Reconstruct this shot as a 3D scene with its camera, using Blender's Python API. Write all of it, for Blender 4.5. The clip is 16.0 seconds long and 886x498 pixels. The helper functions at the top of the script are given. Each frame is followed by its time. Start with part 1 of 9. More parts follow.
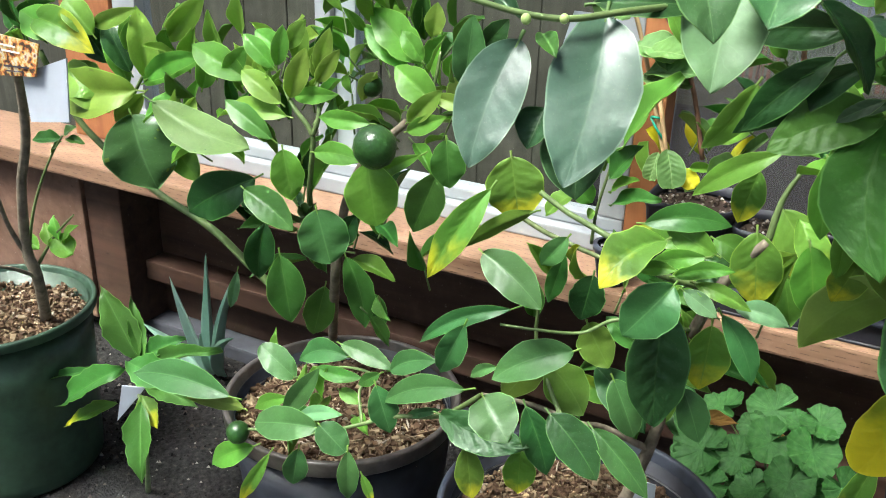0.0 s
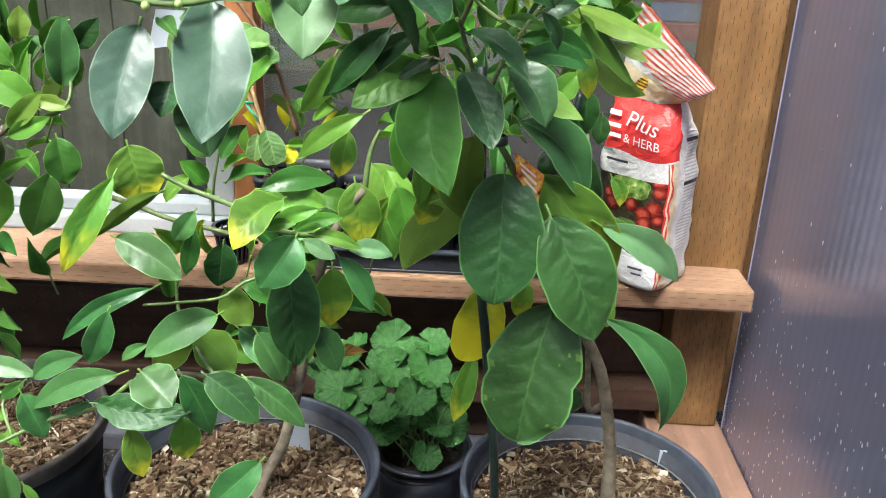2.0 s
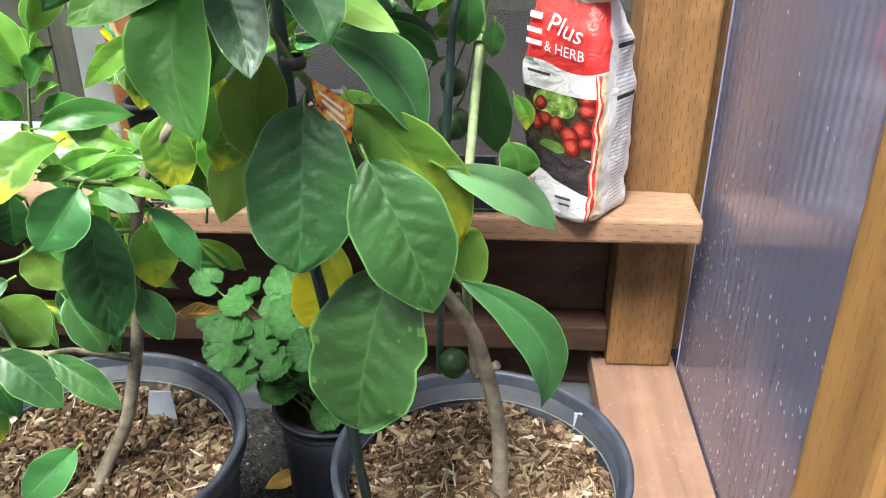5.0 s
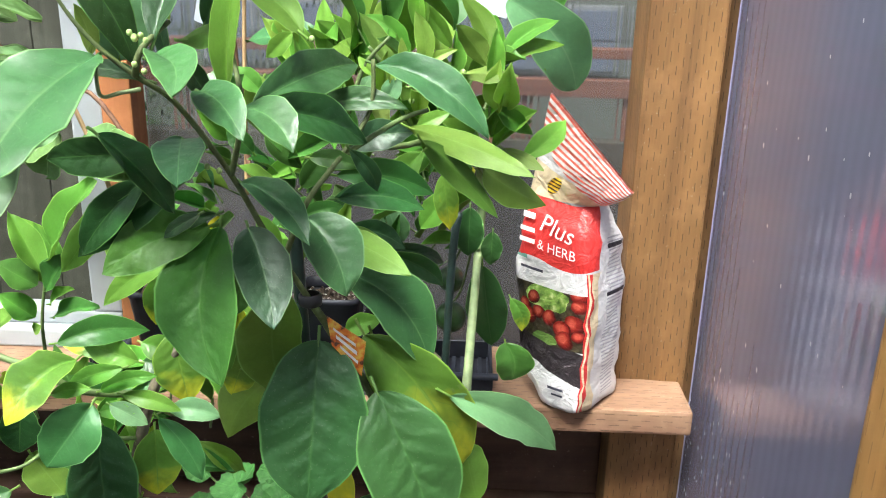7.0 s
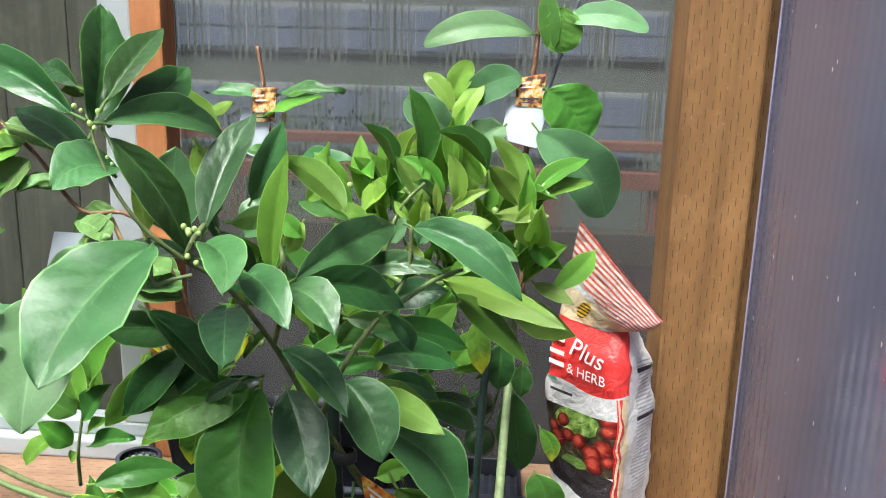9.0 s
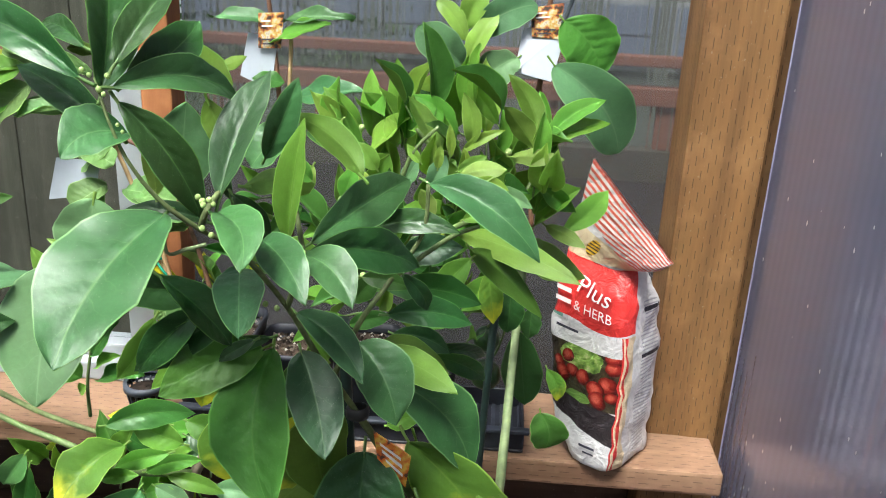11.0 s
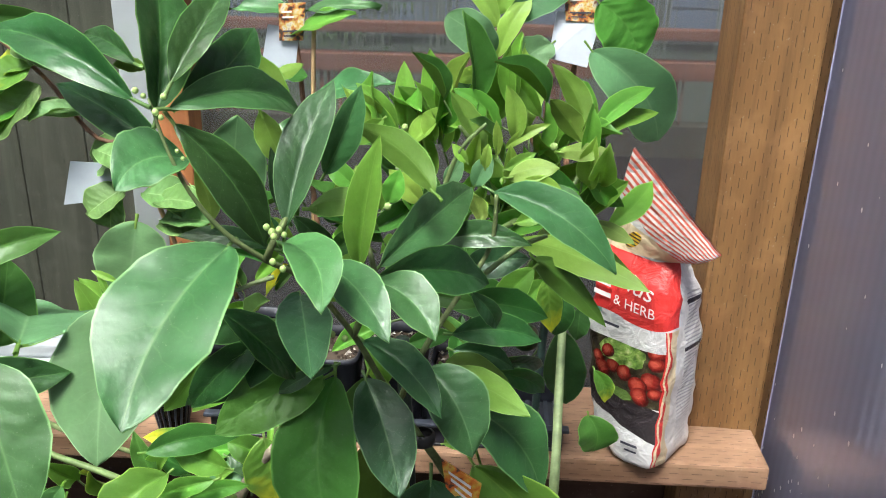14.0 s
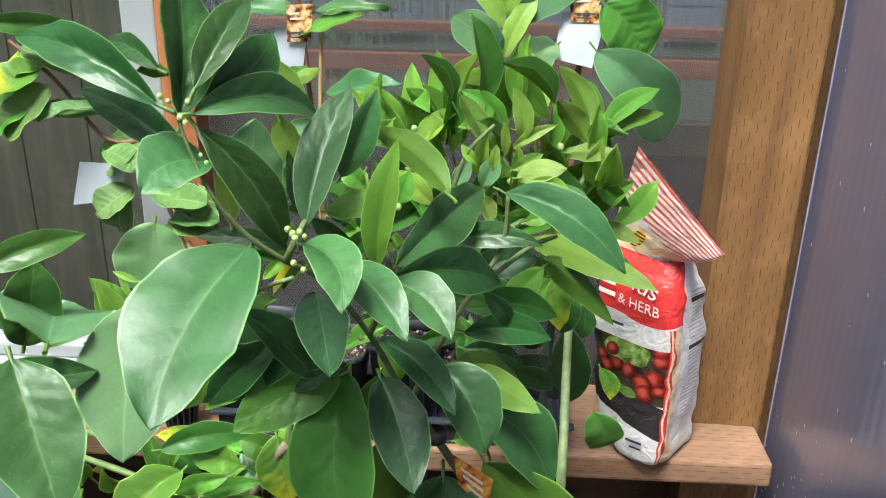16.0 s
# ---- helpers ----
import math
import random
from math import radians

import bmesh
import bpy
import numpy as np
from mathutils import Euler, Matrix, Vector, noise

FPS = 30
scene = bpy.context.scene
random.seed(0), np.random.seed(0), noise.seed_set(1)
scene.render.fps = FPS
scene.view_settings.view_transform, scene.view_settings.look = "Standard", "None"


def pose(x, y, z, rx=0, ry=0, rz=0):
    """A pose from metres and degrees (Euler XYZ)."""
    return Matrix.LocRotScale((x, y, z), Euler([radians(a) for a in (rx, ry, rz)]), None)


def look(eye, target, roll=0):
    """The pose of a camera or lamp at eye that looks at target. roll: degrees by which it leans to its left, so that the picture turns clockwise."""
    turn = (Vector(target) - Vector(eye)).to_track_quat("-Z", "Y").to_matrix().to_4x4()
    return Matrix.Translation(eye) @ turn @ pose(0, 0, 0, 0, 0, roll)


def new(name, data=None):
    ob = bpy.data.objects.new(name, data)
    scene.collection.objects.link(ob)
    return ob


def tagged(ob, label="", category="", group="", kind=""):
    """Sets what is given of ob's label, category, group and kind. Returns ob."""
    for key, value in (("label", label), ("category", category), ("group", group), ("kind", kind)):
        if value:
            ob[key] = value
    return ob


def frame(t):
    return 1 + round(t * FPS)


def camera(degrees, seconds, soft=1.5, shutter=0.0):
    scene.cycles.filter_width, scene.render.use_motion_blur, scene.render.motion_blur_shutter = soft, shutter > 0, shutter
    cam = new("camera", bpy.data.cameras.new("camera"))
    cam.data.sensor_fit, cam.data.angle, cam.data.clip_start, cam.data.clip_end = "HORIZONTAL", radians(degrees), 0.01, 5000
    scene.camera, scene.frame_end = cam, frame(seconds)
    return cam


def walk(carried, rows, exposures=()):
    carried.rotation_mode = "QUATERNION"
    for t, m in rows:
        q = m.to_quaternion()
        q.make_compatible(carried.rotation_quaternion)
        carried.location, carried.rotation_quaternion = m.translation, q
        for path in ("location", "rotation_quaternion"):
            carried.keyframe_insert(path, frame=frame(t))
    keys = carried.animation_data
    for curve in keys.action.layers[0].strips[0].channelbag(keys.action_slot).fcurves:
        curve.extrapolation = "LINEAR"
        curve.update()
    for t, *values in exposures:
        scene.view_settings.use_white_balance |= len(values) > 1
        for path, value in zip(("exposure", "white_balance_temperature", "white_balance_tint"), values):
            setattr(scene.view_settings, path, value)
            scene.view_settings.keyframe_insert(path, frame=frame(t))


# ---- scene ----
EXPOSURES = [(t, stops, 6150, 10) for t, stops in ((0.0, 0.5), (2.0, 0.58), (3.2, 0.55), (5.3, 0.96), (7.0, 0.80), (8.7, 0.48), (11.0, 0.36), (16.0, 0.32))]
cam = camera(53.6, 16.0, soft=1.0)
ROWS = [
    (0.0, -0.4044, -0.9875, 0.8266, 66.95, -1.42, 28.95),
    (0.5, -0.4049, -0.9854, 0.8226, 66.98, -2.62, 25.98),
    (1.0, -0.4142, -1.0371, 0.8322, 67.78, -2.63, 17.85),
    (1.5, -0.4197, -1.0819, 0.8312, 68.42, -2.34, 9.51),
    (2.0, -0.3946, -1.0831, 0.8296, 67.90, -2.04, 1.81),
    (2.5, -0.3479, -1.0891, 0.8103, 66.09, -0.60, -4.17),
    (3.0, -0.3319, -1.0757, 0.7952, 62.27, 0.61, -6.51),
    (3.2, -0.3257, -1.0688, 0.7888, 60.89, 0.84, -6.42),
    (5.3, -0.2523, -0.9218, 0.8135, 62.18, -0.70, 3.96),
    (5.5, -0.2511, -0.9192, 0.8212, 63.69, -1.07, 4.54),
    (6.0, -0.2548, -0.9242, 0.8354, 66.70, -1.63, 5.44),
    (6.5, -0.2672, -0.9361, 0.8545, 68.67, -1.48, 3.68),
    (7.0, -0.2732, -0.9361, 0.8669, 70.85, -1.35, 1.97),
    (7.5, -0.2713, -0.9364, 0.8814, 72.41, -1.58, 2.32),
    (8.0, -0.2690, -0.9354, 0.8954, 74.02, -1.32, 2.85),
    (8.5, -0.2726, -0.9351, 0.9101, 75.45, -1.21, 3.41),
    (8.7, -0.2756, -0.9348, 0.9144, 76.06, -1.27, 3.60),
    (10.8, -0.2946, -0.9188, 0.9438, 69.99, -2.53, 3.91),
    (11.0, -0.2931, -0.9137, 0.9471, 69.60, -2.56, 4.02),
    (11.5, -0.2928, -0.8900, 0.9531, 69.51, -2.09, 3.73),
    (12.0, -0.3285, -0.8757, 0.9529, 69.53, -1.79, 3.36),
    (12.5, -0.3442, -0.8772, 0.9532, 69.41, -1.68, 3.28),
    (13.0, -0.3423, -0.8753, 0.9518, 68.96, -1.43, 3.20),
    (13.5, -0.3363, -0.8734, 0.9537, 68.39, -1.24, 3.18),
    (14.0, -0.3371, -0.8727, 0.9524, 68.09, -1.15, 3.15),
    (14.5, -0.3421, -0.8731, 0.9535, 67.98, -1.13, 3.13),
    (15.0, -0.3417, -0.8776, 0.9554, 67.94, -1.16, 3.10),
    (15.5, -0.3410, -0.8799, 0.9567, 67.94, -1.11, 3.10),
    (16.0, -0.3440, -0.8804, 0.9567, 67.95, -1.07, 3.08),
]
walk(cam, [(t, pose(*row)) for t, *row in ROWS], EXPOSURES)

# ---- world and light ----
world = bpy.data.worlds.new("sky")
scene.world = world
world.use_nodes = True
wn = world.node_tree.nodes
sky = wn.new("ShaderNodeTexSky")
sky.sky_type, sky.sun_disc = "NISHITA", False
sky.sun_elevation, sky.sun_rotation = radians(58), radians(246)
sky.air_density, sky.dust_density, sky.ozone_density = 1.0, 3.0, 1.0
wn["Background"].inputs["Strength"].default_value = 0.094
world.node_tree.links.new(sky.outputs[0], wn["Background"].inputs["Color"])
sun_data = bpy.data.lights.new("sun", "SUN")
sun_data.energy, sun_data.angle, sun_data.color = 5.0, radians(22), (1.0, 0.96, 0.9)
sun = new("sun", sun_data)
sun.matrix_world = look((-1.1, -1.5, 3.1), (-0.5, -0.2, 0.3))

# ---- materials ----


class Nodes:
    """A small writer of node trees."""

    def __init__(self, name):
        self.mat = bpy.data.materials.new(name)
        self.mat.use_nodes = True
        self.tree = self.mat.node_tree
        self.bsdf = self.tree.nodes["Principled BSDF"]
        self.out = self.tree.nodes["Material Output"]

    def add(self, kind, **settings):
        node = self.tree.nodes.new("ShaderNode" + kind)
        for key, value in settings.items():
            if key == "operation":
                node.operation = value
            elif key == "blend":
                node.blend_type = value
            elif key == "data_type":
                node.data_type = value
            elif key == "mode":
                node.wave_type = value
            elif key == "bands":
                node.bands_direction = value
            elif key == "feature":
                node.feature = value
        return node

    def link(self, a, b):
        self.tree.links.new(a, b)

    def put(self, socket, value):
        if isinstance(value, (int, float, tuple)):
            if isinstance(value, tuple) and len(value) == 3 and socket.type == "RGBA":
                value = (*value, 1)
            socket.default_value = value
        else:
            self.link(value, socket)

    def math(self, op, a, b=0.0, c=None, clamp=False):
        n = self.add("Math", operation=op)
        n.use_clamp = clamp
        self.put(n.inputs[0], a)
        self.put(n.inputs[1], b)
        if c is not None:
            self.put(n.inputs[2], c)
        return n.outputs[0]

    def mix(self, fac, a, b, blend="MIX"):
        n = self.add("MixRGB", blend=blend)
        self.put(n.inputs[0], fac)
        self.put(n.inputs[1], a)
        self.put(n.inputs[2], b)
        return n.outputs[0]

    def coords(self, which="Object", scale=(1, 1, 1)):
        tc = self.add("TexCoord")
        m = self.add("Mapping")
        m.inputs["Scale"].default_value = scale
        self.link(tc.outputs[which], m.inputs["Vector"])
        return m.outputs[0]

    def noise(self, vec, scale, detail=3.0, rough=0.55, distortion=0.0):
        n = self.add("TexNoise")
        self.link(vec, n.inputs["Vector"])
        n.inputs["Scale"].default_value = scale
        n.inputs["Detail"].default_value = detail
        n.inputs["Roughness"].default_value = rough
        n.inputs["Distortion"].default_value = distortion
        return n.outputs["Fac"]

    def ramp(self, fac, *stops):
        n = self.add("ValToRGB")
        el = n.color_ramp.elements
        while len(el) < len(stops):
            el.new(0.5)
        for e, (p, col) in zip(el, stops):
            e.position, e.color = p, (*col, 1) if isinstance(col, tuple) else (col, col, col, 1)
        self.link(fac, n.inputs[0])
        return n.outputs[0]

    def bump(self, height, strength, distance=0.01):
        n = self.add("Bump")
        n.inputs["Strength"].default_value = strength
        n.inputs["Distance"].default_value = distance
        self.put(n.inputs["Height"], height)
        self.link(n.outputs[0], self.bsdf.inputs["Normal"])
        return n.outputs[0]

    def set(self, **values):
        names = {"color": "Base Color", "rough": "Roughness", "metal": "Metallic", "spec": "Specular IOR Level",
                 "trans": "Transmission Weight", "ior": "IOR", "coat": "Coat Weight", "alpha": "Alpha"}
        for key, value in values.items():
            self.put(self.bsdf.inputs[names[key]], value)
        return self.mat

    def random(self):
        return self.add("ObjectInfo").outputs["Random"]


def plain(name, color, rough=0.6, metal=0.0, var=0.15, scale=30.0, bump=0.1, spec=0.5):
    n = Nodes(name)
    v = n.coords()
    a = n.noise(v, scale, 4)
    b = n.noise(v, scale * 0.15, 3)
    dark = tuple(c * (1 - 2 * var) for c in color)
    light = tuple(min(1, c * (1 + var)) for c in color)
    c1 = n.ramp(a, (0.3, dark), (0.7, light))
    c2 = n.mix(n.math("MULTIPLY", b, 0.5), c1, color)
    n.bump(a, bump, 0.002)
    return n.set(color=c2, rough=rough, metal=metal, spec=spec)


def wood(name, base, dark, axis=2, incised=True, rough=0.62, cut=0.7, dirt=0.25):
    """Treated lumber: grain along one axis, and rows of short incised cuts."""
    n = Nodes(name)
    stretch = [26.0, 26.0, 26.0]
    stretch[axis] = 1.6
    v = n.coords(scale=tuple(stretch))
    g = n.noise(v, 1.4, 6, 0.62, 0.6)
    big = n.noise(n.coords(), 7.0, 3)
    col = n.ramp(g, (0.3, dark), (0.5, base), (0.68, tuple(min(1, c * 1.35) for c in base)))
    col = n.mix(n.math("MULTIPLY", big, 0.45), col, tuple(c * 0.72 for c in base))
    knots = n.add("TexVoronoi")
    ks = [7.0, 7.0, 7.0]
    ks[axis] = 2.6
    n.link(n.coords(scale=tuple(ks)), knots.inputs["Vector"])
    kd = n.ramp(knots.outputs["Distance"], (0.0, 1.0), (0.09, 0.0))
    col = n.mix(n.math("MULTIPLY", kd, 0.75), col, tuple(c * 0.25 for c in dark))
    # dust, splashes and darker weathering
    worn = n.noise(n.coords(), 16.0, 5, 0.65)
    col = n.mix(n.math("MULTIPLY", n.ramp(worn, (0.5, 0.0), (0.75, 1.0)), 0.5), col, tuple(c * 1.5 + 0.02 for c in base))
    grime = n.ramp(n.noise(n.coords(), 150.0, 3, 0.7), (0.66, 0.0), (0.74, 1.0))
    col = n.mix(n.math("MULTIPLY", grime, dirt), col, (0.42, 0.36, 0.3))
    height = g
    if incised:
        br = n.add("TexBrick")
        br.offset = 0.5
        tc = n.add("TexCoord")
        sep = n.add("SeparateXYZ")
        n.link(tc.outputs["Object"], sep.inputs[0])
        com = n.add("CombineXYZ")
        along = sep.outputs[axis]
        others = [i for i in range(3) if i != axis]
        across = n.math("ADD", sep.outputs[others[0]], sep.outputs[others[1]])
        wob = n.math("MULTIPLY", n.noise(n.coords(), 40.0, 1), 0.006)
        n.link(n.math("ADD", along, wob), com.inputs[0])
        n.link(across, com.inputs[1])
        n.link(com.outputs[0], br.inputs["Vector"])
        # narrow slots: a long brick whose mortar gap runs along the grain
        s = n.math("FRACT", n.math("DIVIDE", n.math("ADD", across, 10.0), 0.0072))
        row = n.math("FLOOR", n.math("DIVIDE", n.math("ADD", across, 10.0), 0.0072))
        shift = n.math("MULTIPLY", n.math("FRACT", n.math("MULTIPLY", row, 0.618)), 1.0)
        u = n.math("FRACT", n.math("ADD", n.math("DIVIDE", n.math("ADD", n.math("ADD", along, wob), 10.0), 0.026), shift))
        slot = n.math("MULTIPLY", n.math("LESS_THAN", n.math("ABSOLUTE", n.math("SUBTRACT", s, 0.5)), 0.06),
                      n.math("LESS_THAN", u, 0.42))
        patch = n.math("GREATER_THAN", n.noise(n.coords(), 14.0, 2), 0.33)
        slot = n.math("MULTIPLY", slot, patch)
        col = n.mix(n.math("MULTIPLY", slot, cut), col, tuple(c * 0.3 for c in dark))
        height = n.math("SUBTRACT", g, n.math("MULTIPLY", slot, 1.5))
    n.bump(height, 0.35, 0.0015)
    return n.set(color=col, rough=rough, spec=0.3)


def leaf_material(name, base, light, yellow=0.0, glow=0.22, rough=0.36, quilt=0.42, vein=0.35, sheen=0.4):
    """A leaf: midrib and side veins by its own u, v; puckered relief; light shining through."""
    n = Nodes(name)
    uv = n.add("UVMap")
    sep = n.add("SeparateXYZ")
    n.link(uv.outputs[0], sep.inputs[0])
    u, v = sep.outputs[0], sep.outputs[1]
    side = n.math("MULTIPLY", n.math("ABSOLUTE", n.math("SUBTRACT", v, 0.5)), 2.0)
    rnd = n.random()
    com = n.add("CombineXYZ")
    n.link(n.math("ADD", u, n.math("MULTIPLY", rnd, 37.0)), com.inputs[0])
    n.link(n.math("MULTIPLY", v, 0.5), com.inputs[1])
    n.link(rnd, com.inputs[2])
    blot = n.noise(com.outputs[0], 3.0, 3)
    pucker = n.noise(com.outputs[0], 9.0, 2, 0.45)
    fine = n.noise(com.outputs[0], 34.0, 4)
    rib = n.math("SUBTRACT", 1.0, n.math("DIVIDE", side, 0.05), clamp=True)
    wobble = n.math("MULTIPLY", n.math("SUBTRACT", pucker, 0.5), 0.7)
    phase = n.math("ADD", n.math("SUBTRACT", n.math("MULTIPLY", u, 7.0), n.math("MULTIPLY", n.math("POWER", side, 0.8), 1.3)), wobble)
    saw = n.math("ABSOLUTE", n.math("SUBTRACT", n.math("FRACT", n.math("ADD", phase, n.math("MULTIPLY", n.math("GREATER_THAN", v, 0.5), 0.45))), 0.5))
    lateral = n.math("SUBTRACT", 1.0, n.math("DIVIDE", saw, 0.05), clamp=True)
    veins = n.math("MAXIMUM", rib, n.math("MULTIPLY", lateral, n.math("MULTIPLY", n.math("SUBTRACT", 1.0, side), 0.42)))
    margin = n.math("MULTIPLY", n.math("SUBTRACT", side, 0.945, clamp=True), 30.0, clamp=True)
    tone = n.ramp(blot, (0.3, tuple(c * 0.8 for c in base)), (0.7, tuple(c * 1.18 for c in base)))
    tone = n.mix(n.math("MULTIPLY", fine, 0.55), tone, tuple(c * 0.55 for c in base))
    hue = n.add("HueSaturation")
    n.link(n.math("ADD", 0.474, n.math("MULTIPLY", rnd, 0.034)), hue.inputs["Hue"])
    n.link(n.math("ADD", 0.82, n.math("MULTIPLY", n.math("FRACT", n.math("MULTIPLY", rnd, 7.3)), 0.45)), hue.inputs["Value"])
    n.link(tone, hue.inputs["Color"])
    tone = hue.outputs[0]
    if yellow > 0:
        spread = n.math("ADD", n.math("MULTIPLY", n.math("SUBTRACT", u, 0.55), 1.5), n.math("MULTIPLY", n.math("SUBTRACT", blot, 0.5), 1.5))
        spread = n.math("SUBTRACT", n.math("ADD", spread, yellow), n.math("MULTIPLY", veins, 0.25))
        mask = n.ramp(spread, (0.2, 0.0), (0.8, 1.0))
        tone = n.mix(mask, tone, n.mix(n.math("MULTIPLY", fine, 0.6), (0.92, 0.84, 0.04), (0.68, 0.7, 0.05)))
    # wax marks and scars
    scar = n.ramp(n.noise(com.outputs[0], 75.0, 2), (0.66, 0.0), (0.72, 0.6))
    col = n.mix(n.math("MULTIPLY", veins, vein), tone, light)
    col = n.mix(n.math("MULTIPLY", margin, 0.62), col, tuple(min(1, c * 1.5) for c in light))
    col = n.mix(n.math("MULTIPLY", scar, 0.3), col, (0.34, 0.37, 0.26))
    bumps = n.math("MULTIPLY", n.math("MULTIPLY", n.math("COSINE", n.math("MULTIPLY", saw, 2 * math.pi)), -0.3), n.math("MULTIPLY", n.math("SUBTRACT", 1.0, n.math("MULTIPLY", side, side)), 1.1))
    height = n.math("SUBTRACT", n.math("ADD", n.math("MULTIPLY", pucker, 1.5), bumps), n.math("MULTIPLY", rib, 0.2))
    height = n.math("ADD", height, n.math("MULTIPLY", fine, 0.2))
    n.bump(height, quilt, 0.003)
    mat = n.set(color=col, rough=n.math("ADD", rough - 0.05, n.math("MULTIPLY", fine, 0.16)), spec=sheen)
    tr = n.add("BsdfTranslucent")
    n.link(n.mix(0.5, col, light), tr.inputs["Color"])
    mixed = n.add("MixShader")
    mixed.inputs[0].default_value = glow
    n.link(n.bsdf.outputs[0], mixed.inputs[1])
    n.link(tr.outputs[0], mixed.inputs[2])
    n.link(mixed.outputs[0], n.out.inputs["Surface"])
    return mat


M_POST = wood("treated_post", (0.188, 0.098, 0.035), (0.108, 0.05, 0.018), 2)
M_SHELF = wood("treated_shelf", (0.255, 0.152, 0.09), (0.17, 0.09, 0.05), 0, rough=0.55)
M_BOARD = wood("stained_board", (0.07, 0.038, 0.024), (0.038, 0.02, 0.013), 0, incised=False)
M_STUD = wood("orange_stud", (0.32, 0.125, 0.045), (0.2, 0.07, 0.028), 2, incised=False)
M_SIDESTUD = wood("side_stud", (0.255, 0.133, 0.041), (0.175, 0.08, 0.024), 2, rough=0.55, cut=0.4)
M_PLATE = wood("sole_plate", (0.178, 0.103, 0.068), (0.122, 0.064, 0.04), 1, incised=False, dirt=0.6)
M_WHITE = plain("white_vinyl", (0.35, 0.38, 0.385), 0.4, var=0.03, bump=0.02)
M_STRIP = plain("weather_seal", (0.17, 0.2, 0.2), 0.5, var=0.05, bump=0.02)
M_JAMB = plain("painted_jamb", (0.58, 0.61, 0.57), 0.5, var=0.05, scale=50, bump=0.1)
M_GREYV = plain("grey_seal", (0.36, 0.42, 0.42), 0.5, var=0.05, bump=0.02)
M_POT = plain("black_plastic", (0.018, 0.0205, 0.029), 0.55, var=0.25, scale=60, bump=0.08)
M_POTB = plain("worn_black_plastic", (0.038, 0.045, 0.06), 0.46, var=0.3, scale=40, bump=0.1)
# worn rim whose lighter brownish tone also paints the sun's gleam
M_POTW = plain("sun_gleam_worn_rim", (0.075, 0.064, 0.055), 0.33, var=0.35, scale=70, bump=0.15)
M_POTG = plain("green_plastic", (0.036, 0.075, 0.042), 0.42, var=0.25, scale=50, bump=0.08)
M_SOIL = plain("potting_soil", (0.035, 0.026, 0.02), 0.95, var=0.4, scale=120, bump=0.8, spec=0.1)
M_BARK = plain("citrus_bark", (0.225, 0.19, 0.135), 0.8, var=0.3, scale=90, bump=0.5, spec=0.2)
M_OLIVE = plain("olive_bark", (0.125, 0.165, 0.06), 0.7, var=0.3, scale=120, bump=0.4, spec=0.3)
M_TWIG = plain("green_twig", (0.13, 0.2, 0.06), 0.55, var=0.2, scale=90, bump=0.2)
M_PALE = plain("pale_green_stem", (0.2, 0.27, 0.115), 0.6, var=0.2, scale=120, bump=0.3)
M_BROWNTWIG = plain("brown_twig", (0.2, 0.1, 0.055), 0.7, var=0.25, scale=120, bump=0.3)
M_CANE = plain("bamboo_cane", (0.5, 0.33, 0.16), 0.6, var=0.15, scale=60, bump=0.2)
M_STAKE = plain("green_coated_stake", (0.012, 0.028, 0.022), 0.45, var=0.2, scale=120, bump=0.2)
M_STAKEG = plain("grey_coated_stake", (0.11, 0.13, 0.14), 0.45, var=0.15, scale=120, bump=0.15)
M_TIE = plain("black_tie", (0.02, 0.02, 0.022), 0.5, var=0.1)
M_GTIE = plain("green_tie", (0.01, 0.28, 0.16), 0.4, var=0.1)
M_PAPER = plain("white_tag", (0.47, 0.52, 0.57), 0.55, var=0.04, scale=60, bump=0.05)
M_LIME = plain("green_fruit", (0.02, 0.065, 0.012), 0.3, var=0.2, scale=300, bump=0.25)
M_BUD = plain("flower_bud", (0.36, 0.5, 0.16), 0.5, var=0.12, scale=80)
M_CONC = plain("concrete", (0.075, 0.078, 0.088), 0.9, var=0.12, scale=40, bump=0.3, spec=0.2)
M_RING = plain("scuffed_ring", (0.22, 0.22, 0.22), 0.4, var=0.1, scale=60)


def saucer_material():
    n = Nodes("clear_saucer")
    dust = n.noise(n.coords(), 22.0, 5)
    n.bump(dust, 0.1, 0.002)
    return n.set(color=n.ramp(dust, (0.3, (0.5, 0.52, 0.53)), (0.75, (0.3, 0.29, 0.28))), rough=n.math("ADD", 0.12, n.math("MULTIPLY", dust, 0.3)), trans=0.8, ior=1.3)


M_SAUCER = saucer_material()


def ground_material():
    n = Nodes("dark_soil")
    v = n.coords()
    a, b, c = n.noise(v, 12.0, 5), n.noise(v, 130.0, 4, 0.7), n.noise(v, 420.0, 2)
    col = n.ramp(b, (0.36, (0.015, 0.0145, 0.014)), (0.6, (0.06, 0.058, 0.054)), (0.8, (0.18, 0.15, 0.135)))
    col = n.mix(n.math("MULTIPLY", a, 0.5), col, (0.044, 0.043, 0.041))
    n.bump(n.math("ADD", b, n.math("MULTIPLY", c, 0.5)), 1.0, 0.012)
    return n.set(color=col, rough=0.95, spec=0.15)


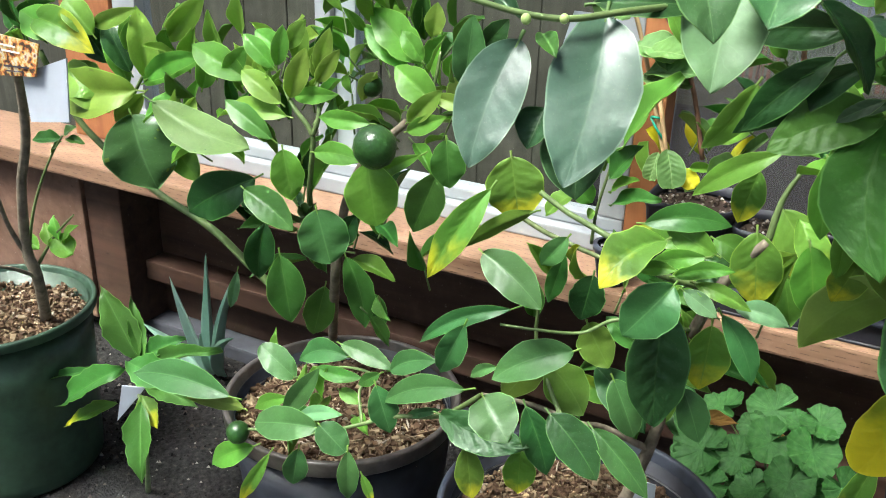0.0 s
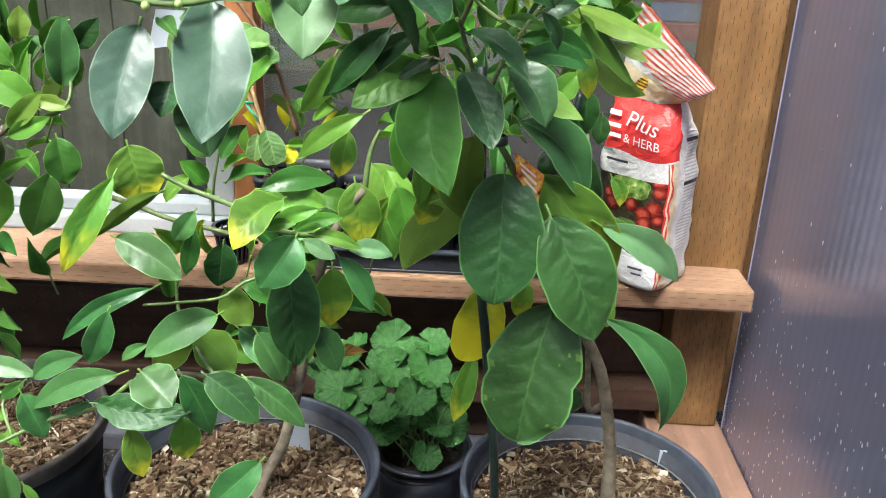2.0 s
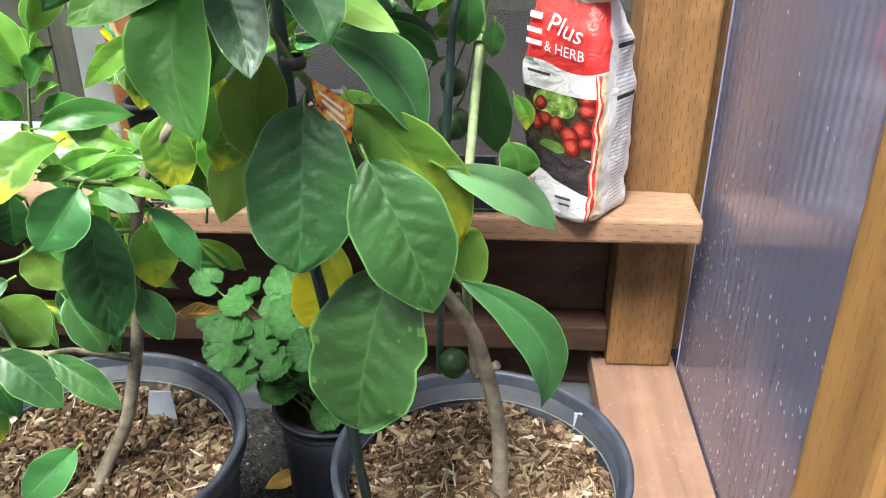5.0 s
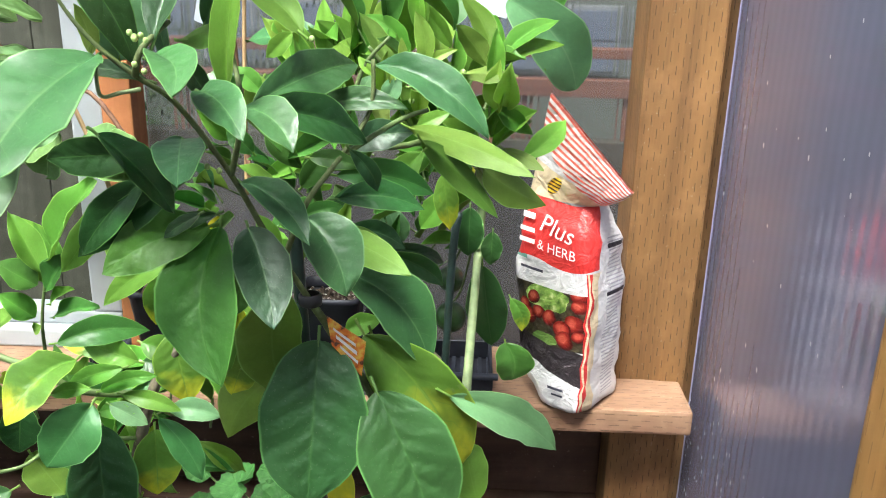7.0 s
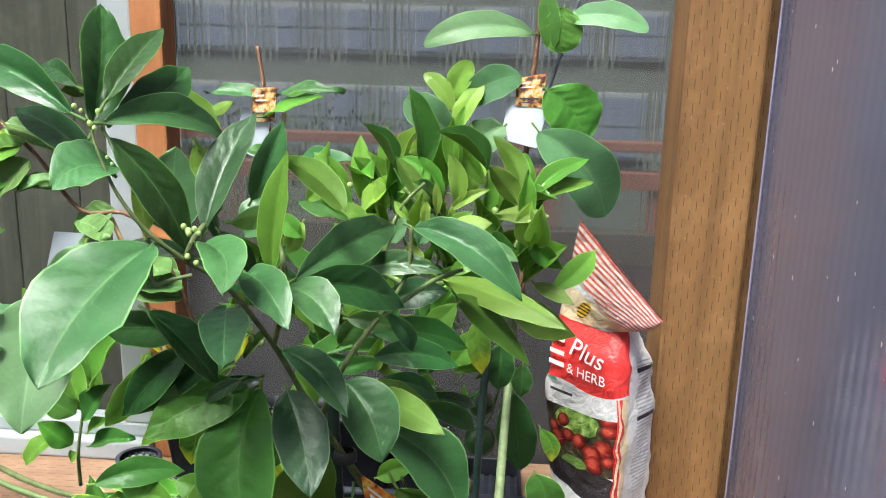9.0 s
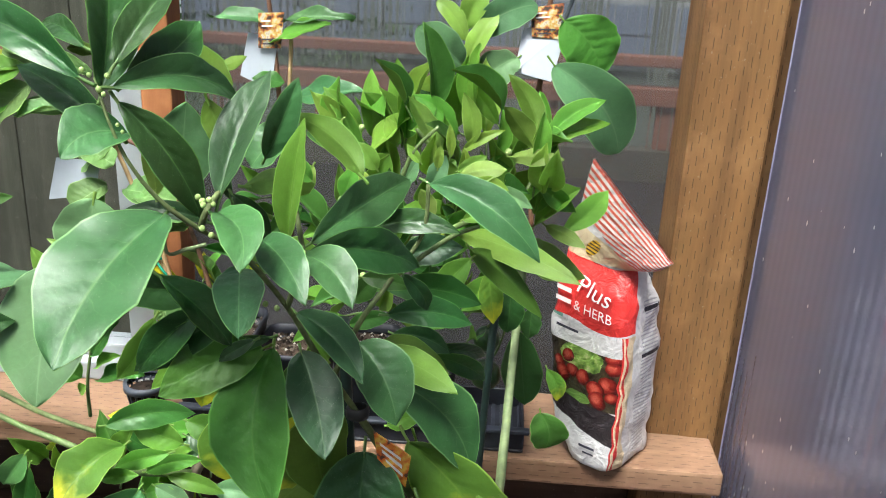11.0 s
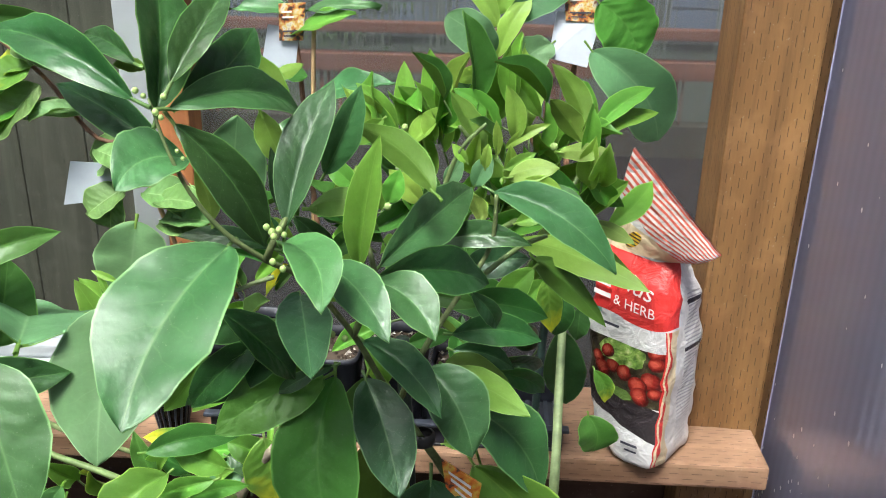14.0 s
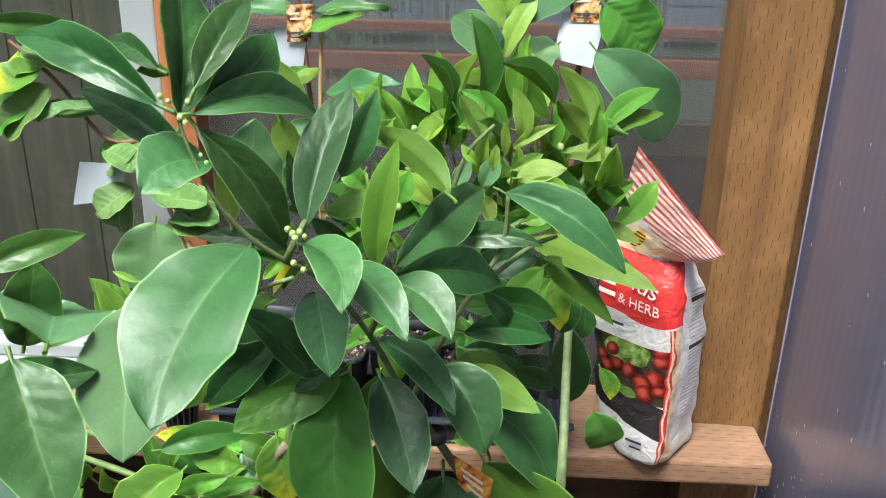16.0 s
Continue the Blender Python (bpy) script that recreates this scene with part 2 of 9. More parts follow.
def fluted(name, tint, seep, rough, specks=0.0, shine_ior=1.5, ripple=0.5, gleam=0.07, blur=0.09, pitch=0.0085, stain=(0.83, 0.84, 0.96)):
    """Twin-wall sheet: scatters what is behind it, with ribs at its pitch, dust and dried splashes."""
    n = Nodes(name)
    tc = n.add("TexCoord")
    sep = n.add("SeparateXYZ")
    n.link(tc.outputs["Object"], sep.inputs[0])
    across = n.math("ADD", sep.outputs[0], sep.outputs[1])
    wave = n.math("SINE", n.math("MULTIPLY", across, 2 * math.pi / pitch))
    dust = n.noise(n.coords(scale=(1, 1, 0.35)), 9.0, 4)
    col = n.mix(n.math("MULTIPLY", dust, 0.6), tint, tuple(c * 0.7 for c in tint))
    if specks:
        # dried splashes: a few short white runs, denser near the foot
        vor = n.add("TexVoronoi")
        n.link(n.coords(scale=(1, 1, 0.6)), vor.inputs["Vector"])
        vor.inputs["Scale"].default_value = 120.0
        vor.inputs["Randomness"].default_value = 1.0
        pick = n.add("SeparateXYZ")
        n.link(vor.outputs["Color"], pick.inputs[0])
        low = n.ramp(sep.outputs[2], (0.16, 0.36), (0.32, 0.2), (0.45, 0.03))
        size = n.math("MULTIPLY", n.math("ADD", pick.outputs[1], 0.25), 0.18)
        dot = n.math("MULTIPLY", n.math("LESS_THAN", vor.outputs["Distance"], size), n.math("LESS_THAN", pick.outputs[0], low))
        col = n.mix(n.math("MULTIPLY", dot, 0.9), col, (0.85, 0.85, 0.88))
    n.bump(wave, 0.03, 0.002)
    n.set(color=col, rough=0.7, spec=0.2)
    clear = n.add("BsdfRefraction")
    clear.inputs["IOR"].default_value = 1.05
    clear.inputs["Roughness"].default_value = blur
    clear.inputs["Color"].default_value = (*stain, 1)
    bn = n.add("Bump")
    bn.inputs["Strength"].default_value = ripple
    bn.inputs["Distance"].default_value = 0.004
    n.link(wave, bn.inputs["Height"])
    n.link(bn.outputs[0], clear.inputs["Normal"])
    tr = n.add("BsdfTranslucent")
    n.link(col, tr.inputs["Color"])
    body = n.add("MixShader")
    body.inputs[0].default_value = 0.45
    n.link(n.bsdf.outputs[0], body.inputs[1])
    n.link(tr.outputs[0], body.inputs[2])
    mixed = n.add("MixShader")
    share = n.math("MULTIPLY", n.math("SUBTRACT", 1.0, n.math("MULTIPLY", n.math("ADD", wave, 1.0), 0.03)), seep)
    if specks:
        share = n.math("MULTIPLY", share, n.math("SUBTRACT", 1.0, dot))
    n.put(mixed.inputs[0], share)
    n.link(body.outputs[0], mixed.inputs[1])
    n.link(clear.outputs[0], mixed.inputs[2])
    shine = n.add("BsdfGlossy")
    shine.inputs["Color"].default_value = (0.9, 0.88, 1.0, 1)
    shine.inputs["Roughness"].default_value = rough * 0.6
    sb = n.add("Bump")
    sb.inputs["Strength"].default_value = gleam
    sb.inputs["Distance"].default_value = 0.001
    n.link(wave, sb.inputs["Height"])
    n.link(sb.outputs[0], shine.inputs["Normal"])
    fr = n.add("Fresnel")
    fr.inputs["IOR"].default_value = shine_ior
    top = n.add("MixShader")
    n.link(fr.outputs[0], top.inputs[0])
    n.link(mixed.outputs[0], top.inputs[1])
    n.link(shine.outputs[0], top.inputs[2])
    n.link(top.outputs[0], n.out.inputs["Surface"])
    return n.mat


def glass_material():
    n = Nodes("window_glass")
    n.set(color=(0.9, 0.93, 0.92), rough=0.02, trans=1.0, ior=1.05, spec=0.5)
    return n.mat


M_GROUND = ground_material()
M_POLYB = fluted("twinwall_back", (0.34, 0.33, 0.33), 0.8, 0.35, ripple=0.16, blur=0.13, stain=(0.88, 0.88, 0.86))
M_POLYR = fluted("twinwall_side", (0.45, 0.455, 0.62), 0.45, 0.19, 1.0, 2.4, 0.05, 0.11, pitch=0.0185)
M_GLASS = glass_material()

LEAF = {
    "dark": leaf_material("leaf_mature", (0.022, 0.086, 0.019), (0.13, 0.28, 0.07), glow=0.18, rough=0.33, quilt=0.14, vein=0.4),
    "mid": leaf_material("leaf_green", (0.055, 0.20, 0.034), (0.19, 0.40, 0.09), glow=0.36, rough=0.34, quilt=0.1, vein=0.42),
    "light": leaf_material("leaf_young", (0.16, 0.44, 0.06), (0.36, 0.6, 0.13), glow=0.5, rough=0.33, quilt=0.12, vein=0.42),
    "fresh": leaf_material("leaf_fresh", (0.30, 0.56, 0.09), (0.46, 0.68, 0.16), glow=0.52, rough=0.36, quilt=0.1, vein=0.3),
    "grey": leaf_material("leaf_waxy", (0.042, 0.148, 0.042), (0.17, 0.32, 0.11), glow=0.16, rough=0.38, quilt=0.12, vein=0.42),
    "slate": leaf_material("leaf_slate", (0.027, 0.09, 0.03), (0.15, 0.27, 0.11), glow=0.12, rough=0.39, quilt=0.14, vein=0.45),
    "pucker": leaf_material("leaf_puckered", (0.029, 0.105, 0.025), (0.10, 0.24, 0.06), glow=0.2, rough=0.42, quilt=0.4, vein=0.26),
    "quilted": leaf_material("leaf_quilted", (0.105, 0.37, 0.055), (0.21, 0.46, 0.1), glow=0.5, rough=0.4, quilt=0.3, vein=0.35),
    "mottled": leaf_material("leaf_mottled", (0.155, 0.38, 0.055), (0.4, 0.57, 0.1), yellow=0.2, glow=0.48, quilt=0.22),
    "yellow": leaf_material("leaf_yellowing", (0.2, 0.38, 0.04), (0.95, 0.88, 0.08), yellow=0.8, glow=0.55, quilt=0.3),
    "guava": leaf_material("leaf_guava", (0.14, 0.31, 0.085), (0.34, 0.5, 0.2), glow=0.36, rough=0.48, quilt=0.35, vein=0.8),
    "dry": leaf_material("leaf_dry", (0.5, 0.33, 0.07), (0.6, 0.45, 0.15), glow=0.2, rough=0.6),
    "dead": leaf_material("leaf_dead", (0.15, 0.06, 0.03), (0.3, 0.15, 0.07), glow=0.05, rough=0.6),
    "clear": leaf_material("leaf_clear_green", (0.052, 0.175, 0.046), (0.18, 0.36, 0.13), glow=0.24, rough=0.36, quilt=0.06, vein=0.4),
    "sage": leaf_material("leaf_sage", (0.16, 0.36, 0.15), (0.3, 0.48, 0.24), glow=0.3, rough=0.42, quilt=0.05, vein=0.5),
    "glazed": leaf_material("leaf_glazed", (0.042, 0.095, 0.056), (0.14, 0.22, 0.14), glow=0.12, rough=0.42, quilt=0.08, vein=0.35, sheen=0.7),
    "blade": leaf_material("leaf_blade", (0.3, 0.47, 0.38), (0.3, 0.44, 0.36), glow=0.1, rough=0.5, quilt=0.0, vein=0.0),
}
UNDER = {
    "dark": leaf_material("underside_mature", (0.085, 0.19, 0.04), (0.2, 0.33, 0.1), glow=0.2, rough=0.5, quilt=0.06),
    "mid": leaf_material("underside_green", (0.15, 0.31, 0.04), (0.26, 0.43, 0.1), glow=0.36, rough=0.5, quilt=0.06),
    "light": leaf_material("underside_young", (0.26, 0.44, 0.09), (0.38, 0.56, 0.16), glow=0.46, rough=0.5, quilt=0.1),
    "yellow": leaf_material("underside_yellowing", (0.35, 0.42, 0.03), (0.6, 0.6, 0.1), yellow=0.4, glow=0.45, rough=0.5, quilt=0.1),
}
for key, other in (("fresh", "light"), ("grey", "dark"), ("slate", "dark"), ("pucker", "dark"), ("glazed", "dark"), ("mottled", "light"), ("guava", "light"), ("dry", "yellow"), ("dead", "dark")):
    UNDER[key] = UNDER[other]
UNDER["blade"] = LEAF["blade"]
UNDER["clear"] = UNDER["sage"] = UNDER["quilted"] = UNDER["mid"]

# ---- builders ----
def link_mesh(name, verts, faces, material, parent=None, label="", smooth=True, uvs=None):
    me = bpy.data.meshes.new(name)
    me.from_pydata([tuple(v) for v in verts], [], faces)
    if material:
        me.materials.append(material)
    if smooth:
        me.polygons.foreach_set("use_smooth", [True] * len(me.polygons))
    if uvs is not None:
        layer = me.uv_layers.new(name="UVMap")
        for loop in me.loops:
            layer.data[loop.index].uv = uvs[loop.vertex_index]
    me.update()
    ob = new(name, me)
    if parent:
        ob.parent = parent
    if label:
        ob["label"] = label
    return ob


def part(name, bm, material, parent=None, label="", smooth=False):
    me = bpy.data.meshes.new(name)
    bm.to_mesh(me)
    bm.free()
    me.materials.append(material)
    if smooth:
        me.polygons.foreach_set("use_smooth", [True] * len(me.polygons))
    ob = new(name, me)
    if parent:
        ob.parent = parent
    if label:
        ob["label"] = label
    return ob


def box_bm(lo, hi, bevel=0.003, segments=2):
    bm = bmesh.new()
    bmesh.ops.create_cube(bm, size=1.0)
    lo, hi = Vector(lo), Vector(hi)
    for v in bm.verts:
        v.co = Vector(((v.co.x + 0.5) * (hi.x - lo.x) + lo.x, (v.co.y + 0.5) * (hi.y - lo.y) + lo.y, (v.co.z + 0.5) * (hi.z - lo.z) + lo.z))
    if bevel:
        bmesh.ops.bevel(bm, geom=bm.edges[:], offset=bevel, segments=segments, affect="EDGES", profile=0.6)
    return bm


def timber(name, lo, hi, material, label="", kind="structure", category="timber", bevel=0.003, parent=None):
    ob = part(name, box_bm(lo, hi, bevel), material, parent)
    if parent is None:
        tagged(ob, label, category, kind=kind)
    return ob


def thing(name, at, label, category, group="", kind=""):
    ob = new(name)
    ob.empty_display_size = 0.05
    ob.location = at
    return tagged(ob, label, category, group, kind)


def lathe(profile, segments=48, wobble=0.0):
    """Vertices and faces of a turned shape from (radius, height) pairs."""
    verts, faces, n = [], [], len(profile)
    for s in range(segments):
        a = 2 * math.pi * s / segments
        k = 1 + wobble * math.sin(2 * a + 0.7)
        for r, z in profile:
            verts.append((r * k * math.cos(a), r / k * math.sin(a), z))
    for s in range(segments):
        t = (s + 1) % segments
        for i in range(n - 1):
            faces.append((s * n + i, t * n + i, t * n + i + 1, s * n + i + 1))
    return verts, faces


def tube(points, radii, sides=8, rough=0.0, rng=None):
    """A tapered, slightly knobbly tube along a smooth line through points."""
    pts = [Vector(p) for p in points]
    fine, rad = [], []
    for i in range(len(pts) - 1):
        p0, p1, p2, p3 = pts[max(i - 1, 0)], pts[i], pts[i + 1], pts[min(i + 2, len(pts) - 1)]
        steps = 5
        for k in range(steps):
            t = k / steps
            fine.append(0.5 * ((2 * p1) + (p2 - p0) * t + (2 * p0 - 5 * p1 + 4 * p2 - p3) * t * t + (3 * p1 - p0 - 3 * p2 + p3) * t ** 3))
            rad.append(radii[i] * (1 - t) + radii[i + 1] * t)
    fine.append(pts[-1])
    rad.append(radii[-1])
    verts, faces = [], []
    side = Vector((1, 0.3, 0.1))
    for i, p in enumerate(fine):
        d = (fine[min(i + 1, len(fine) - 1)] - fine[max(i - 1, 0)]).normalized()
        side = (side - d * side.dot(d)).normalized()
        other = d.cross(side)
        for s in range(sides):
            a = 2 * math.pi * s / sides
            r = rad[i] * (1 + (rng.uniform(-rough, rough) if rng else 0))
            verts.append(p + r * (math.cos(a) * side + math.sin(a) * other))
    for i in range(len(fine) - 1):
        for s in range(sides):
            t = (s + 1) % sides
            faces.append((i * sides + s, i * sides + t, (i + 1) * sides + t, (i + 1) * sides + s))
    faces.append(tuple(range(sides))[::-1])
    faces.append(tuple((len(fine) - 1) * sides + s for s in range(sides)))
    return verts, faces


def stem(plant, name, points, radii, material, label="", rough=0.06):
    """A stem, stake or twig; points in world places."""
    base = Vector(plant.location)
    v, f = tube([Vector(p) - base for p in points], radii, 8, rough, random.Random(len(points) + int(1e4 * abs(points[0][0]))))
    return link_mesh(name, v, f, material, plant, label)


SHAPES = {
    # widest place, tip sharpness, base roundness
    "citrus": (0.45, 1.55, 0.85),
    "broad": (0.48, 1.12, 0.7),
    "oval": (0.55, 0.62, 0.62),
    "lance": (0.42, 1.75, 1.0),
    "guava": (0.58, 0.6, 0.7),
    "blade": (0.25, 1.6, 0.35),
}
BLADES = {}


def blade_mesh(shape, curl, fold, wave, seed, teeth=0.0, nu=14, nv=10):
    """One leaf, 1 long and 1 wide, flat to +z, from its stalk at the origin along +x."""
    key = (shape, curl, fold, wave, seed, teeth)
    if key in BLADES:
        return BLADES[key]
    rng = random.Random(seed * 7919 + 13)
    wide, tip, root = SHAPES[shape]
    ph1, ph2, ph3 = rng.uniform(0, 6), rng.uniform(0, 6), rng.uniform(0, 6)
    sway = rng.uniform(-0.05, 0.05)
    verts, uvs, faces = [], [], []
    for i in range(nu + 1):
        u = i / nu
        if u < wide:
            w = math.sin(0.5 * math.pi * u / wide) ** root
        else:
            w = max(0.0, 1 - ((u - wide) / (1 - wide)) ** (1 + 1 / tip)) ** (0.62 * tip)
        w = max(w, 0.012)
        if teeth and i % 2:
            w *= 1 - teeth
        ang = curl * u
        if abs(curl) > 1e-3:
            x, z = math.sin(ang) / curl, -(1 - math.cos(ang)) / curl
        else:
            x, z = u, 0.0
        for j in range(nv + 1):
            s = 2 * j / nv - 1
            y = 0.5 * w * s + sway * math.sin(math.pi * u)
            h = fold * (math.sqrt(s * s + 0.002) - 0.045) * w * 0.75
            h += wave * (math.sin(9 * u + ph1 + 1.2 * s) * 0.5 + math.sin(17 * u + ph2) * 0.35 * abs(s)) * s * s
            h += wave * 0.5 * math.sin(4 * u + ph3) * s
            # the normal of the bent midline
            verts.append((x + math.sin(ang) * h * 0.5, y, z + math.cos(ang) * h * 0.5))
            uvs.append((u, j / nv))
    for i in range(nu):
        for j in range(nv):
            a = i * (nv + 1) + j
            faces.append((a, a + nv + 1, a + nv + 2, a + 1))
    # the paler underside, a second skin just below
    n0, f0 = len(verts), len(faces)
    verts += [(x, y, z - 0.011) for x, y, z in verts]
    uvs += uvs
    faces += [tuple(i + n0 for i in reversed(face)) for face in faces]
    me = bpy.data.meshes.new("leaf")
    me.from_pydata(verts, [], faces)
    me.polygons.foreach_set("use_smooth", [True] * len(me.polygons))
    me.materials.append(LEAF["mid"])
    me.materials.append(UNDER["mid"])
    me.polygons.foreach_set("material_index", [0] * f0 + [1] * f0)
    layer = me.uv_layers.new(name="UVMap")
    for loop in me.loops:
        layer.data[loop.index].uv = uvs[loop.vertex_index]
    BLADES[key] = me
    return me


COUNT = [0]


def leaf(plant, base, tip, width, face=0.0, kind="mid", shape="citrus", curl=0.5, fold=0.35, wave=0.15, teeth=0.0, stalk=True):
    """One leaf of a plant from base to tip, in world places; face turns it about its own length."""
    base, tip = Vector(base), Vector(tip)
    COUNT[0] += 1
    seed = COUNT[0] % 5
    me = blade_mesh(shape, curl, fold, wave, seed, teeth)
    along = tip - base
    chord = along.length
    # the bent leaf's own chord
    if abs(curl) > 1e-3:
        cx, cz = math.sin(curl) / curl, -(1 - math.cos(curl)) / curl
    else:
        cx, cz = 1.0, 0.0
    x = along.normalized()
    up = Vector((0, -0.62, 0.78))
    z = up - x * up.dot(x)
    if z.length < 0.05:
        z = Vector((0, -1, 0.2)) - x * Vector((0, -1, 0.2)).dot(x)
    z.normalize()
    z = Matrix.Rotation(radians(face), 3, x) @ z
    y = z.cross(x)
    frame3 = Matrix((x, y, z)).transposed()
    lean = math.atan2(cz, cx)
    frame3 = frame3 @ Matrix.Rotation(lean, 3, "Y")
    size = chord / math.hypot(cx, cz)
    ob = new("leaf", me)
    ob.parent = plant
    ob.matrix_basis = Matrix.Translation(base - Vector(plant.location)) @ frame3.to_4x4() @ Matrix.Diagonal((size, width, size * 0.5 + width * 0.5, 1))
    ob.material_slots[0].link = "OBJECT"
    ob.material_slots[0].material = LEAF[kind]
    ob.material_slots[1].link = "OBJECT"
    ob.material_slots[1].material = UNDER[kind]
    return ob


OUTLINES = {
    # widest place, fullness of the stalk end, fullness of the tip
    "citrus": (0.46, 0.80, 1.0),
    "broad": (0.45, 0.64, 0.86),
    "oval": (0.50, 0.52, 0.58),
    "guava": (0.55, 0.55, 0.55),
    "lance": (0.42, 0.85, 1.05),
}
STALK = 0.09


def blade(plant, base, tip, width, normal, kind="mid", outline="citrus", curl=25, fold=20, bow=0.0, nu=18, nv=10):
    """One leaf of a plant from base to tip, in world places. normal: where its upper face looks; curl: degrees by which it arches
    along its length; fold: degrees by which each half rises from the midrib; bow: sideways sweep as a share of its length."""
    COUNT[0] += 1
    rng = random.Random(COUNT[0] * 31 + 5)
    wide, full_base, full_tip = OUTLINES[outline]
    base, tip = Vector(base), Vector(tip)
    along = tip - base
    x = along.normalized()
    z = Vector(normal)
    z = (z - x * z.dot(x)).normalized()
    y = z.cross(x)
    bend = radians(curl)
    turn = radians(fold)
    size = along.length / (2 * math.sin(bend / 2) / bend)
    ph = [rng.uniform(0, 6.3) for _ in range(5)]
    ripple = rng.uniform(0.014, 0.034)
    twist = rng.gauss(0, 0.10)
    notch = rng.uniform(0, 1) if rng.random() < 0.3 else -1
    verts, uvs, faces = [], [], []
    for i in range(nu + 1):
        u = 0.5 - 0.5 * math.cos(math.pi * i / nu)
        if u < wide:
            w = (1 - ((wide - u) / wide) ** 2) ** full_base
        else:
            w = (1 - ((u - wide) / (1 - wide)) ** 2) ** full_tip
        w = max(w, 0.012) * (1 + 0.028 * math.sin(19 * u + ph[0]))
        if notch >= 0:
            w *= 1 - 0.10 * math.exp(-((u - notch) / 0.05) ** 2)
        a = bend * (u - 0.5)
        mx = size * (math.sin(a) + math.sin(bend / 2)) / bend
        mz = size * (math.cos(a) - math.cos(bend / 2)) / bend
        my = -bow * along.length * 4 * u * (1 - u)
        half = 0.5 * width * w
        open_up = turn * (0.65 + 0.35 * math.cos(math.pi * u)) + 0.08 * math.sin(5 * u + ph[1])
        roll = twist * (u - 0.3)
        for j in range(nv + 1):
            s = 2 * j / nv - 1
            dy, dz = half * s * math.cos(open_up * (1 - 0.35 * abs(s))), half * abs(s) * math.sin(open_up) * (1 - 0.25 * abs(s))
            dz += width * ripple * (math.sin(15 * u + ph[2] + 1.5 * s) + 0.7 * math.sin(26 * u + ph[3] + 3 * s)) * abs(s) ** 1.5
            dy, dz = dy * math.cos(roll) - dz * math.sin(roll), dy * math.sin(roll) + dz * math.cos(roll)
            p = base + x * (mx + math.sin(a) * dz) + y * (my + dy) + z * (mz + math.cos(a) * dz)
            verts.append(p)
            uvs.append((u, j / nv))
    for i in range(nu):
        for j in range(nv):
            k = i * (nv + 1) + j
            faces.append((k, k + nv + 1, k + nv + 2, k + 1))
    n0, f0 = len(verts), len(faces)
    verts += [p - z * 0.0005 for p in verts]
    uvs += uvs
    faces += [tuple(k + n0 for k in reversed(face)) for face in faces]
    # a short bent stalk
    b = len(verts)
    r = 0.0009 + 0.006 * width
    root = base - x * along.length * STALK - z * along.length * 0.035
    for p, q in ((root, 1.0), (base - x * along.length * STALK * 0.45 - z * along.length * 0.008, 0.85), (base + x * 0.004, 0.8)):
        for c in range(5):
            t = 2 * math.pi * c / 5
            verts.append(p + r * q * (math.cos(t) * y + math.sin(t) * z))
            uvs.append((0.02, 0.5))
    for k in range(2):
        for c in range(5):
            d = (c + 1) % 5
            faces.append((b + 5 * k + c, b + 5 * k + d, b + 5 * k + 5 + d, b + 5 * k + 5 + c))
    me = bpy.data.meshes.new("leaf")
    at = Vector(plant.location)
    me.from_pydata([p - base for p in verts], [], faces)
    me.polygons.foreach_set("use_smooth", [True] * len(me.polygons))
    me.materials.append(LEAF[kind])
    me.materials.append(UNDER[kind])
    me.polygons.foreach_set("material_index", [0] * f0 + [1] * (len(faces) - f0))
    layer = me.uv_layers.new(name="UVMap")
    index = np.zeros(len(me.loops), dtype=np.int32)
    me.loops.foreach_get("vertex_index", index)
    layer.data.foreach_set("uv", np.array(uvs, dtype=np.float32)[index].ravel())
    ob = new("leaf", me)
    ob.parent = plant
    ob.location = base - at
    return ob


def crown(plant, center, radii, count, size, kinds, seed, out=0.6, up=0.35, shape="lance"):
    """Leaves filling a loose crown: each on a short stalk, pointing outwards and up."""
    rng = random.Random(seed)
    c = Vector(center)
    for _ in range(count):
        while True:
            q = Vector((rng.uniform(-1, 1), rng.uniform(-1, 1), rng.uniform(-1, 1)))
            if q.length < 1:
                break
        p = c + Vector((q.x * radii[0], q.y * radii[1], q.z * radii[2]))
        d = Vector((q.x * out, q.y * out - 0.15, q.z * out * 0.6 + up)) + 0.55 * Vector((rng.gauss(0, 1), rng.gauss(0, 1), rng.gauss(0, 1)))
        d.normalize()
        length = rng.uniform(*size)
        leaf(plant, p, p + d * length, length * rng.uniform(0.29, 0.39), rng.gauss(0, 28), rng.choice(kinds), shape,
             rng.choice((0.2, 0.5, 0.8)), rng.choice((0.55, 0.8, 1.1)), 0.12)
        if rng.random() < 0.5:
            e = p - d * length * 0.35 + Vector((0, 0, -0.006))
            v, f = tube([e - Vector(plant.location), p - Vector(plant.location)], [0.0012, 0.0009], 5)
            link_mesh("leaf_stalk", v, f, M_TWIG, plant)


def ball(plant, name, at, radius, material, label="", squash=1.0, segs=14):
    bm = bmesh.new()
    bmesh.ops.create_uvsphere(bm, u_segments=segs, v_segments=max(6, segs // 2 + 1), radius=radius)
    rng = random.Random(int(abs(at[0]) * 1e5))
    for v in bm.verts:
        v.co.z *= squash
        v.co *= 1 + 0.03 * noise.noise(v.co * 90 + Vector((at[0] * 50, 0, 0)))
        v.co += Vector(at) - Vector(plant.location)
    return part(name, bm, material, plant, label, True)

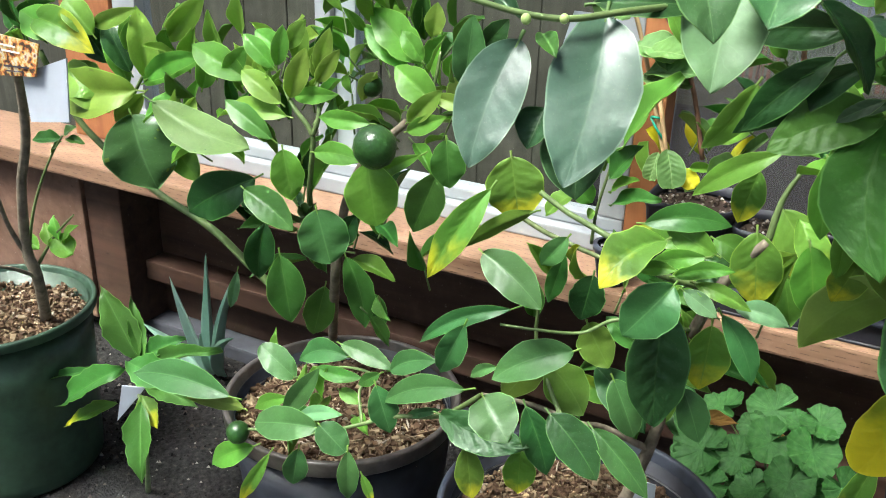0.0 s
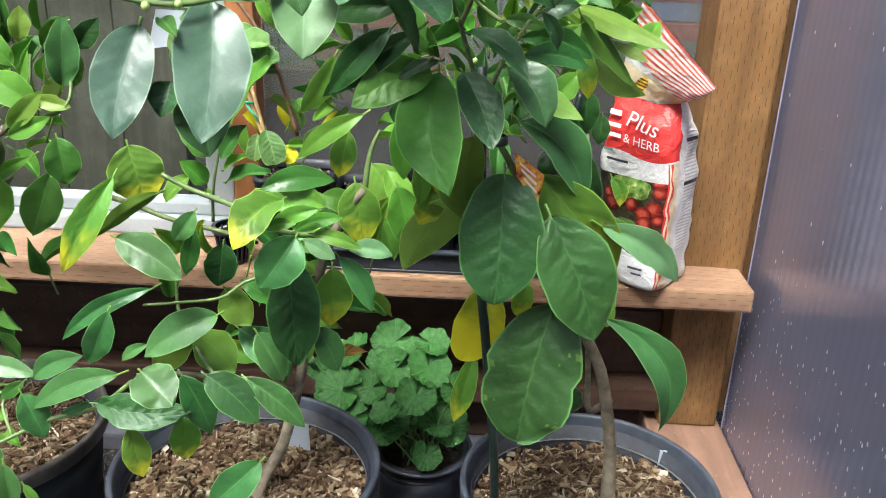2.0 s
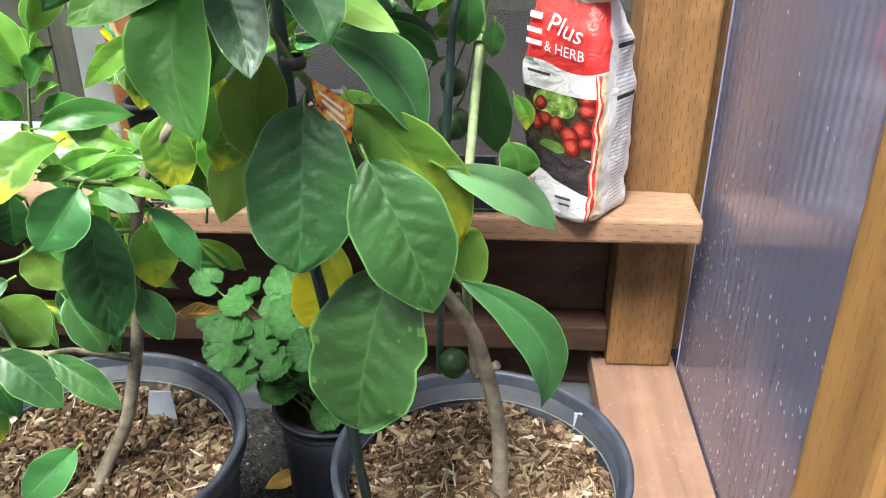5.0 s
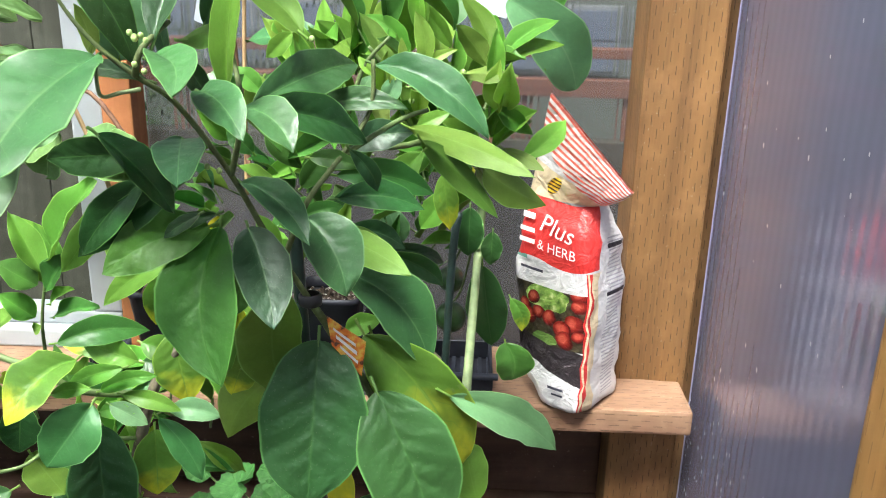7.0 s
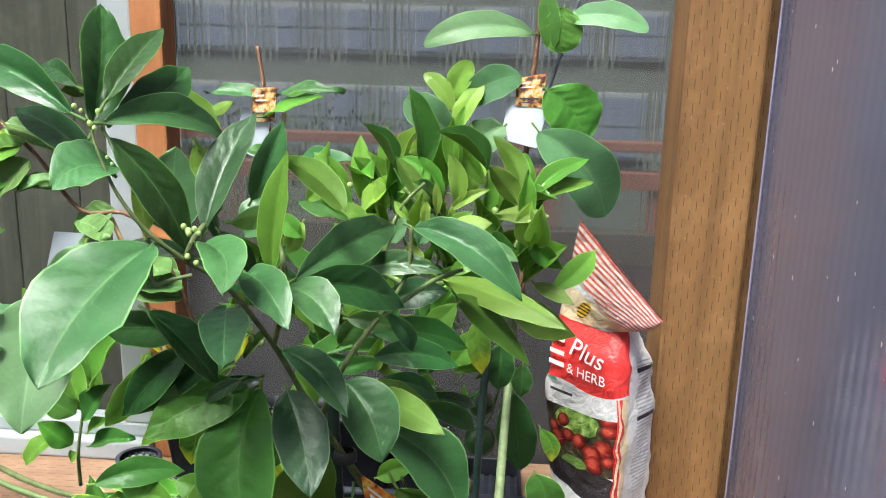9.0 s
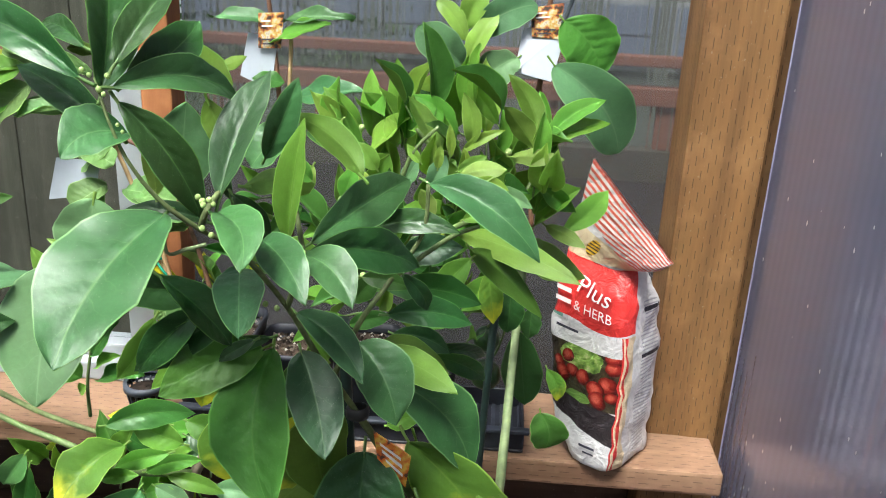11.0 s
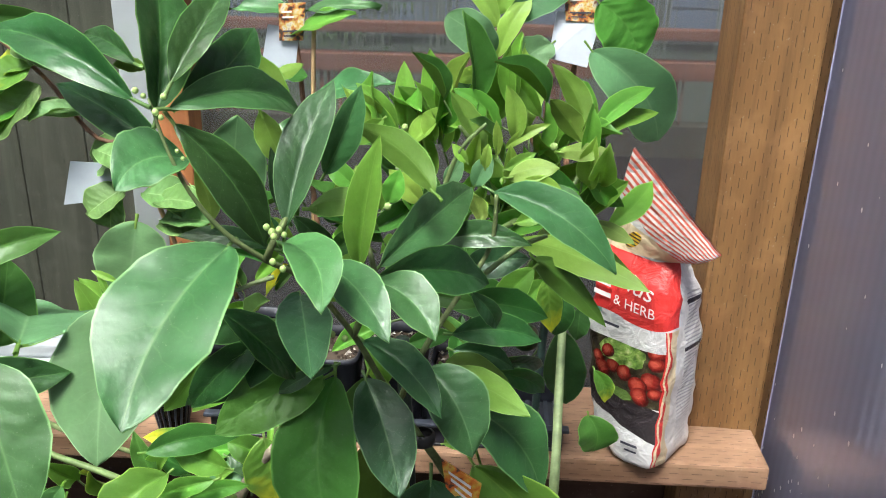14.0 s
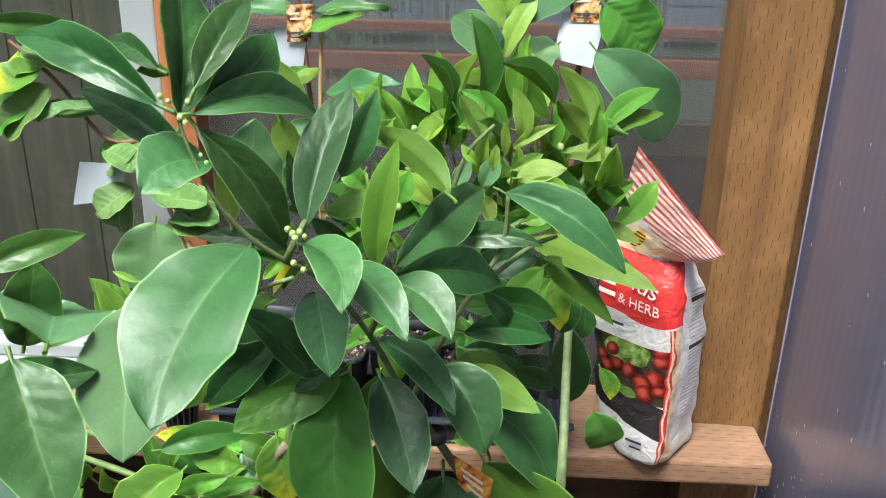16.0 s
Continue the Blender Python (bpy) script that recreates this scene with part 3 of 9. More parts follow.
# ---- the greenhouse corner ----
def ground_sheet():
    verts, faces, n = [], [], 70
    rng = random.Random(4)
    xs = [-60, -20, -8, -4] + [-2.6 + 0.06 * i for i in range(52)] + [1.2, 2, 4, 8, 20, 60]
    ys = [-60, -20, -8, -3] + [-1.4 + 0.06 * i for i in range(27)] + [0.6, 1, 2, 2.8, 4, 8, 20, 60]
    for y in ys:
        for x in xs:
            near = abs(x) < 2.8 and -1.5 < y < 0.3
            verts.append((x, y, (0.008 * noise.noise((x * 6, y * 6, 0)) + 0.004 * noise.noise((x * 25, y * 25, 3))) if near else (-0.01 if y < 2.9 else -3.0)))
    m = len(xs)
    for j in range(len(ys) - 1):
        for i in range(m - 1):
            faces.append((j * m + i, j * m + i + 1, (j + 1) * m + i + 1, (j + 1) * m + i))
    ob = link_mesh("ground", verts, faces, M_GROUND)
    return tagged(ob, "dark damp soil and grit floor of the greenhouse", "ground", kind="structure")


ground_sheet()

timber("wall_post_corner", (-0.080, 0.057, 0.097), (0.007, 0.146, 2.1), M_POST, "brown incised treated corner post standing on the sole plate", bevel=0.004)
timber("wall_post_corner_strip", (0.0075, 0.098, 0.097), (0.046, 0.155, 2.1), M_POST, "narrow dark treated stud beside the corner post")
timber("wall_stud", (-0.716, 0.100, 0.358), (-0.678, 0.146, 2.1), M_STUD, "orange-brown stud beside the window frame")
timber("wall_stud_window", (-1.79, 0.100, 0.358), (-1.662, 0.146, 2.1), M_STUD, "orange-brown stud at the far jamb of the window")


def notched_shelf():
    """One plank, cut out round the corner post."""
    bm = bmesh.new()
    plan = ((-2.6, -0.024), (0.0, -0.024), (0.0, 0.0565), (-0.0805, 0.0565), (-0.0805, 0.140), (-2.6, 0.140))
    low = [bm.verts.new((x, y, 0.327)) for x, y in plan]
    high = [bm.verts.new((x, y, 0.358)) for x, y in plan]
    bm.faces.new(low[::-1])
    bm.faces.new(high)
    for k in range(6):
        m = (k + 1) % 6
        bm.faces.new((low[k], low[m], high[m], high[k]))
    bmesh.ops.bevel(bm, geom=bm.edges[:], offset=0.004, segments=2, affect="EDGES", profile=0.6)
    ob = part("sill_shelf", bm, M_SHELF)
    return tagged(ob, "reddish-brown treated plank shelf under the window, notched round the post", "shelf", kind="structure")


notched_shelf()

# half wall below the shelf
timber("wall_rail_upper", (-1.60, 0.104, 0.155), (-0.0805, 0.142, 0.262), M_BOARD, "dark brown horizontal rail under the shelf", bevel=0.004)
timber("wall_ledge", (-1.60, 0.060, 0.116), (-0.0805, 0.1425, 0.1545), M_BOARD, "dark brown ledge board along the half wall", bevel=0.004)
timber("wall_base_board", (-2.6, 0.104, 0.03), (-0.0805, 0.142, 0.1155), M_BOARD, "dark brown base board above the concrete footing", bevel=0.004)
for x in (-0.52, -1.02):
    timber("wall_short_stud", (x - 0.019, 0.104, 0.2625), (x + 0.019, 0.142, 0.3265), M_BOARD, "short dark stud between rail and shelf")
timber("wall_short_post", (-1.69, 0.02, 0.03), (-1.601, 0.1425, 0.3265), M_BOARD, "dark brown short post carrying the shelf")
timber("wall_side_panel", (-2.6, 0.012, 0.03), (-1.6905, 0.05, 0.3265), M_PLATE, "reddish-brown plank panel under the shelf")
timber("footing", (-2.6, 0.06, -0.02), (-0.0805, 0.17, 0.0295), M_CONC, "grey concrete footing strip at the wall's foot", category="footing", bevel=0.006)

# right wall
timber("wall_sole_plate", (-0.098, -1.7, 0.059), (0.016, 0.15, 0.0967), M_PLATE, "reddish-brown sole plate along the side wall", bevel=0.004)
timber("wall_base_side", (-0.065, -1.7, -0.02), (0.016, 0.0565, 0.0585), M_BOARD, "dark base board under the sole plate")
timber("wall_stud_side", (-0.092, -0.652, 0.0972), (0.014, -0.581, 2.1), M_SIDESTUD, "orange-brown treated stud of the side wall", bevel=0.005)


def sheet(name, a, b, z0, z1, material, label):
    """A twin-wall sheet between two plan points."""
    a, b = Vector((*a, 0)), Vector((*b, 0))
    d = (b - a).normalized()
    nrm = Vector((-d.y, d.x, 0)) * 0.003
    verts = [p + s * nrm + Vector((0, 0, z)) for p in (a, b) for s in (-1, 1) for z in (z0, z1)]
    faces = [(0, 4, 5, 1), (2, 3, 7, 6), (0, 1, 3, 2), (4, 6, 7, 5), (1, 5, 7, 3), (0, 2, 6, 4)]
    ob = link_mesh(name, verts, faces, material, smooth=False)
    return tagged(ob, label, "wall panel", kind="structure")


sheet("wall_panel_back", (-0.678, 0.152), (0.05, 0.152), 0.02, 2.1, M_POLYB, "clear fluted twin-wall plastic panel")
sheet("wall_panel_low", (-2.6, 0.152), (-0.6785, 0.152), 0.02, 0.325, M_POLYB, "fluted plastic panel behind the half wall")
sheet("wall_panel_side", (0.0205, 0.058), (0.0205, -0.85), 0.0, 2.1, M_POLYR, "greyish violet fluted twin-wall plastic side panel with splashes")

M_EDGE = plain("sheet_edge", (0.3, 0.3, 0.42), 0.3, var=0.05)
timber("wall_panel_edge", (0.0165, 0.0582, 0.0), (0.0245, 0.0600, 2.1), M_EDGE, "pale bluish cut edge of the side panel", category="wall panel", bevel=0)

# the window
win = thing("window_1", (-1.19, 0.12, 0.3585), "white vinyl sliding window with two clear panes", "window", kind="structure")


def win_bar(name, lo, hi, material=None, label=""):
    o = Vector(win.location)
    return part(name, box_bm(Vector(lo) - o, Vector(hi) - o, 0.003), material or M_WHITE, win, label)


win_bar("window_frame", (-1.661, 0.085, 0.3585), (-0.717, 0.145, 0.383))
win_bar("window_frame", (-1.66, 0.105, 0.3835), (-0.718, 0.144, 0.402))
win_bar("window_frame", (-0.757, 0.106, 0.4025), (-0.7175, 0.144, 1.45))
win_bar("window_frame", (-1.66, 0.106, 0.4025), (-1.605, 0.144, 1.45))
win_bar("window_frame", (-1.661, 0.105, 1.4505), (-0.717, 0.145, 1.49))
win_bar("meeting_stile", (-1.224, 0.104, 0.4025), (-1.196, 0.143, 1.45))
win_bar("meeting_stile", (-1.1955, 0.116, 0.4025), (-1.158, 0.1425, 1.45), M_GREYV, "greyish inner stile")
for x0, x1 in ((-1.6045, -1.2245), (-1.1575, -0.7575)):
    pane = win_bar("pane", (x0, 0.125, 0.4025), (x1, 0.129, 1.45), M_GLASS)
    pane.visible_shadow = False

# the white door jamb past the side stud
jamb = thing("door_1", (-0.02, -0.66, 0.02), "white door jamb with a grey weather strip", "door", kind="structure")
for name, lo, hi, m in (("jamb", (-0.06, -0.694, 0.02), (0.02, -0.6535, 2.05), M_JAMB), ("weather_strip", (-0.052, -0.729, 0.02), (0.02, -0.6945, 2.05), M_STRIP),
                        ("jamb", (-0.06, -0.81, 0.02), (0.02, -0.7295, 2.05), M_JAMB)):
    part(name, box_bm(Vector(lo) - Vector(jamb.location), Vector(hi) - Vector(jamb.location), 0.003), m, jamb)

# outside: a fence of boards, a lawn, a house
M_FENCE = wood("weathered_fence", (0.082, 0.082, 0.06), (0.062, 0.062, 0.045), 2, incised=False)
M_LAWN = plain("lawn", (0.06, 0.13, 0.03), 0.9, var=0.3, scale=15, bump=0.4, spec=0.1)
M_SIDING = plain("house_siding", (0.16, 0.19, 0.16), 0.8, var=0.08, scale=3)
# outside panes: the sky's bluish reflection is put into the base colour
M_PANEOUT = plain("sky_tinted_pane", (0.22, 0.27, 0.36), 0.08, var=0.1, bump=0.0)
M_DECK = wood("deck_rail", (0.26, 0.12, 0.08), (0.18, 0.08, 0.055), 0, incised=False)
lawn = part("lawn", box_bm((-14, 4.2, -3.05), (12, 14, -2.9), 0), M_LAWN)
tagged(lawn, "green lawn outside the greenhouse", "lawn", kind="structure")
fence = thing("fence", (-1.6, 0.9, 0.0), "weathered dark brown board fence outside the window", "fence", kind="structure")
rng = random.Random(8)
for i in range(24):
    x = 0.56 - 0.145 * i
    part("board", box_bm((x - 0.1448, rng.uniform(-0.006, 0.006), -0.012), (x, 0.02, 0.98 + rng.uniform(-0.01, 0.01)), 0.002, 1), M_FENCE, fence)
for z in (0.2, 0.8):
    part("fence_rail", box_bm((-2.9, 0.021, z), (0.56, 0.06, z + 0.085), 0.003, 1), M_FENCE, fence)


def hedge(x0, x1, y0, z0, z1, count, seed, label):
    """Loose green foliage."""
    rng = random.Random(seed)
    verts, faces = [], []
    for _ in range(count):
        p = Vector((rng.uniform(x0, x1), y0 + abs(rng.gauss(0, 0.28)), rng.uniform(z0, z1) + (0.25 if z1 < 1 else 0) * rng.random() * math.sin(3 * rng.random())))
        d = Vector((rng.gauss(0, 1), rng.gauss(0, 1), rng.gauss(0, 1))).normalized() * rng.uniform(0.03, 0.07)
        e = d.cross(Vector((rng.gauss(0, 1), rng.gauss(0, 1), rng.gauss(0, 1)))).normalized() * d.length * 0.5
        b = len(verts)
        verts.extend([p, p + d * 0.5 + e, p + d, p + d * 0.5 - e])
        faces.append((b, b + 1, b + 2, b + 3))
    n = Nodes("hedge_leaf")
    isl = n.add("NewGeometry").outputs["Random Per Island"]
    n.set(color=n.ramp(isl, (0.0, (0.02, 0.05, 0.015)), (0.6, (0.05, 0.11, 0.03)), (1.0, (0.1, 0.17, 0.05))), rough=0.6, spec=0.3)
    return tagged(link_mesh("hedge", verts, faces, n.mat, smooth=False), label, "hedge", kind="stuff")


hedge(-5.2, -1.75, 1.9, -0.01, 2.3, 5200, 41, "dense dark green hedge behind the fence")
hedge(-3.6, -0.9, 5.2, -2.9, 0.25, 5200, 43, "green shrubs growing in front of the house")
deck = thing("deck_railing", (0.0, 2.6, 0.0), "reddish-brown timber deck railing seen blurred through plastic", "railing", kind="structure")
part("rail", box_bm((-2.4, 0, 0.30), (2.5, 0.09, 0.37), 0.004), M_DECK, deck)
part("skirt", box_bm((-2.4, 0.0, -0.02), (2.5, 0.09, 0.12), 0.004), M_FENCE, deck)
part("upper_rail", box_bm((-2.4, 0.01, 0.452), (2.5, 0.08, 0.492), 0.004), M_DECK, deck)
for i in range(11):
    part("baluster", box_bm((-2.35 + 0.45 * i, 0.02, 0.121), (-2.28 + 0.45 * i, 0.08, 0.299), 0.003, 1), M_DECK, deck)
house = thing("house", (0.6, 7.0, -2.95), "grey-green house wall with rows of small paned windows", "house", kind="structure")
part("wall", box_bm((-9, 0, 0), (7, 0.3, 5.6), 0.01), M_SIDING, house)
part("eave", box_bm((-9, -0.5, 5.61), (7, 0.4, 5.8), 0.02), M_DECK, house)
for row, (z0, z1) in enumerate(((2.75, 3.35), (3.62, 4.05))):
    for i in range(12):
        x = -5.0 + 0.62 * i + 0.12 * row
        w = part("window", box_bm((x, -0.04, z0), (x + 0.46, -0.001, z1), 0.01), M_WHITE, house)
        h = (z1 - z0 - 0.1) / 2
        for k in range(2):
            for c in range(2):
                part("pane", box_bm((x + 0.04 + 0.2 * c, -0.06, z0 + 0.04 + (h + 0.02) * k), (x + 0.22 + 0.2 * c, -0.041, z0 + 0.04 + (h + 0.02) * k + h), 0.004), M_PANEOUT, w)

# what closes the greenhouse round the camera
for name, lo, hi, label in (("wall_west", (-2.66, -2.3, 0.0), (-2.654, 0.15, 2.1), "clear plastic end wall of the greenhouse"),
                             ("wall_south", (-2.66, -2.36, 0.0), (0.02, -2.354, 2.1), "clear plastic wall opposite the shelf"),
                             ("wall_east", (0.02, -2.35, 0.0), (0.026, -0.8505, 2.1), "clear plastic panel beside the door jamb")):
    w = part(name, box_bm(lo, hi, 0), M_GLASS)
    w.visible_shadow = False
    tagged(w, label, "wall panel", kind="structure")
# unseen half walls, added to keep light off the pots and floor
timber("wall_half_south", (-2.64, -2.352, 0.0), (0.0, -2.314, 0.36), M_BOARD, "unseen dark half wall opposite the shelf, added to shade the floor")
timber("wall_half_west", (-2.652, -2.3, 0.0), (-2.614, -0.03, 0.36), M_BOARD, "unseen dark half wall at the greenhouse's end, added to shade the floor")
for i in range(4):
    timber("wall_stud_south", (-2.5 + 0.8 * i, -2.35, 0.0), (-2.46 + 0.8 * i, -2.27, 2.1), M_STUD, "timber stud of the opposite wall")
    timber("wall_stud_west", (-2.65, -2.1 + 0.6 * i, 0.0), (-2.57, -2.06 + 0.6 * i, 2.1), M_STUD, "timber stud of the end wall")
roof = part("ceiling", box_bm((-2.66, -2.36, 2.1005), (0.1, 0.2, 2.106), 0), M_GLASS)
tagged(roof, "clear roof panel", "roof", kind="structure")
roof.visible_shadow = False
for i in range(5):
    timber("ceiling_rafter", (-2.5 + 0.62 * i, -2.3, 2.02), (-2.46 + 0.62 * i, 0.15, 2.1), M_STUD, "timber rafter of the greenhouse roof")


def crumbs():
    """Loose grit and soil crumbs on the ground between the pots."""
    rng = random.Random(31)
    verts, faces = [], []
    for _ in range(13000):
        x, y = rng.uniform(-1.75, -0.07), rng.uniform(-0.62, 0.055)
        q = rng.choice((0.0012, 0.0018, 0.0026, 0.004, 0.006))
        z = 0.008 * noise.noise((x * 6, y * 6, 0)) + 0.004 * noise.noise((x * 25, y * 25, 3))
        b = len(verts)
        for d in ((1, 0, -0.3), (-0.5, 0.87, -0.3), (-0.5, -0.87, -0.3), (0, 0, 0.8)):
            k = q * rng.uniform(0.6, 1.3)
            verts.append((x + d[0] * k, y + d[1] * k, z + d[2] * k))
        faces.extend([(b, b + 1, b + 3), (b + 1, b + 2, b + 3), (b + 2, b, b + 3)])
    n = Nodes("grit")
    isl = n.add("NewGeometry").outputs["Random Per Island"]
    col = n.ramp(isl, (0.0, (0.006, 0.006, 0.006)), (0.6, (0.03, 0.027, 0.025)), (0.88, (0.12, 0.1, 0.085)), (1.0, (0.4, 0.37, 0.32)))
    n.set(color=col, rough=0.9, spec=0.2)
    ob = link_mesh("grit", verts, faces, n.mat, smooth=False)
    return tagged(ob, "loose dark soil crumbs and grey grit on the ground", "grit", kind="stuff")


crumbs()

# ---- pots ----
M_CHIP = None


def chip_material():
    n = Nodes("bark_chips")
    isl = n.add("NewGeometry").outputs["Random Per Island"]
    col = n.ramp(isl, (0.0, (0.04, 0.025, 0.015)), (0.35, (0.1, 0.064, 0.038)), (0.7, (0.21, 0.15, 0.088)), (0.93, (0.32, 0.26, 0.16)), (1.0, (0.5, 0.44, 0.35)))
    f = n.noise(n.coords(), 220.0, 4)
    n.bump(f, 0.5, 0.001)
    return n.set(color=n.mix(n.math("MULTIPLY", f, 0.5), col, (0.14, 0.075, 0.04)), rough=0.85, spec=0.2)


M_CHIP = chip_material()


def mulch(center, radius, z, count, seed, straw=0.0, label="brown shredded bark mulch filling the pot"):
    """Loose bark chips lying in a pot, heaped a little."""
    rng = random.Random(seed)
    verts, faces = [], []

    def piece(p, l, w, h, m):
        b = len(verts)
        for sx in (-1, 1):
            for sy in (-1, 1):
                for sz in (-1, 1):
                    k = 1 - 0.45 * (sz > 0) * rng.random()
                    verts.append(p + m @ Vector((sx * l * k * rng.uniform(0.7, 1), sy * w * rng.uniform(0.5, 1), sz * h)))
        faces.extend([(b, b + 1, b + 3, b + 2), (b + 4, b + 6, b + 7, b + 5), (b, b + 4, b + 5, b + 1), (b + 2, b + 3, b + 7, b + 6), (b, b + 2, b + 6, b + 4), (b + 1, b + 5, b + 7, b + 3)])

    # a soil bed under the chips
    seg = 28
    for k in range(5):
        for s in range(seg):
            a, r = 2 * math.pi * s / seg, radius * k / 4
            verts.append(Vector((r * math.cos(a), r * math.sin(a), -0.008 + 0.012 * (1 - k / 4))))
    for k in range(4):
        for s in range(seg):
            t = (s + 1) % seg
            faces.append((k * seg + s, (k + 1) * seg + s, (k + 1) * seg + t, k * seg + t))
    for i in range(count):
        a, r = rng.uniform(0, 2 * math.pi), radius * math.sqrt(rng.random()) * 0.985
        thin = rng.random() < straw
        if thin:
            r *= 0.86
        l = rng.uniform(0.008, 0.02) if thin else rng.choice((0.0016, 0.0022, 0.003, 0.004, 0.006)) * rng.uniform(0.8, 1.3)
        w = rng.uniform(0.0004, 0.0009) if thin else l * rng.uniform(0.25, 0.65)
        p = Vector((r * math.cos(a), r * math.sin(a), 0.012 * (1 - r / radius) + rng.uniform(-0.004, 0.006) + 0.006 * noise.noise((r * math.cos(a) * 30, r * math.sin(a) * 30, seed))))
        m = Euler((rng.gauss(0, 0.35), rng.gauss(0, 0.3), rng.uniform(0, 6.28))).to_matrix()
        piece(p, l, w, rng.uniform(0.0008, 0.0022), m)
    ob = link_mesh("bark_mulch", verts, faces, M_CHIP, smooth=False)
    ob.location = (center[0], center[1], z)
    return tagged(ob, label, "mulch", kind="stuff")


def nursery_pot(center, rim_z, radius, material, label, saucer=False, base_z=0.012, taper=0.78, lip=0.019, line=True, rim_label=""):
    """A round nursery pot with a rolled rim and a thin wall."""
    pot = thing("plant_pot", (center[0], center[1], base_z), label, "plant pot", "nursery pots")
    h = rim_z - base_z
    rb, rt = radius * taper, radius - 0.007
    prof = [(0.001, 0.004), (rb - 0.01, 0.003), (rb - 0.003, 0.0), (rb, 0.004), (rb + 0.001, 0.02)]
    prof += [(rb + (rt - rb) * k, 0.02 + (h - 0.02 - lip) * k) for k in (0.35, 0.7, 1.0)]
    prof += [(rt - 0.003, h - lip - 0.004), (rt - 0.0045, h - lip * 0.5), (rt - 0.005, h - 0.05), (rb - 0.002, 0.06), (0.001, 0.05)]
    v, f = lathe(prof, 56)
    link_mesh("body", v, f, material, pot)
    v, f = lathe([(rt - 0.001, h - lip), (radius - 0.002, h - lip), (radius - 0.0004, h - lip + 0.0006), (radius, h - lip + 0.002), (radius + 0.001, h - 0.004), (radius + 0.0006, h - 0.0012), (radius - 0.0008, h), (radius - 0.0042, h), (radius - 0.0056, h - 0.0012), (radius - 0.0062, h - 0.004), (rt - 0.004, h - lip)], 56)
    link_mesh("rim", v, f, M_POTW if rim_label else M_POTB if material is M_POT else material, pot, rim_label)
    if line:
        v, f = lathe([(rt - 0.0065, h - 0.028), (rt - 0.0052, h - 0.0268), (rt - 0.0065, h - 0.0256)], 56)
        link_mesh("moulded_ring", v, f, M_RING, pot, "pale scuffed ring inside the rim")
    if saucer:
        s = thing("saucer", (center[0], center[1], 0.004), "clear plastic saucer under a black pot on the soil", "saucer", "saucers")
        v, f = lathe([(0.001, 0.0), (rb + 0.012, 0.0), (rb + 0.014, 0.003), (rb + 0.026, 0.003), (rb + 0.028, 0.0), (rb + 0.045, 0.0), (rb + 0.058, 0.006), (rb + 0.068, 0.026), (rb + 0.073, 0.028),
                      (rb + 0.073, 0.0295), (rb + 0.067, 0.0285), (rb + 0.057, 0.009), (rb + 0.044, 0.0035), (rb + 0.028, 0.0035), (rb + 0.026, 0.0065), (rb + 0.014, 0.0065), (rb + 0.012, 0.0035), (0.001, 0.0035)], 56)
        link_mesh("dish", v, f, M_SAUCER, s)
    return pot


POT_R, POT_L, POT_M = (-0.250, -0.345), (-0.600, -0.338), (-0.908, -0.285)
nursery_pot(POT_R, 0.282, 0.1305, M_POT, "black plastic nursery pot with a rounded rim, filled with light bark", saucer=True)
mulch(POT_R, 0.119, 0.246, 4200, 21, straw=0.35, label="light tan shredded bark and straw in the pot")
nursery_pot(POT_L, 0.282, 0.136, M_POT, "black plastic nursery pot with a scuffed grey rim and dark bark", saucer=True)
mulch(POT_L, 0.123, 0.246, 4200, 22, straw=0.1)
nursery_pot(POT_M, 0.282, 0.134, M_POT, "black plastic nursery pot with a worn rim, sun gleam in its colour", saucer=True, rim_label="worn plastic rim, its silvery tone a painted sun gleam")
mulch(POT_M, 0.122, 0.252, 4600, 23, straw=0.38, label="reddish shredded bark and straw in the pot")
nursery_pot((-0.429, -0.114), 0.158, 0.066, M_POT, "small black plastic pot holding a geranium", taper=0.78, lip=0.005, line=False, base_z=0.004)
nursery_pot((-1.475, -0.325), 0.262, 0.136, M_POTG, "dark green plastic nursery pot with a thin rim", taper=0.86, lip=0.014, line=False, base_z=0.006)
mulch((-1.475, -0.325), 0.124, 0.232, 2600, 25, label="reddish-brown bark nuggets in the green pot")
soil = link_mesh("potting_soil", *lathe([(0.0005, 0.004), (0.03, 0.002), (0.056, 0.0)], 24), M_SOIL)
soil.location = (-0.432, -0.118, 0.138)
tagged(soil, "dark potting soil in the small pot", "soil", kind="stuff")

# ---- the fertilizer bag on the shelf ----
BAG = [  # nominal height, half width, half depth, shift along the front
    (0.3588, 0.026, 0.036, 0.022), (0.3625, 0.031, 0.042, 0.020), (0.3850, 0.040, 0.044, 0.012), (0.4300, 0.049, 0.040, 0.003),
    (0.4700, 0.052, 0.041, 0.0), (0.5100, 0.052, 0.041, -0.001), (0.5450, 0.051, 0.038, -0.003), (0.5700, 0.049, 0.033, -0.006), (0.5900, 0.046, 0.023, -0.010), (0.6000, 0.045, 0.017, -0.013),
]
BAG_AT = Vector((-0.149, 0.020, 0.0))
BAG_E1, BAG_E2 = Vector((0.777, -0.629, 0)), Vector((0.629, 0.777, 0))
BAG_TOP = (Vector((-0.187, -0.006, 0.722)), Vector((-0.103, -0.066, 0.632)))


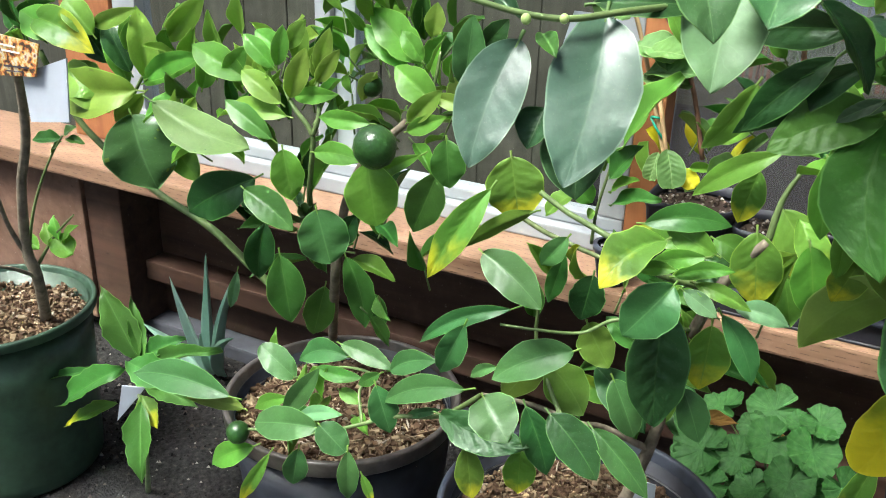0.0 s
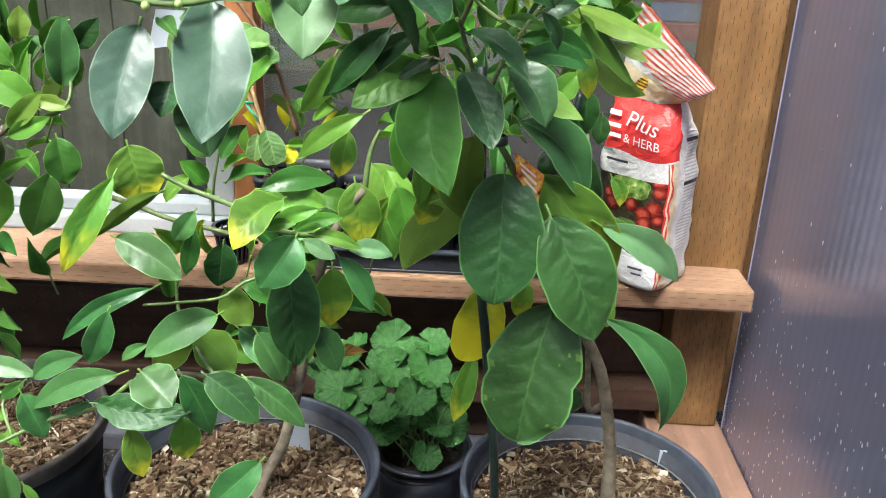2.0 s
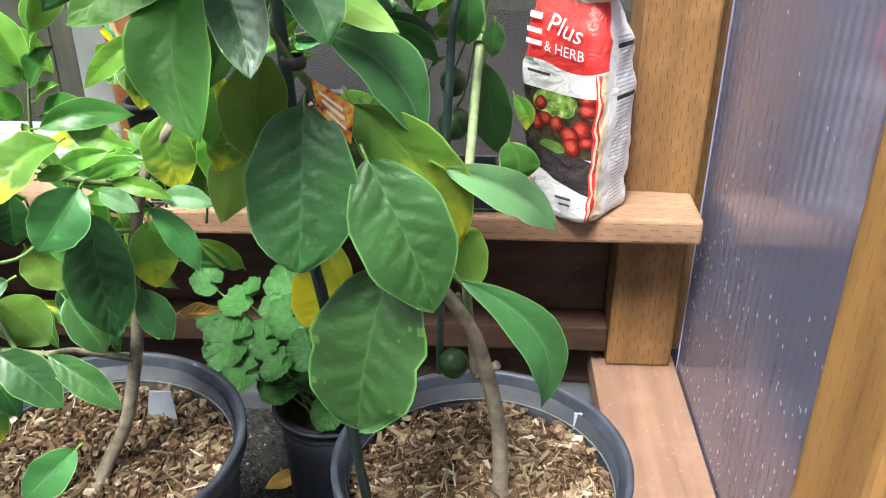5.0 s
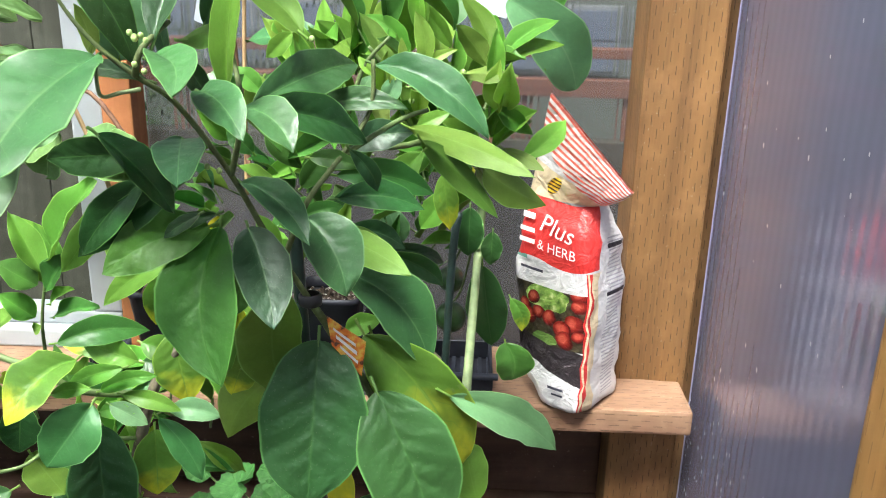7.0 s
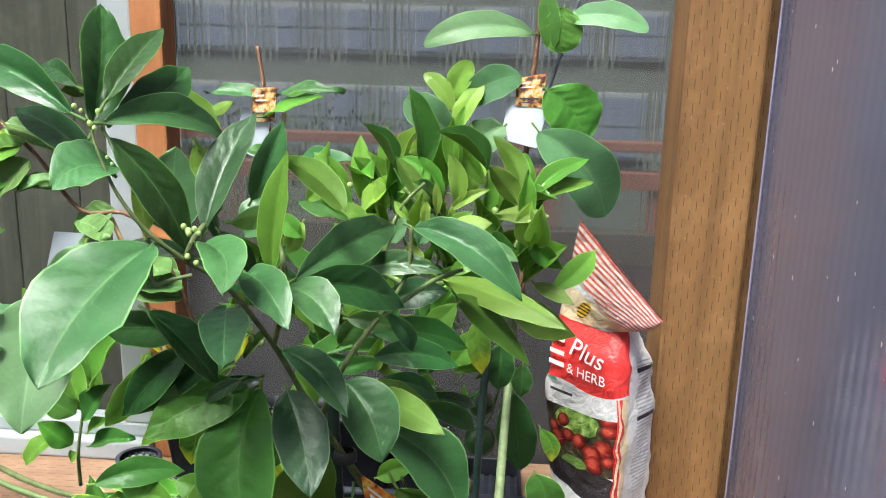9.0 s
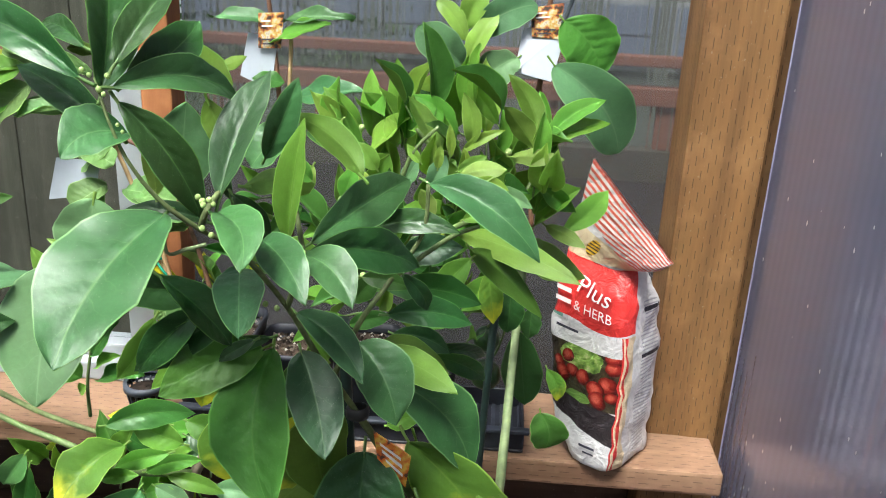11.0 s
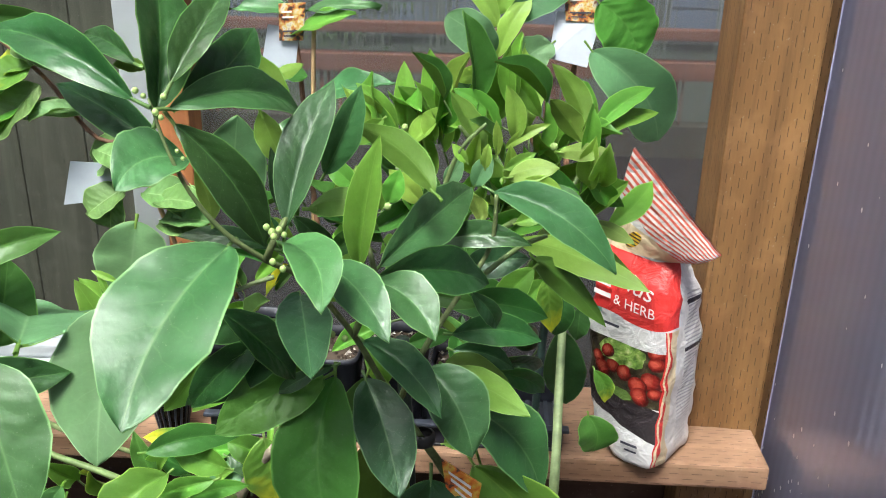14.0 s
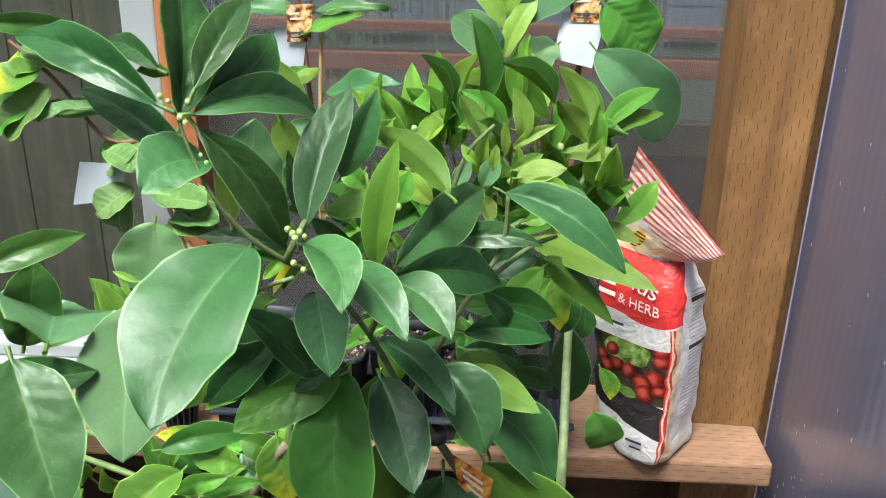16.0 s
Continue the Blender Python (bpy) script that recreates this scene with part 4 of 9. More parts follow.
def bag_ring(z, a, b, shift, n=56):
    """A rounded rectangle, from the front's left edge along the front, the side, the back."""
    ring = []
    for i in range(n):
        t = 2 * math.pi * i / n + math.pi * 1.25
        c, s = math.cos(t), math.sin(t)
        k = 0.3
        x, y = math.copysign(abs(c) ** k, c) * a, math.copysign(abs(s) ** k, s) * b
        bulge = 0.006 * (1 - (x / a) ** 2) if y < -0.8 * b else 0
        ring.append((x + shift, y - bulge, z))
    return ring


def bag_mesh():
    n = 56
    rows, uvs = [], []
    rng = random.Random(3)
    fine = []
    for i in range(len(BAG) - 1):
        for k in range(4):
            f = k / 4
            g = f * f * (3 - 2 * f) if i in (0, 8) else f
            fine.append(tuple(p + (q - p) * g for p, q in zip(BAG[i], BAG[i + 1])))
    fine.append(BAG[-1])
    for z, a, b, shift in fine:
        row = []
        for x, y, zz in bag_ring(z, a, b, shift, n):
            crease = 0.004 * noise.noise((x * 45, y * 45, zz * 42)) + 0.0035 * (0.3 - abs(noise.noise((x * 85 + 3, y * 85, zz * 60 + x * 40))))
            p = BAG_AT + BAG_E1 * (x + crease) + BAG_E2 * (y + crease) + Vector((0, 0, zz))
            row.append((p, ((x - shift) / a * 0.052, zz, y / b * 0.041)))
        rows.append(row)
    last = rows[-1]
    xs = [uv[0] for _, uv in last]
    lo, hi = min(xs), max(xs)
    # the flattened, folded-over top
    for k in (0.2, 0.4, 0.6, 0.8, 1.0):
        row = []
        for (p, uv) in last:
            f = (uv[0] - lo) / (hi - lo)
            goal = BAG_TOP[0].lerp(BAG_TOP[1], f) + BAG_E2 * (0.0015 if uv[2] > 0 else -0.0015)
            q = p.lerp(goal, k) + Vector((0, -0.012 * math.sin(math.pi * k) * f, 0))
            q += BAG_E2 * 0.0025 * noise.noise((f * 9, k * 6, uv[2] > 0))
            row.append((q, (uv[0], 0.60 + 0.14 * k, uv[2])))
        rows.append(row)
    verts, uv2 = [], []
    for row in rows:
        for p, (u, v, y) in row:
            verts.append(p)
            uv2.append((u, v, y))
    faces = []
    for r in range(len(rows) - 1):
        for i in range(n):
            j = (i + 1) % n
            faces.append((r * n + i, r * n + j, (r + 1) * n + j, (r + 1) * n + i))
    faces.append(tuple(range(n))[::-1])
    return verts, faces, uv2


def bag_material():
    n = Nodes("printed_bag")
    uv = n.add("UVMap")
    uv.uv_map = "UVMap"
    sep = n.add("SeparateXYZ")
    n.link(uv.outputs[0], sep.inputs[0])
    u = n.math("SUBTRACT", sep.outputs[0], 0.5)
    v = sep.outputs[1]
    uv3 = n.add("UVMap")
    uv3.uv_map = "Side"
    sp3 = n.add("SeparateXYZ")
    n.link(uv3.outputs[0], sp3.inputs[0])
    depth = n.math("SUBTRACT", sp3.outputs[0], 0.5)  # across the side
    front = n.math("LESS_THAN", depth, -0.016)

    def step(a, b):
        return n.math("GREATER_THAN", a, b)

    def band(x, lo, hi):
        return n.math("MULTIPLY", n.math("GREATER_THAN", x, lo), n.math("LESS_THAN", x, hi))

    white = (0.72, 0.71, 0.69)
    red = (0.62, 0.035, 0.03)
    cream = (0.72, 0.6, 0.38)
    com = n.add("CombineXYZ")
    n.link(u, com.inputs[0])
    n.link(v, com.inputs[1])
    # the photograph: round red fruit and green leaves over a dark band
    leafy = n.noise(com.outputs[0], 90.0, 4)
    photo = n.ramp(leafy, (0.35, (0.02, 0.018, 0.012)), (0.6, (0.07, 0.06, 0.03)), (0.75, (0.1, 0.16, 0.05)))

    def disc(cu, cv, ru, rv):
        a, b = n.math("DIVIDE", n.math("SUBTRACT", u, cu), ru), n.math("DIVIDE", n.math("SUBTRACT", v, cv), rv)
        return n.math("ADD", n.math("MULTIPLY", a, a), n.math("MULTIPLY", b, b)), n.math("SUBTRACT", b, a)

    lettuce, _ = disc(0.0, 0.493, 0.032, 0.017)
    rough_edge = n.math("ADD", lettuce, n.math("MULTIPLY", leafy, 0.9))
    photo = n.mix(n.math("LESS_THAN", rough_edge, 1.3), photo, n.ramp(leafy, (0.3, (0.06, 0.15, 0.02)), (0.55, (0.25, 0.42, 0.08)), (0.7, (0.6, 0.66, 0.3))))
    stalk, _ = disc(-0.004, 0.443, 0.02, 0.009)
    photo = n.mix(n.math("LESS_THAN", n.math("ADD", stalk, n.math("MULTIPLY", leafy, 1.2)), 1.3), photo, (0.16, 0.3, 0.06))
    for cu, cv, r in ((0.040, 0.506, 0.0105), (0.040, 0.491, 0.008), (-0.018, 0.490, 0.008), (-0.030, 0.478, 0.0085), (-0.026, 0.466, 0.0105), (-0.012, 0.473, 0.008), (0.003, 0.470, 0.0095),
                      (0.035, 0.469, 0.0115), (0.020, 0.459, 0.0115), (0.023, 0.447, 0.0115), (0.040, 0.455, 0.007)):
        d, shade = disc(cu, cv, r, r)
        skin = n.ramp(n.math("ADD", d, n.math("MULTIPLY", shade, -0.3)), (0.05, (0.55, 0.1, 0.06)), (0.35, (0.3, 0.018, 0.012)), (1.0, (0.075, 0.004, 0.004)))
        photo = n.mix(n.math("LESS_THAN", d, 1.0), photo, skin)
    slant = n.math("MULTIPLY", u, -0.28)
    vv = n.math("SUBTRACT", v, slant)
    col = n.mix(0.0, white, white)
    printed = n.math("MULTIPLY", front, n.math("LESS_THAN", u, 0.046))
    col = n.mix(n.math("MULTIPLY", band(vv, 0.406, 0.446), printed), col, (0.035, 0.028, 0.03))
    col = n.mix(n.math("MULTIPLY", band(v, 0.436, 0.505), n.math("MULTIPLY", printed, step(vv, 0.436))), col, photo)
    col = n.mix(n.math("MULTIPLY", n.math("MULTIPLY", band(v, 0.532, 0.545), front), n.math("LESS_THAN", u, -0.03)), col, (0.16, 0.42, 0.3))
    wav = n.math("ADD", v, n.math("MULTIPLY", n.math("SINE", n.math("MULTIPLY", u, 60.0)), 0.004))
    col = n.mix(n.math("MULTIPLY", band(wav, 0.533, 0.602), n.math("LESS_THAN", depth, -0.022)), col, red)
    col = n.mix(n.math("MULTIPLY", band(v, 0.602, 0.652), 1.0), col, cream)
    stripe = n.math("LESS_THAN", n.math("FRACT", n.math("DIVIDE", v, 0.0098)), 0.46)
    col = n.mix(step(n.math("ADD", v, n.math("MULTIPLY", u, 0.5)), 0.655), col, n.mix(stripe, (0.78, 0.74, 0.7), (0.7, 0.12, 0.08)))
    # the round emblem: yellow with dark bands
    eu, ev = n.math("DIVIDE", n.math("ADD", u, 0.012), 0.009), n.math("DIVIDE", n.math("SUBTRACT", v, 0.630), 0.017)
    er = n.math("ADD", n.math("MULTIPLY", eu, eu), n.math("MULTIPLY", ev, ev))
    disc = n.math("MULTIPLY", n.math("LESS_THAN", er, 1.0), n.math("LESS_THAN", depth, 0.0))
    emblem = n.mix(n.math("GREATER_THAN", n.math("FRACT", n.math("DIVIDE", v, 0.0065)), 0.6), (0.75, 0.5, 0.03), (0.05, 0.03, 0.02))
    col = n.mix(disc, col, emblem)
    # red and gold lines up the corner
    low = n.math("LESS_THAN", v, 0.53)
    gold = n.math("MULTIPLY", band(u, 0.046, 0.0545), n.math("MULTIPLY", n.math("LESS_THAN", depth, -0.02), low))
    col = n.mix(gold, col, cream)
    line = n.math("MULTIPLY", n.math("ADD", band(u, 0.0452, 0.0468), band(u, 0.0485, 0.0502)), n.math("MULTIPLY", n.math("LESS_THAN", depth, -0.02), low))
    col = n.mix(line, col, red)
    # grey lines of small print on the side
    side = n.math("MULTIPLY", step(depth, -0.012), step(u, 0.0))
    rows = n.math("MULTIPLY", n.math("LESS_THAN", n.math("FRACT", n.math("DIVIDE", v, 0.0044)), 0.4), n.math("GREATER_THAN", n.noise(com.outputs[0], 120.0, 1), 0.3))
    text = n.math("MULTIPLY", n.math("MULTIPLY", rows, band(depth, -0.004, 0.026)), n.math("MULTIPLY", side, band(v, 0.375, 0.565)))
    col = n.mix(n.math("MULTIPLY", text, 0.55), col, (0.15, 0.16, 0.2))
    bars = n.math("MULTIPLY", n.math("ADD", band(v, 0.553, 0.558), band(v, 0.497, 0.502)), n.math("MULTIPLY", side, band(depth, -0.004, 0.03)))
    col = n.mix(bars, col, (0.02, 0.02, 0.03))
    wrinkle = n.noise(n.coords(), 55.0, 4, 0.6, 0.8)
    n.bump(wrinkle, 0.8, 0.006)
    return n.set(color=col, rough=0.36, spec=0.5)


def place_on_bag(u, v, lift=0.0052):
    """A place on the front of the bag."""
    for (z0, a0, b0, s0), (z1, a1, b1, s1) in zip(BAG, BAG[1:]):
        if z0 <= v <= z1:
            f = (v - z0) / (z1 - z0)
            a, b, s = a0 + (a1 - a0) * f, b0 + (b1 - b0) * f, s0 + (s1 - s0) * f
            y = -b - 0.006 * (1 - min(1, (u / a) ** 2))
            return BAG_AT + BAG_E1 * (u + s) + BAG_E2 * (y - lift) + Vector((0, 0, v))
    return BAG_AT


bag = thing("fertilizer_bag", (-0.149, 0.020, 0.3585), "white and red printed fertilizer bag with folded striped top", "bag")
bv, bf, buv = bag_mesh()
sack = link_mesh("sack", [v - Vector(bag.location) for v in bv], bf, bag_material(), bag, "crinkled plastic bag printed with tomatoes", uvs=[(u + 0.5, v) for u, v, _ in buv])
layer = sack.data.uv_layers.new(name="Side")
for loop in sack.data.loops:
    layer.data[loop.index].uv = (buv[loop.vertex_index][2] + 0.5, buv[loop.vertex_index][1])
M_INKW = plain("white_ink", (0.8, 0.78, 0.74), 0.5, var=0.02)
M_INKK = plain("dark_ink", (0.05, 0.05, 0.07), 0.5, var=0.05)


def bag_text(words, u0, v0, size, slope=0.0, shear=0.0, material=None, label=""):
    cu = bpy.data.curves.new("lettering", "FONT")
    cu.body, cu.size, cu.shear, cu.resolution_u = words, size, shear, 3
    cu.extrude = 0.0
    tmp = bpy.data.objects.new("lettering", cu)
    scene.collection.objects.link(tmp)
    me = bpy.data.meshes.new_from_object(tmp.evaluated_get(bpy.context.evaluated_depsgraph_get()))
    bpy.data.objects.remove(tmp)
    for vert in me.vertices:
        x, y = vert.co.x, vert.co.y
        vert.co = place_on_bag(u0 + x, v0 + y + slope * x) - Vector(bag.location)
    me.materials.append(material or M_INKW)
    me.name = "lettering"
    ob = new("lettering", me)
    ob.parent = bag
    if label:
        ob["label"] = label
    return ob


bag_text("Plus", -0.014, 0.570, 0.027, -0.22, 0.35, None, "white slanted lettering on red")
bag_text("& HERB", -0.014, 0.549, 0.0150, -0.10, 0.0, None, "white capital lettering on red")
for k, (u0, u1, v0, h) in enumerate(((-0.039, -0.021, 0.578, 0.006), (-0.041, -0.019, 0.564, 0.005), (-0.041, -0.018, 0.552, 0.005), (-0.036, -0.004, 0.523, 0.003), (0.002, 0.022, 0.388, 0.003), (0.006, 0.020, 0.381, 0.0025))):
    vs = [place_on_bag(u0 + (u1 - u0) * i / 6, v0 + h * j, 0.0048) - Vector(bag.location) for j in (0, 1) for i in range(7)]
    link_mesh("print_bar", vs, [(i, i + 1, i + 8, i + 7) for i in range(6)], M_INKW if k < 3 else M_INKK, bag)

# ---- plants ----
A = thing("orange_tree", (-0.235, -0.36, 0.25), "young orange tree with large glossy leaves and green flower buds", "citrus tree", "potted citrus trees")
B = thing("lemon_tree", (-0.60, -0.345, 0.25), "small citrus tree with yellowing mottled leaves in a black pot", "citrus tree", "potted citrus trees")
C = thing("lime_tree", (-0.92, -0.28, 0.26), "young lime tree with a dark green fruit and fresh light leaves", "citrus tree", "potted citrus trees")
D = thing("grafted_lime_tree", (-0.27, -0.27, 0.25), "pale-stemmed lime tree with round green fruit tied to a green stake", "citrus tree", "potted citrus trees")
E = thing("guava_seedling", (-0.30, 0.06, 0.40), "tall guava seedling with large ribbed pale green leaves", "shrub")
H = thing("thin_seedling", (-0.53, 0.03, 0.40), "thin brown-stemmed seedling with narrow grey-green leaves", "shrub")
K = thing("crinkled_seedling", (-0.62, -0.02, 0.40), "sparse seedling with crinkled pale leaves tied to a cane", "shrub")
G = thing("loquat_seedling", (-1.17, -0.31, 0.0), "low loquat seedling with toothed bright green leaves on the soil", "shrub")
Q = thing("bare_citrus_tree", (-1.475, -0.325, 0.235), "sparse young citrus tree with grey bark in the green pot", "citrus tree", "potted citrus trees")
blade(A, (-0.4733, -0.5450, 0.8776), (-0.5405, -0.5200, 0.8985), 0.0209, (-0.18, -0.87, 0.45), "dark", "citrus", 37, 46, 0.08)
blade(A, (-0.4643, -0.5350, 0.8509), (-0.5204, -0.5100, 0.8751), 0.0177, (-0.13, -0.83, 0.54), "dark", "citrus", 31, 46, 0.04)
blade(A, (-0.4663, -0.5400, 0.8718), (-0.4767, -0.5000, 0.9271), 0.0284, (0.76, -0.45, 0.47), "dark", "citrus", 25, 43, 0.00)
blade(A, (-0.4596, -0.5400, 0.8832), (-0.4461, -0.5000, 0.9160), 0.0179, (0.24, -0.66, 0.71), "dark", "citrus", 25, 46, 0.00)
blade(A, (-0.4592, -0.5300, 0.8739), (-0.4422, -0.4800, 0.8964), 0.0225, (0.64, -0.48, 0.59), "dark", "broad", 31, 40, 0.06)
blade(A, (-0.4612, -0.5400, 0.8731), (-0.4199, -0.4870, 0.8592), 0.0200, (0.75, -0.45, 0.48), "grey", "citrus", 56, 46, -0.09)
blade(A, (-0.4768, -0.5300, 0.8883), (-0.5113, -0.5000, 0.8935), 0.0111, (-0.52, -0.69, 0.51), "dark", "citrus", 31, 34, 0.07)
blade(A, (-0.4771, -0.5200, 0.8851), (-0.4902, -0.5200, 0.8861), 0.0075, (0.02, 0.95, 0.30), "mid", "citrus", 31, 34, -0.00)
blade(A, (-0.5560, -0.5200, 0.9037), (-0.5210, -0.5000, 0.8993), 0.0103, (0.49, -0.87, -0.05), "mid", "citrus", 31, 41, -0.04)
blade(A, (-0.4579, -0.5350, 0.8514), (-0.4780, -0.5600, 0.8453), 0.0283, (0.36, -0.48, 0.80), "grey", "broad", 25, 40, 0.19)
blade(A, (-0.4618, -0.5350, 0.8658), (-0.4307, -0.5240, 0.8094), 0.0219, (0.50, -0.86, 0.11), "dark", "citrus", 43, 50, -0.07)
blade(A, (-0.4675, -0.4500, 0.8018), (-0.4577, -0.4600, 0.8518), 0.0342, (0.20, -0.95, -0.23), "sage", "broad", 18, 22, 0.00)
blade(A, (-0.5183, -0.4500, 0.7911), (-0.5251, -0.4550, 0.7516), 0.0383, (0.33, -0.94, 0.06), "sage", "oval", 12, 19, 0.00)
blade(A, (-0.4423, -0.5400, 0.8154), (-0.4620, -0.6150, 0.7739), 0.0512, (-0.01, -0.48, 0.88), "grey", "broad", 15, 34, 0.07)
# pale sage colour makes up for the shadow of the leaf before it
blade(A, (-0.4864, -0.5550, 0.7945), (-0.4856, -0.5900, 0.7402), 0.0406, (0.21, -0.82, 0.53), "sage", "broad", 15, 31, 0.02)
blade(A, (-0.5397, -0.6000, 0.7757), (-0.4966, -0.5780, 0.7754), 0.0196, (0.37, -0.72, 0.59), "dark", "citrus", 25, 40, 0.00)
blade(A, (-0.5119, -0.5850, 0.7905), (-0.5356, -0.5300, 0.7803), 0.0490, (0.28, 0.29, 0.92), "sage", "oval", 18, 28, 0.00)
blade(A, (-0.4935, -0.6400, 0.8153), (-0.4714, -0.6650, 0.7744), 0.0304, (0.41, -0.66, 0.63), "grey", "broad", 25, 31, 0.00)
blade(A, (-0.5457, -0.5700, 0.8124), (-0.5081, -0.5480, 0.8228), 0.0138, (0.41, -0.85, 0.33), "mid", "citrus", 25, 40, -0.05)
blade(A, (-0.5363, -0.5600, 0.7751), (-0.5312, -0.5500, 0.8107), 0.0257, (0.63, -0.77, 0.13), "mid", "broad", 25, 31, 0.00)
blade(A, (-0.4453, -0.4852, 0.7447), (-0.4881, -0.4788, 0.6972), 0.0216, (-0.19, -0.98, 0.04), "dark", "citrus", 31, 34, 0.03)
blade(A, (-0.4341, -0.5000, 0.7991), (-0.4785, -0.5000, 0.8035), 0.0106, (0.06, -0.78, 0.62), "dark", "citrus", 25, 34, 0.05)
blade(A, (-0.4541, -0.5200, 0.7758), (-0.4260, -0.5000, 0.7302), 0.0225, (0.83, -0.46, 0.31), "dark", "citrus", 37, 49, 0.00)
blade(A, (-0.4277, -0.4748, 0.7645), (-0.4085, -0.5432, 0.7565), 0.0265, (0.01, -0.11, 0.99), "slate", "broad", 25, 22, 0.00)
blade(A, (-0.4187, -0.4800, 0.7245), (-0.4413, -0.4800, 0.7092), 0.0089, (-0.20, -0.94, 0.29), "slate", "citrus", 31, 26, 0.00)
blade(A, (-0.4232, -0.5300, 0.8142), (-0.3969, -0.5750, 0.8042), 0.0236, (0.02, -0.21, 0.98), "grey", "citrus", 43, 46, -0.13)
blade(A, (-0.4045, -0.5150, 0.7971), (-0.3733, -0.5550, 0.7822), 0.0220, (-0.18, -0.46, 0.87), "grey", "citrus", 43, 40, -0.05)
blade(A, (-0.3863, -0.5080, 0.7881), (-0.3551, -0.5350, 0.7730), 0.0236, (0.01, -0.48, 0.88), "grey", "citrus", 43, 46, -0.10)
blade(A, (-0.4199, -0.5280, 0.8213), (-0.4065, -0.4800, 0.8748), 0.0227, (-0.06, -0.73, 0.68), "slate", "citrus", 27, 43, -0.02)
blade(A, (-0.4160, -0.4600, 0.8236), (-0.3969, -0.4600, 0.8685), 0.0179, (0.32, -0.94, -0.14), "grey", "citrus", 27, 46, 0.00)
blade(A, (-0.3919, -0.5100, 0.7955), (-0.3809, -0.5200, 0.8600), 0.0182, (-0.46, -0.89, -0.06), "light", "citrus", 18, 50, 0.00)
blade(A, (-0.4163, -0.5000, 0.8192), (-0.3881, -0.5000, 0.8214), 0.0154, (0.05, 0.72, -0.69), "light", "citrus", 31, 34, 0.18)
blade(A, (-0.3595, -0.4780, 0.8214), (-0.4041, -0.4500, 0.8466), 0.0178, (0.43, 0.88, -0.21), "mid", "citrus", 31, 28, -0.08)
blade(A, (-0.3856, -0.4860, 0.7863), (-0.3442, -0.3850, 0.7955), 0.0288, (0.75, -0.36, 0.56), "grey", "citrus", 25, 43, -0.02)
blade(A, (-0.3695, -0.4165, 0.7681), (-0.3092, -0.4213, 0.7746), 0.0169, (-0.13, -0.80, 0.59), "dark", "citrus", 37, 43, -0.10)
blade(A, (-0.3315, -0.3949, 0.7965), (-0.2610, -0.4179, 0.7582), 0.0276, (0.08, -0.78, 0.62), "grey", "citrus", 50, 43, -0.08)
blade(A, (-0.3145, -0.3460, 0.7486), (-0.2264, -0.3500, 0.7172), 0.0231, (-0.18, 0.78, -0.61), "mid", "citrus", 37, 25, 0.08)
blade(A, (-0.3042, -0.3640, 0.7435), (-0.2501, -0.3300, 0.6813), 0.0198, (-0.62, 0.77, -0.12), "mid", "citrus", 43, 28, 0.07)
blade(A, (-0.2907, -0.3100, 0.7080), (-0.2846, -0.3100, 0.6650), 0.0190, (-0.03, -1.00, -0.00), "mottled", "citrus", 25, 25, 0.00)
blade(A, (-0.3857, -0.4900, 0.7830), (-0.3325, -0.4340, 0.7560), 0.0267, (0.76, -0.56, 0.34), "dark", "citrus", 31, 40, -0.06)
blade(A, (-0.3416, -0.4400, 0.7536), (-0.3269, -0.4260, 0.7248), 0.0123, (0.41, -0.88, -0.22), "grey", "citrus", 37, 34, -0.08)
blade(A, (-0.3673, -0.4300, 0.7457), (-0.3368, -0.4300, 0.7408), 0.0123, (0.07, -0.90, 0.42), "mid", "citrus", 25, 34, -0.04)
blade(A, (-0.3520, -0.4228, 0.7186), (-0.2993, -0.4088, 0.7094), 0.0210, (0.30, -0.81, 0.51), "dark", "citrus", 31, 40, -0.08)
blade(A, (-0.3487, -0.3900, 0.7436), (-0.3081, -0.3900, 0.7542), 0.0214, (-0.10, -0.92, 0.37), "slate", "citrus", 31, 40, -0.06)
blade(A, (-0.3035, -0.3600, 0.7357), (-0.3286, -0.3600, 0.7051), 0.0195, (-0.24, -0.95, 0.20), "light", "citrus", 31, 40, 0.00)
blade(A, (-0.3542, -0.4100, 0.7301), (-0.2946, -0.3850, 0.7131), 0.0231, (0.45, -0.82, 0.36), "mid", "citrus", 37, 40, -0.07)
blade(A, (-0.3948, -0.4820, 0.7435), (-0.3530, -0.5113, 0.7191), 0.0211, (0.09, -0.56, 0.82), "grey", "citrus", 37, 46, -0.07)
blade(A, (-0.3636, -0.4636, 0.7185), (-0.3371, -0.4900, 0.6824), 0.0361, (0.26, -0.68, 0.69), "slate", "broad", 43, 43, -0.07)
blade(A, (-0.3957, -0.4689, 0.7136), (-0.3733, -0.5114, 0.6710), 0.0314, (0.15, -0.66, 0.74), "slate", "broad", 22, 25, -0.03)
blade(A, (-0.4176, -0.4689, 0.7136), (-0.4708, -0.4946, 0.6924), 0.0325, (0.23, -0.85, 0.47), "quilted", "broad", 25, 34, 0.07)
blade(A, (-0.4127, -0.4650, 0.7122), (-0.4013, -0.5200, 0.6399), 0.0484, (-0.06, -0.80, 0.60), "quilted", "citrus", 25, 40, 0.11)
blade(A, (-0.4009, -0.4300, 0.6925), (-0.4215, -0.4300, 0.6390), 0.0229, (0.12, -0.99, -0.05), "mid", "citrus", 25, 34, 0.00)
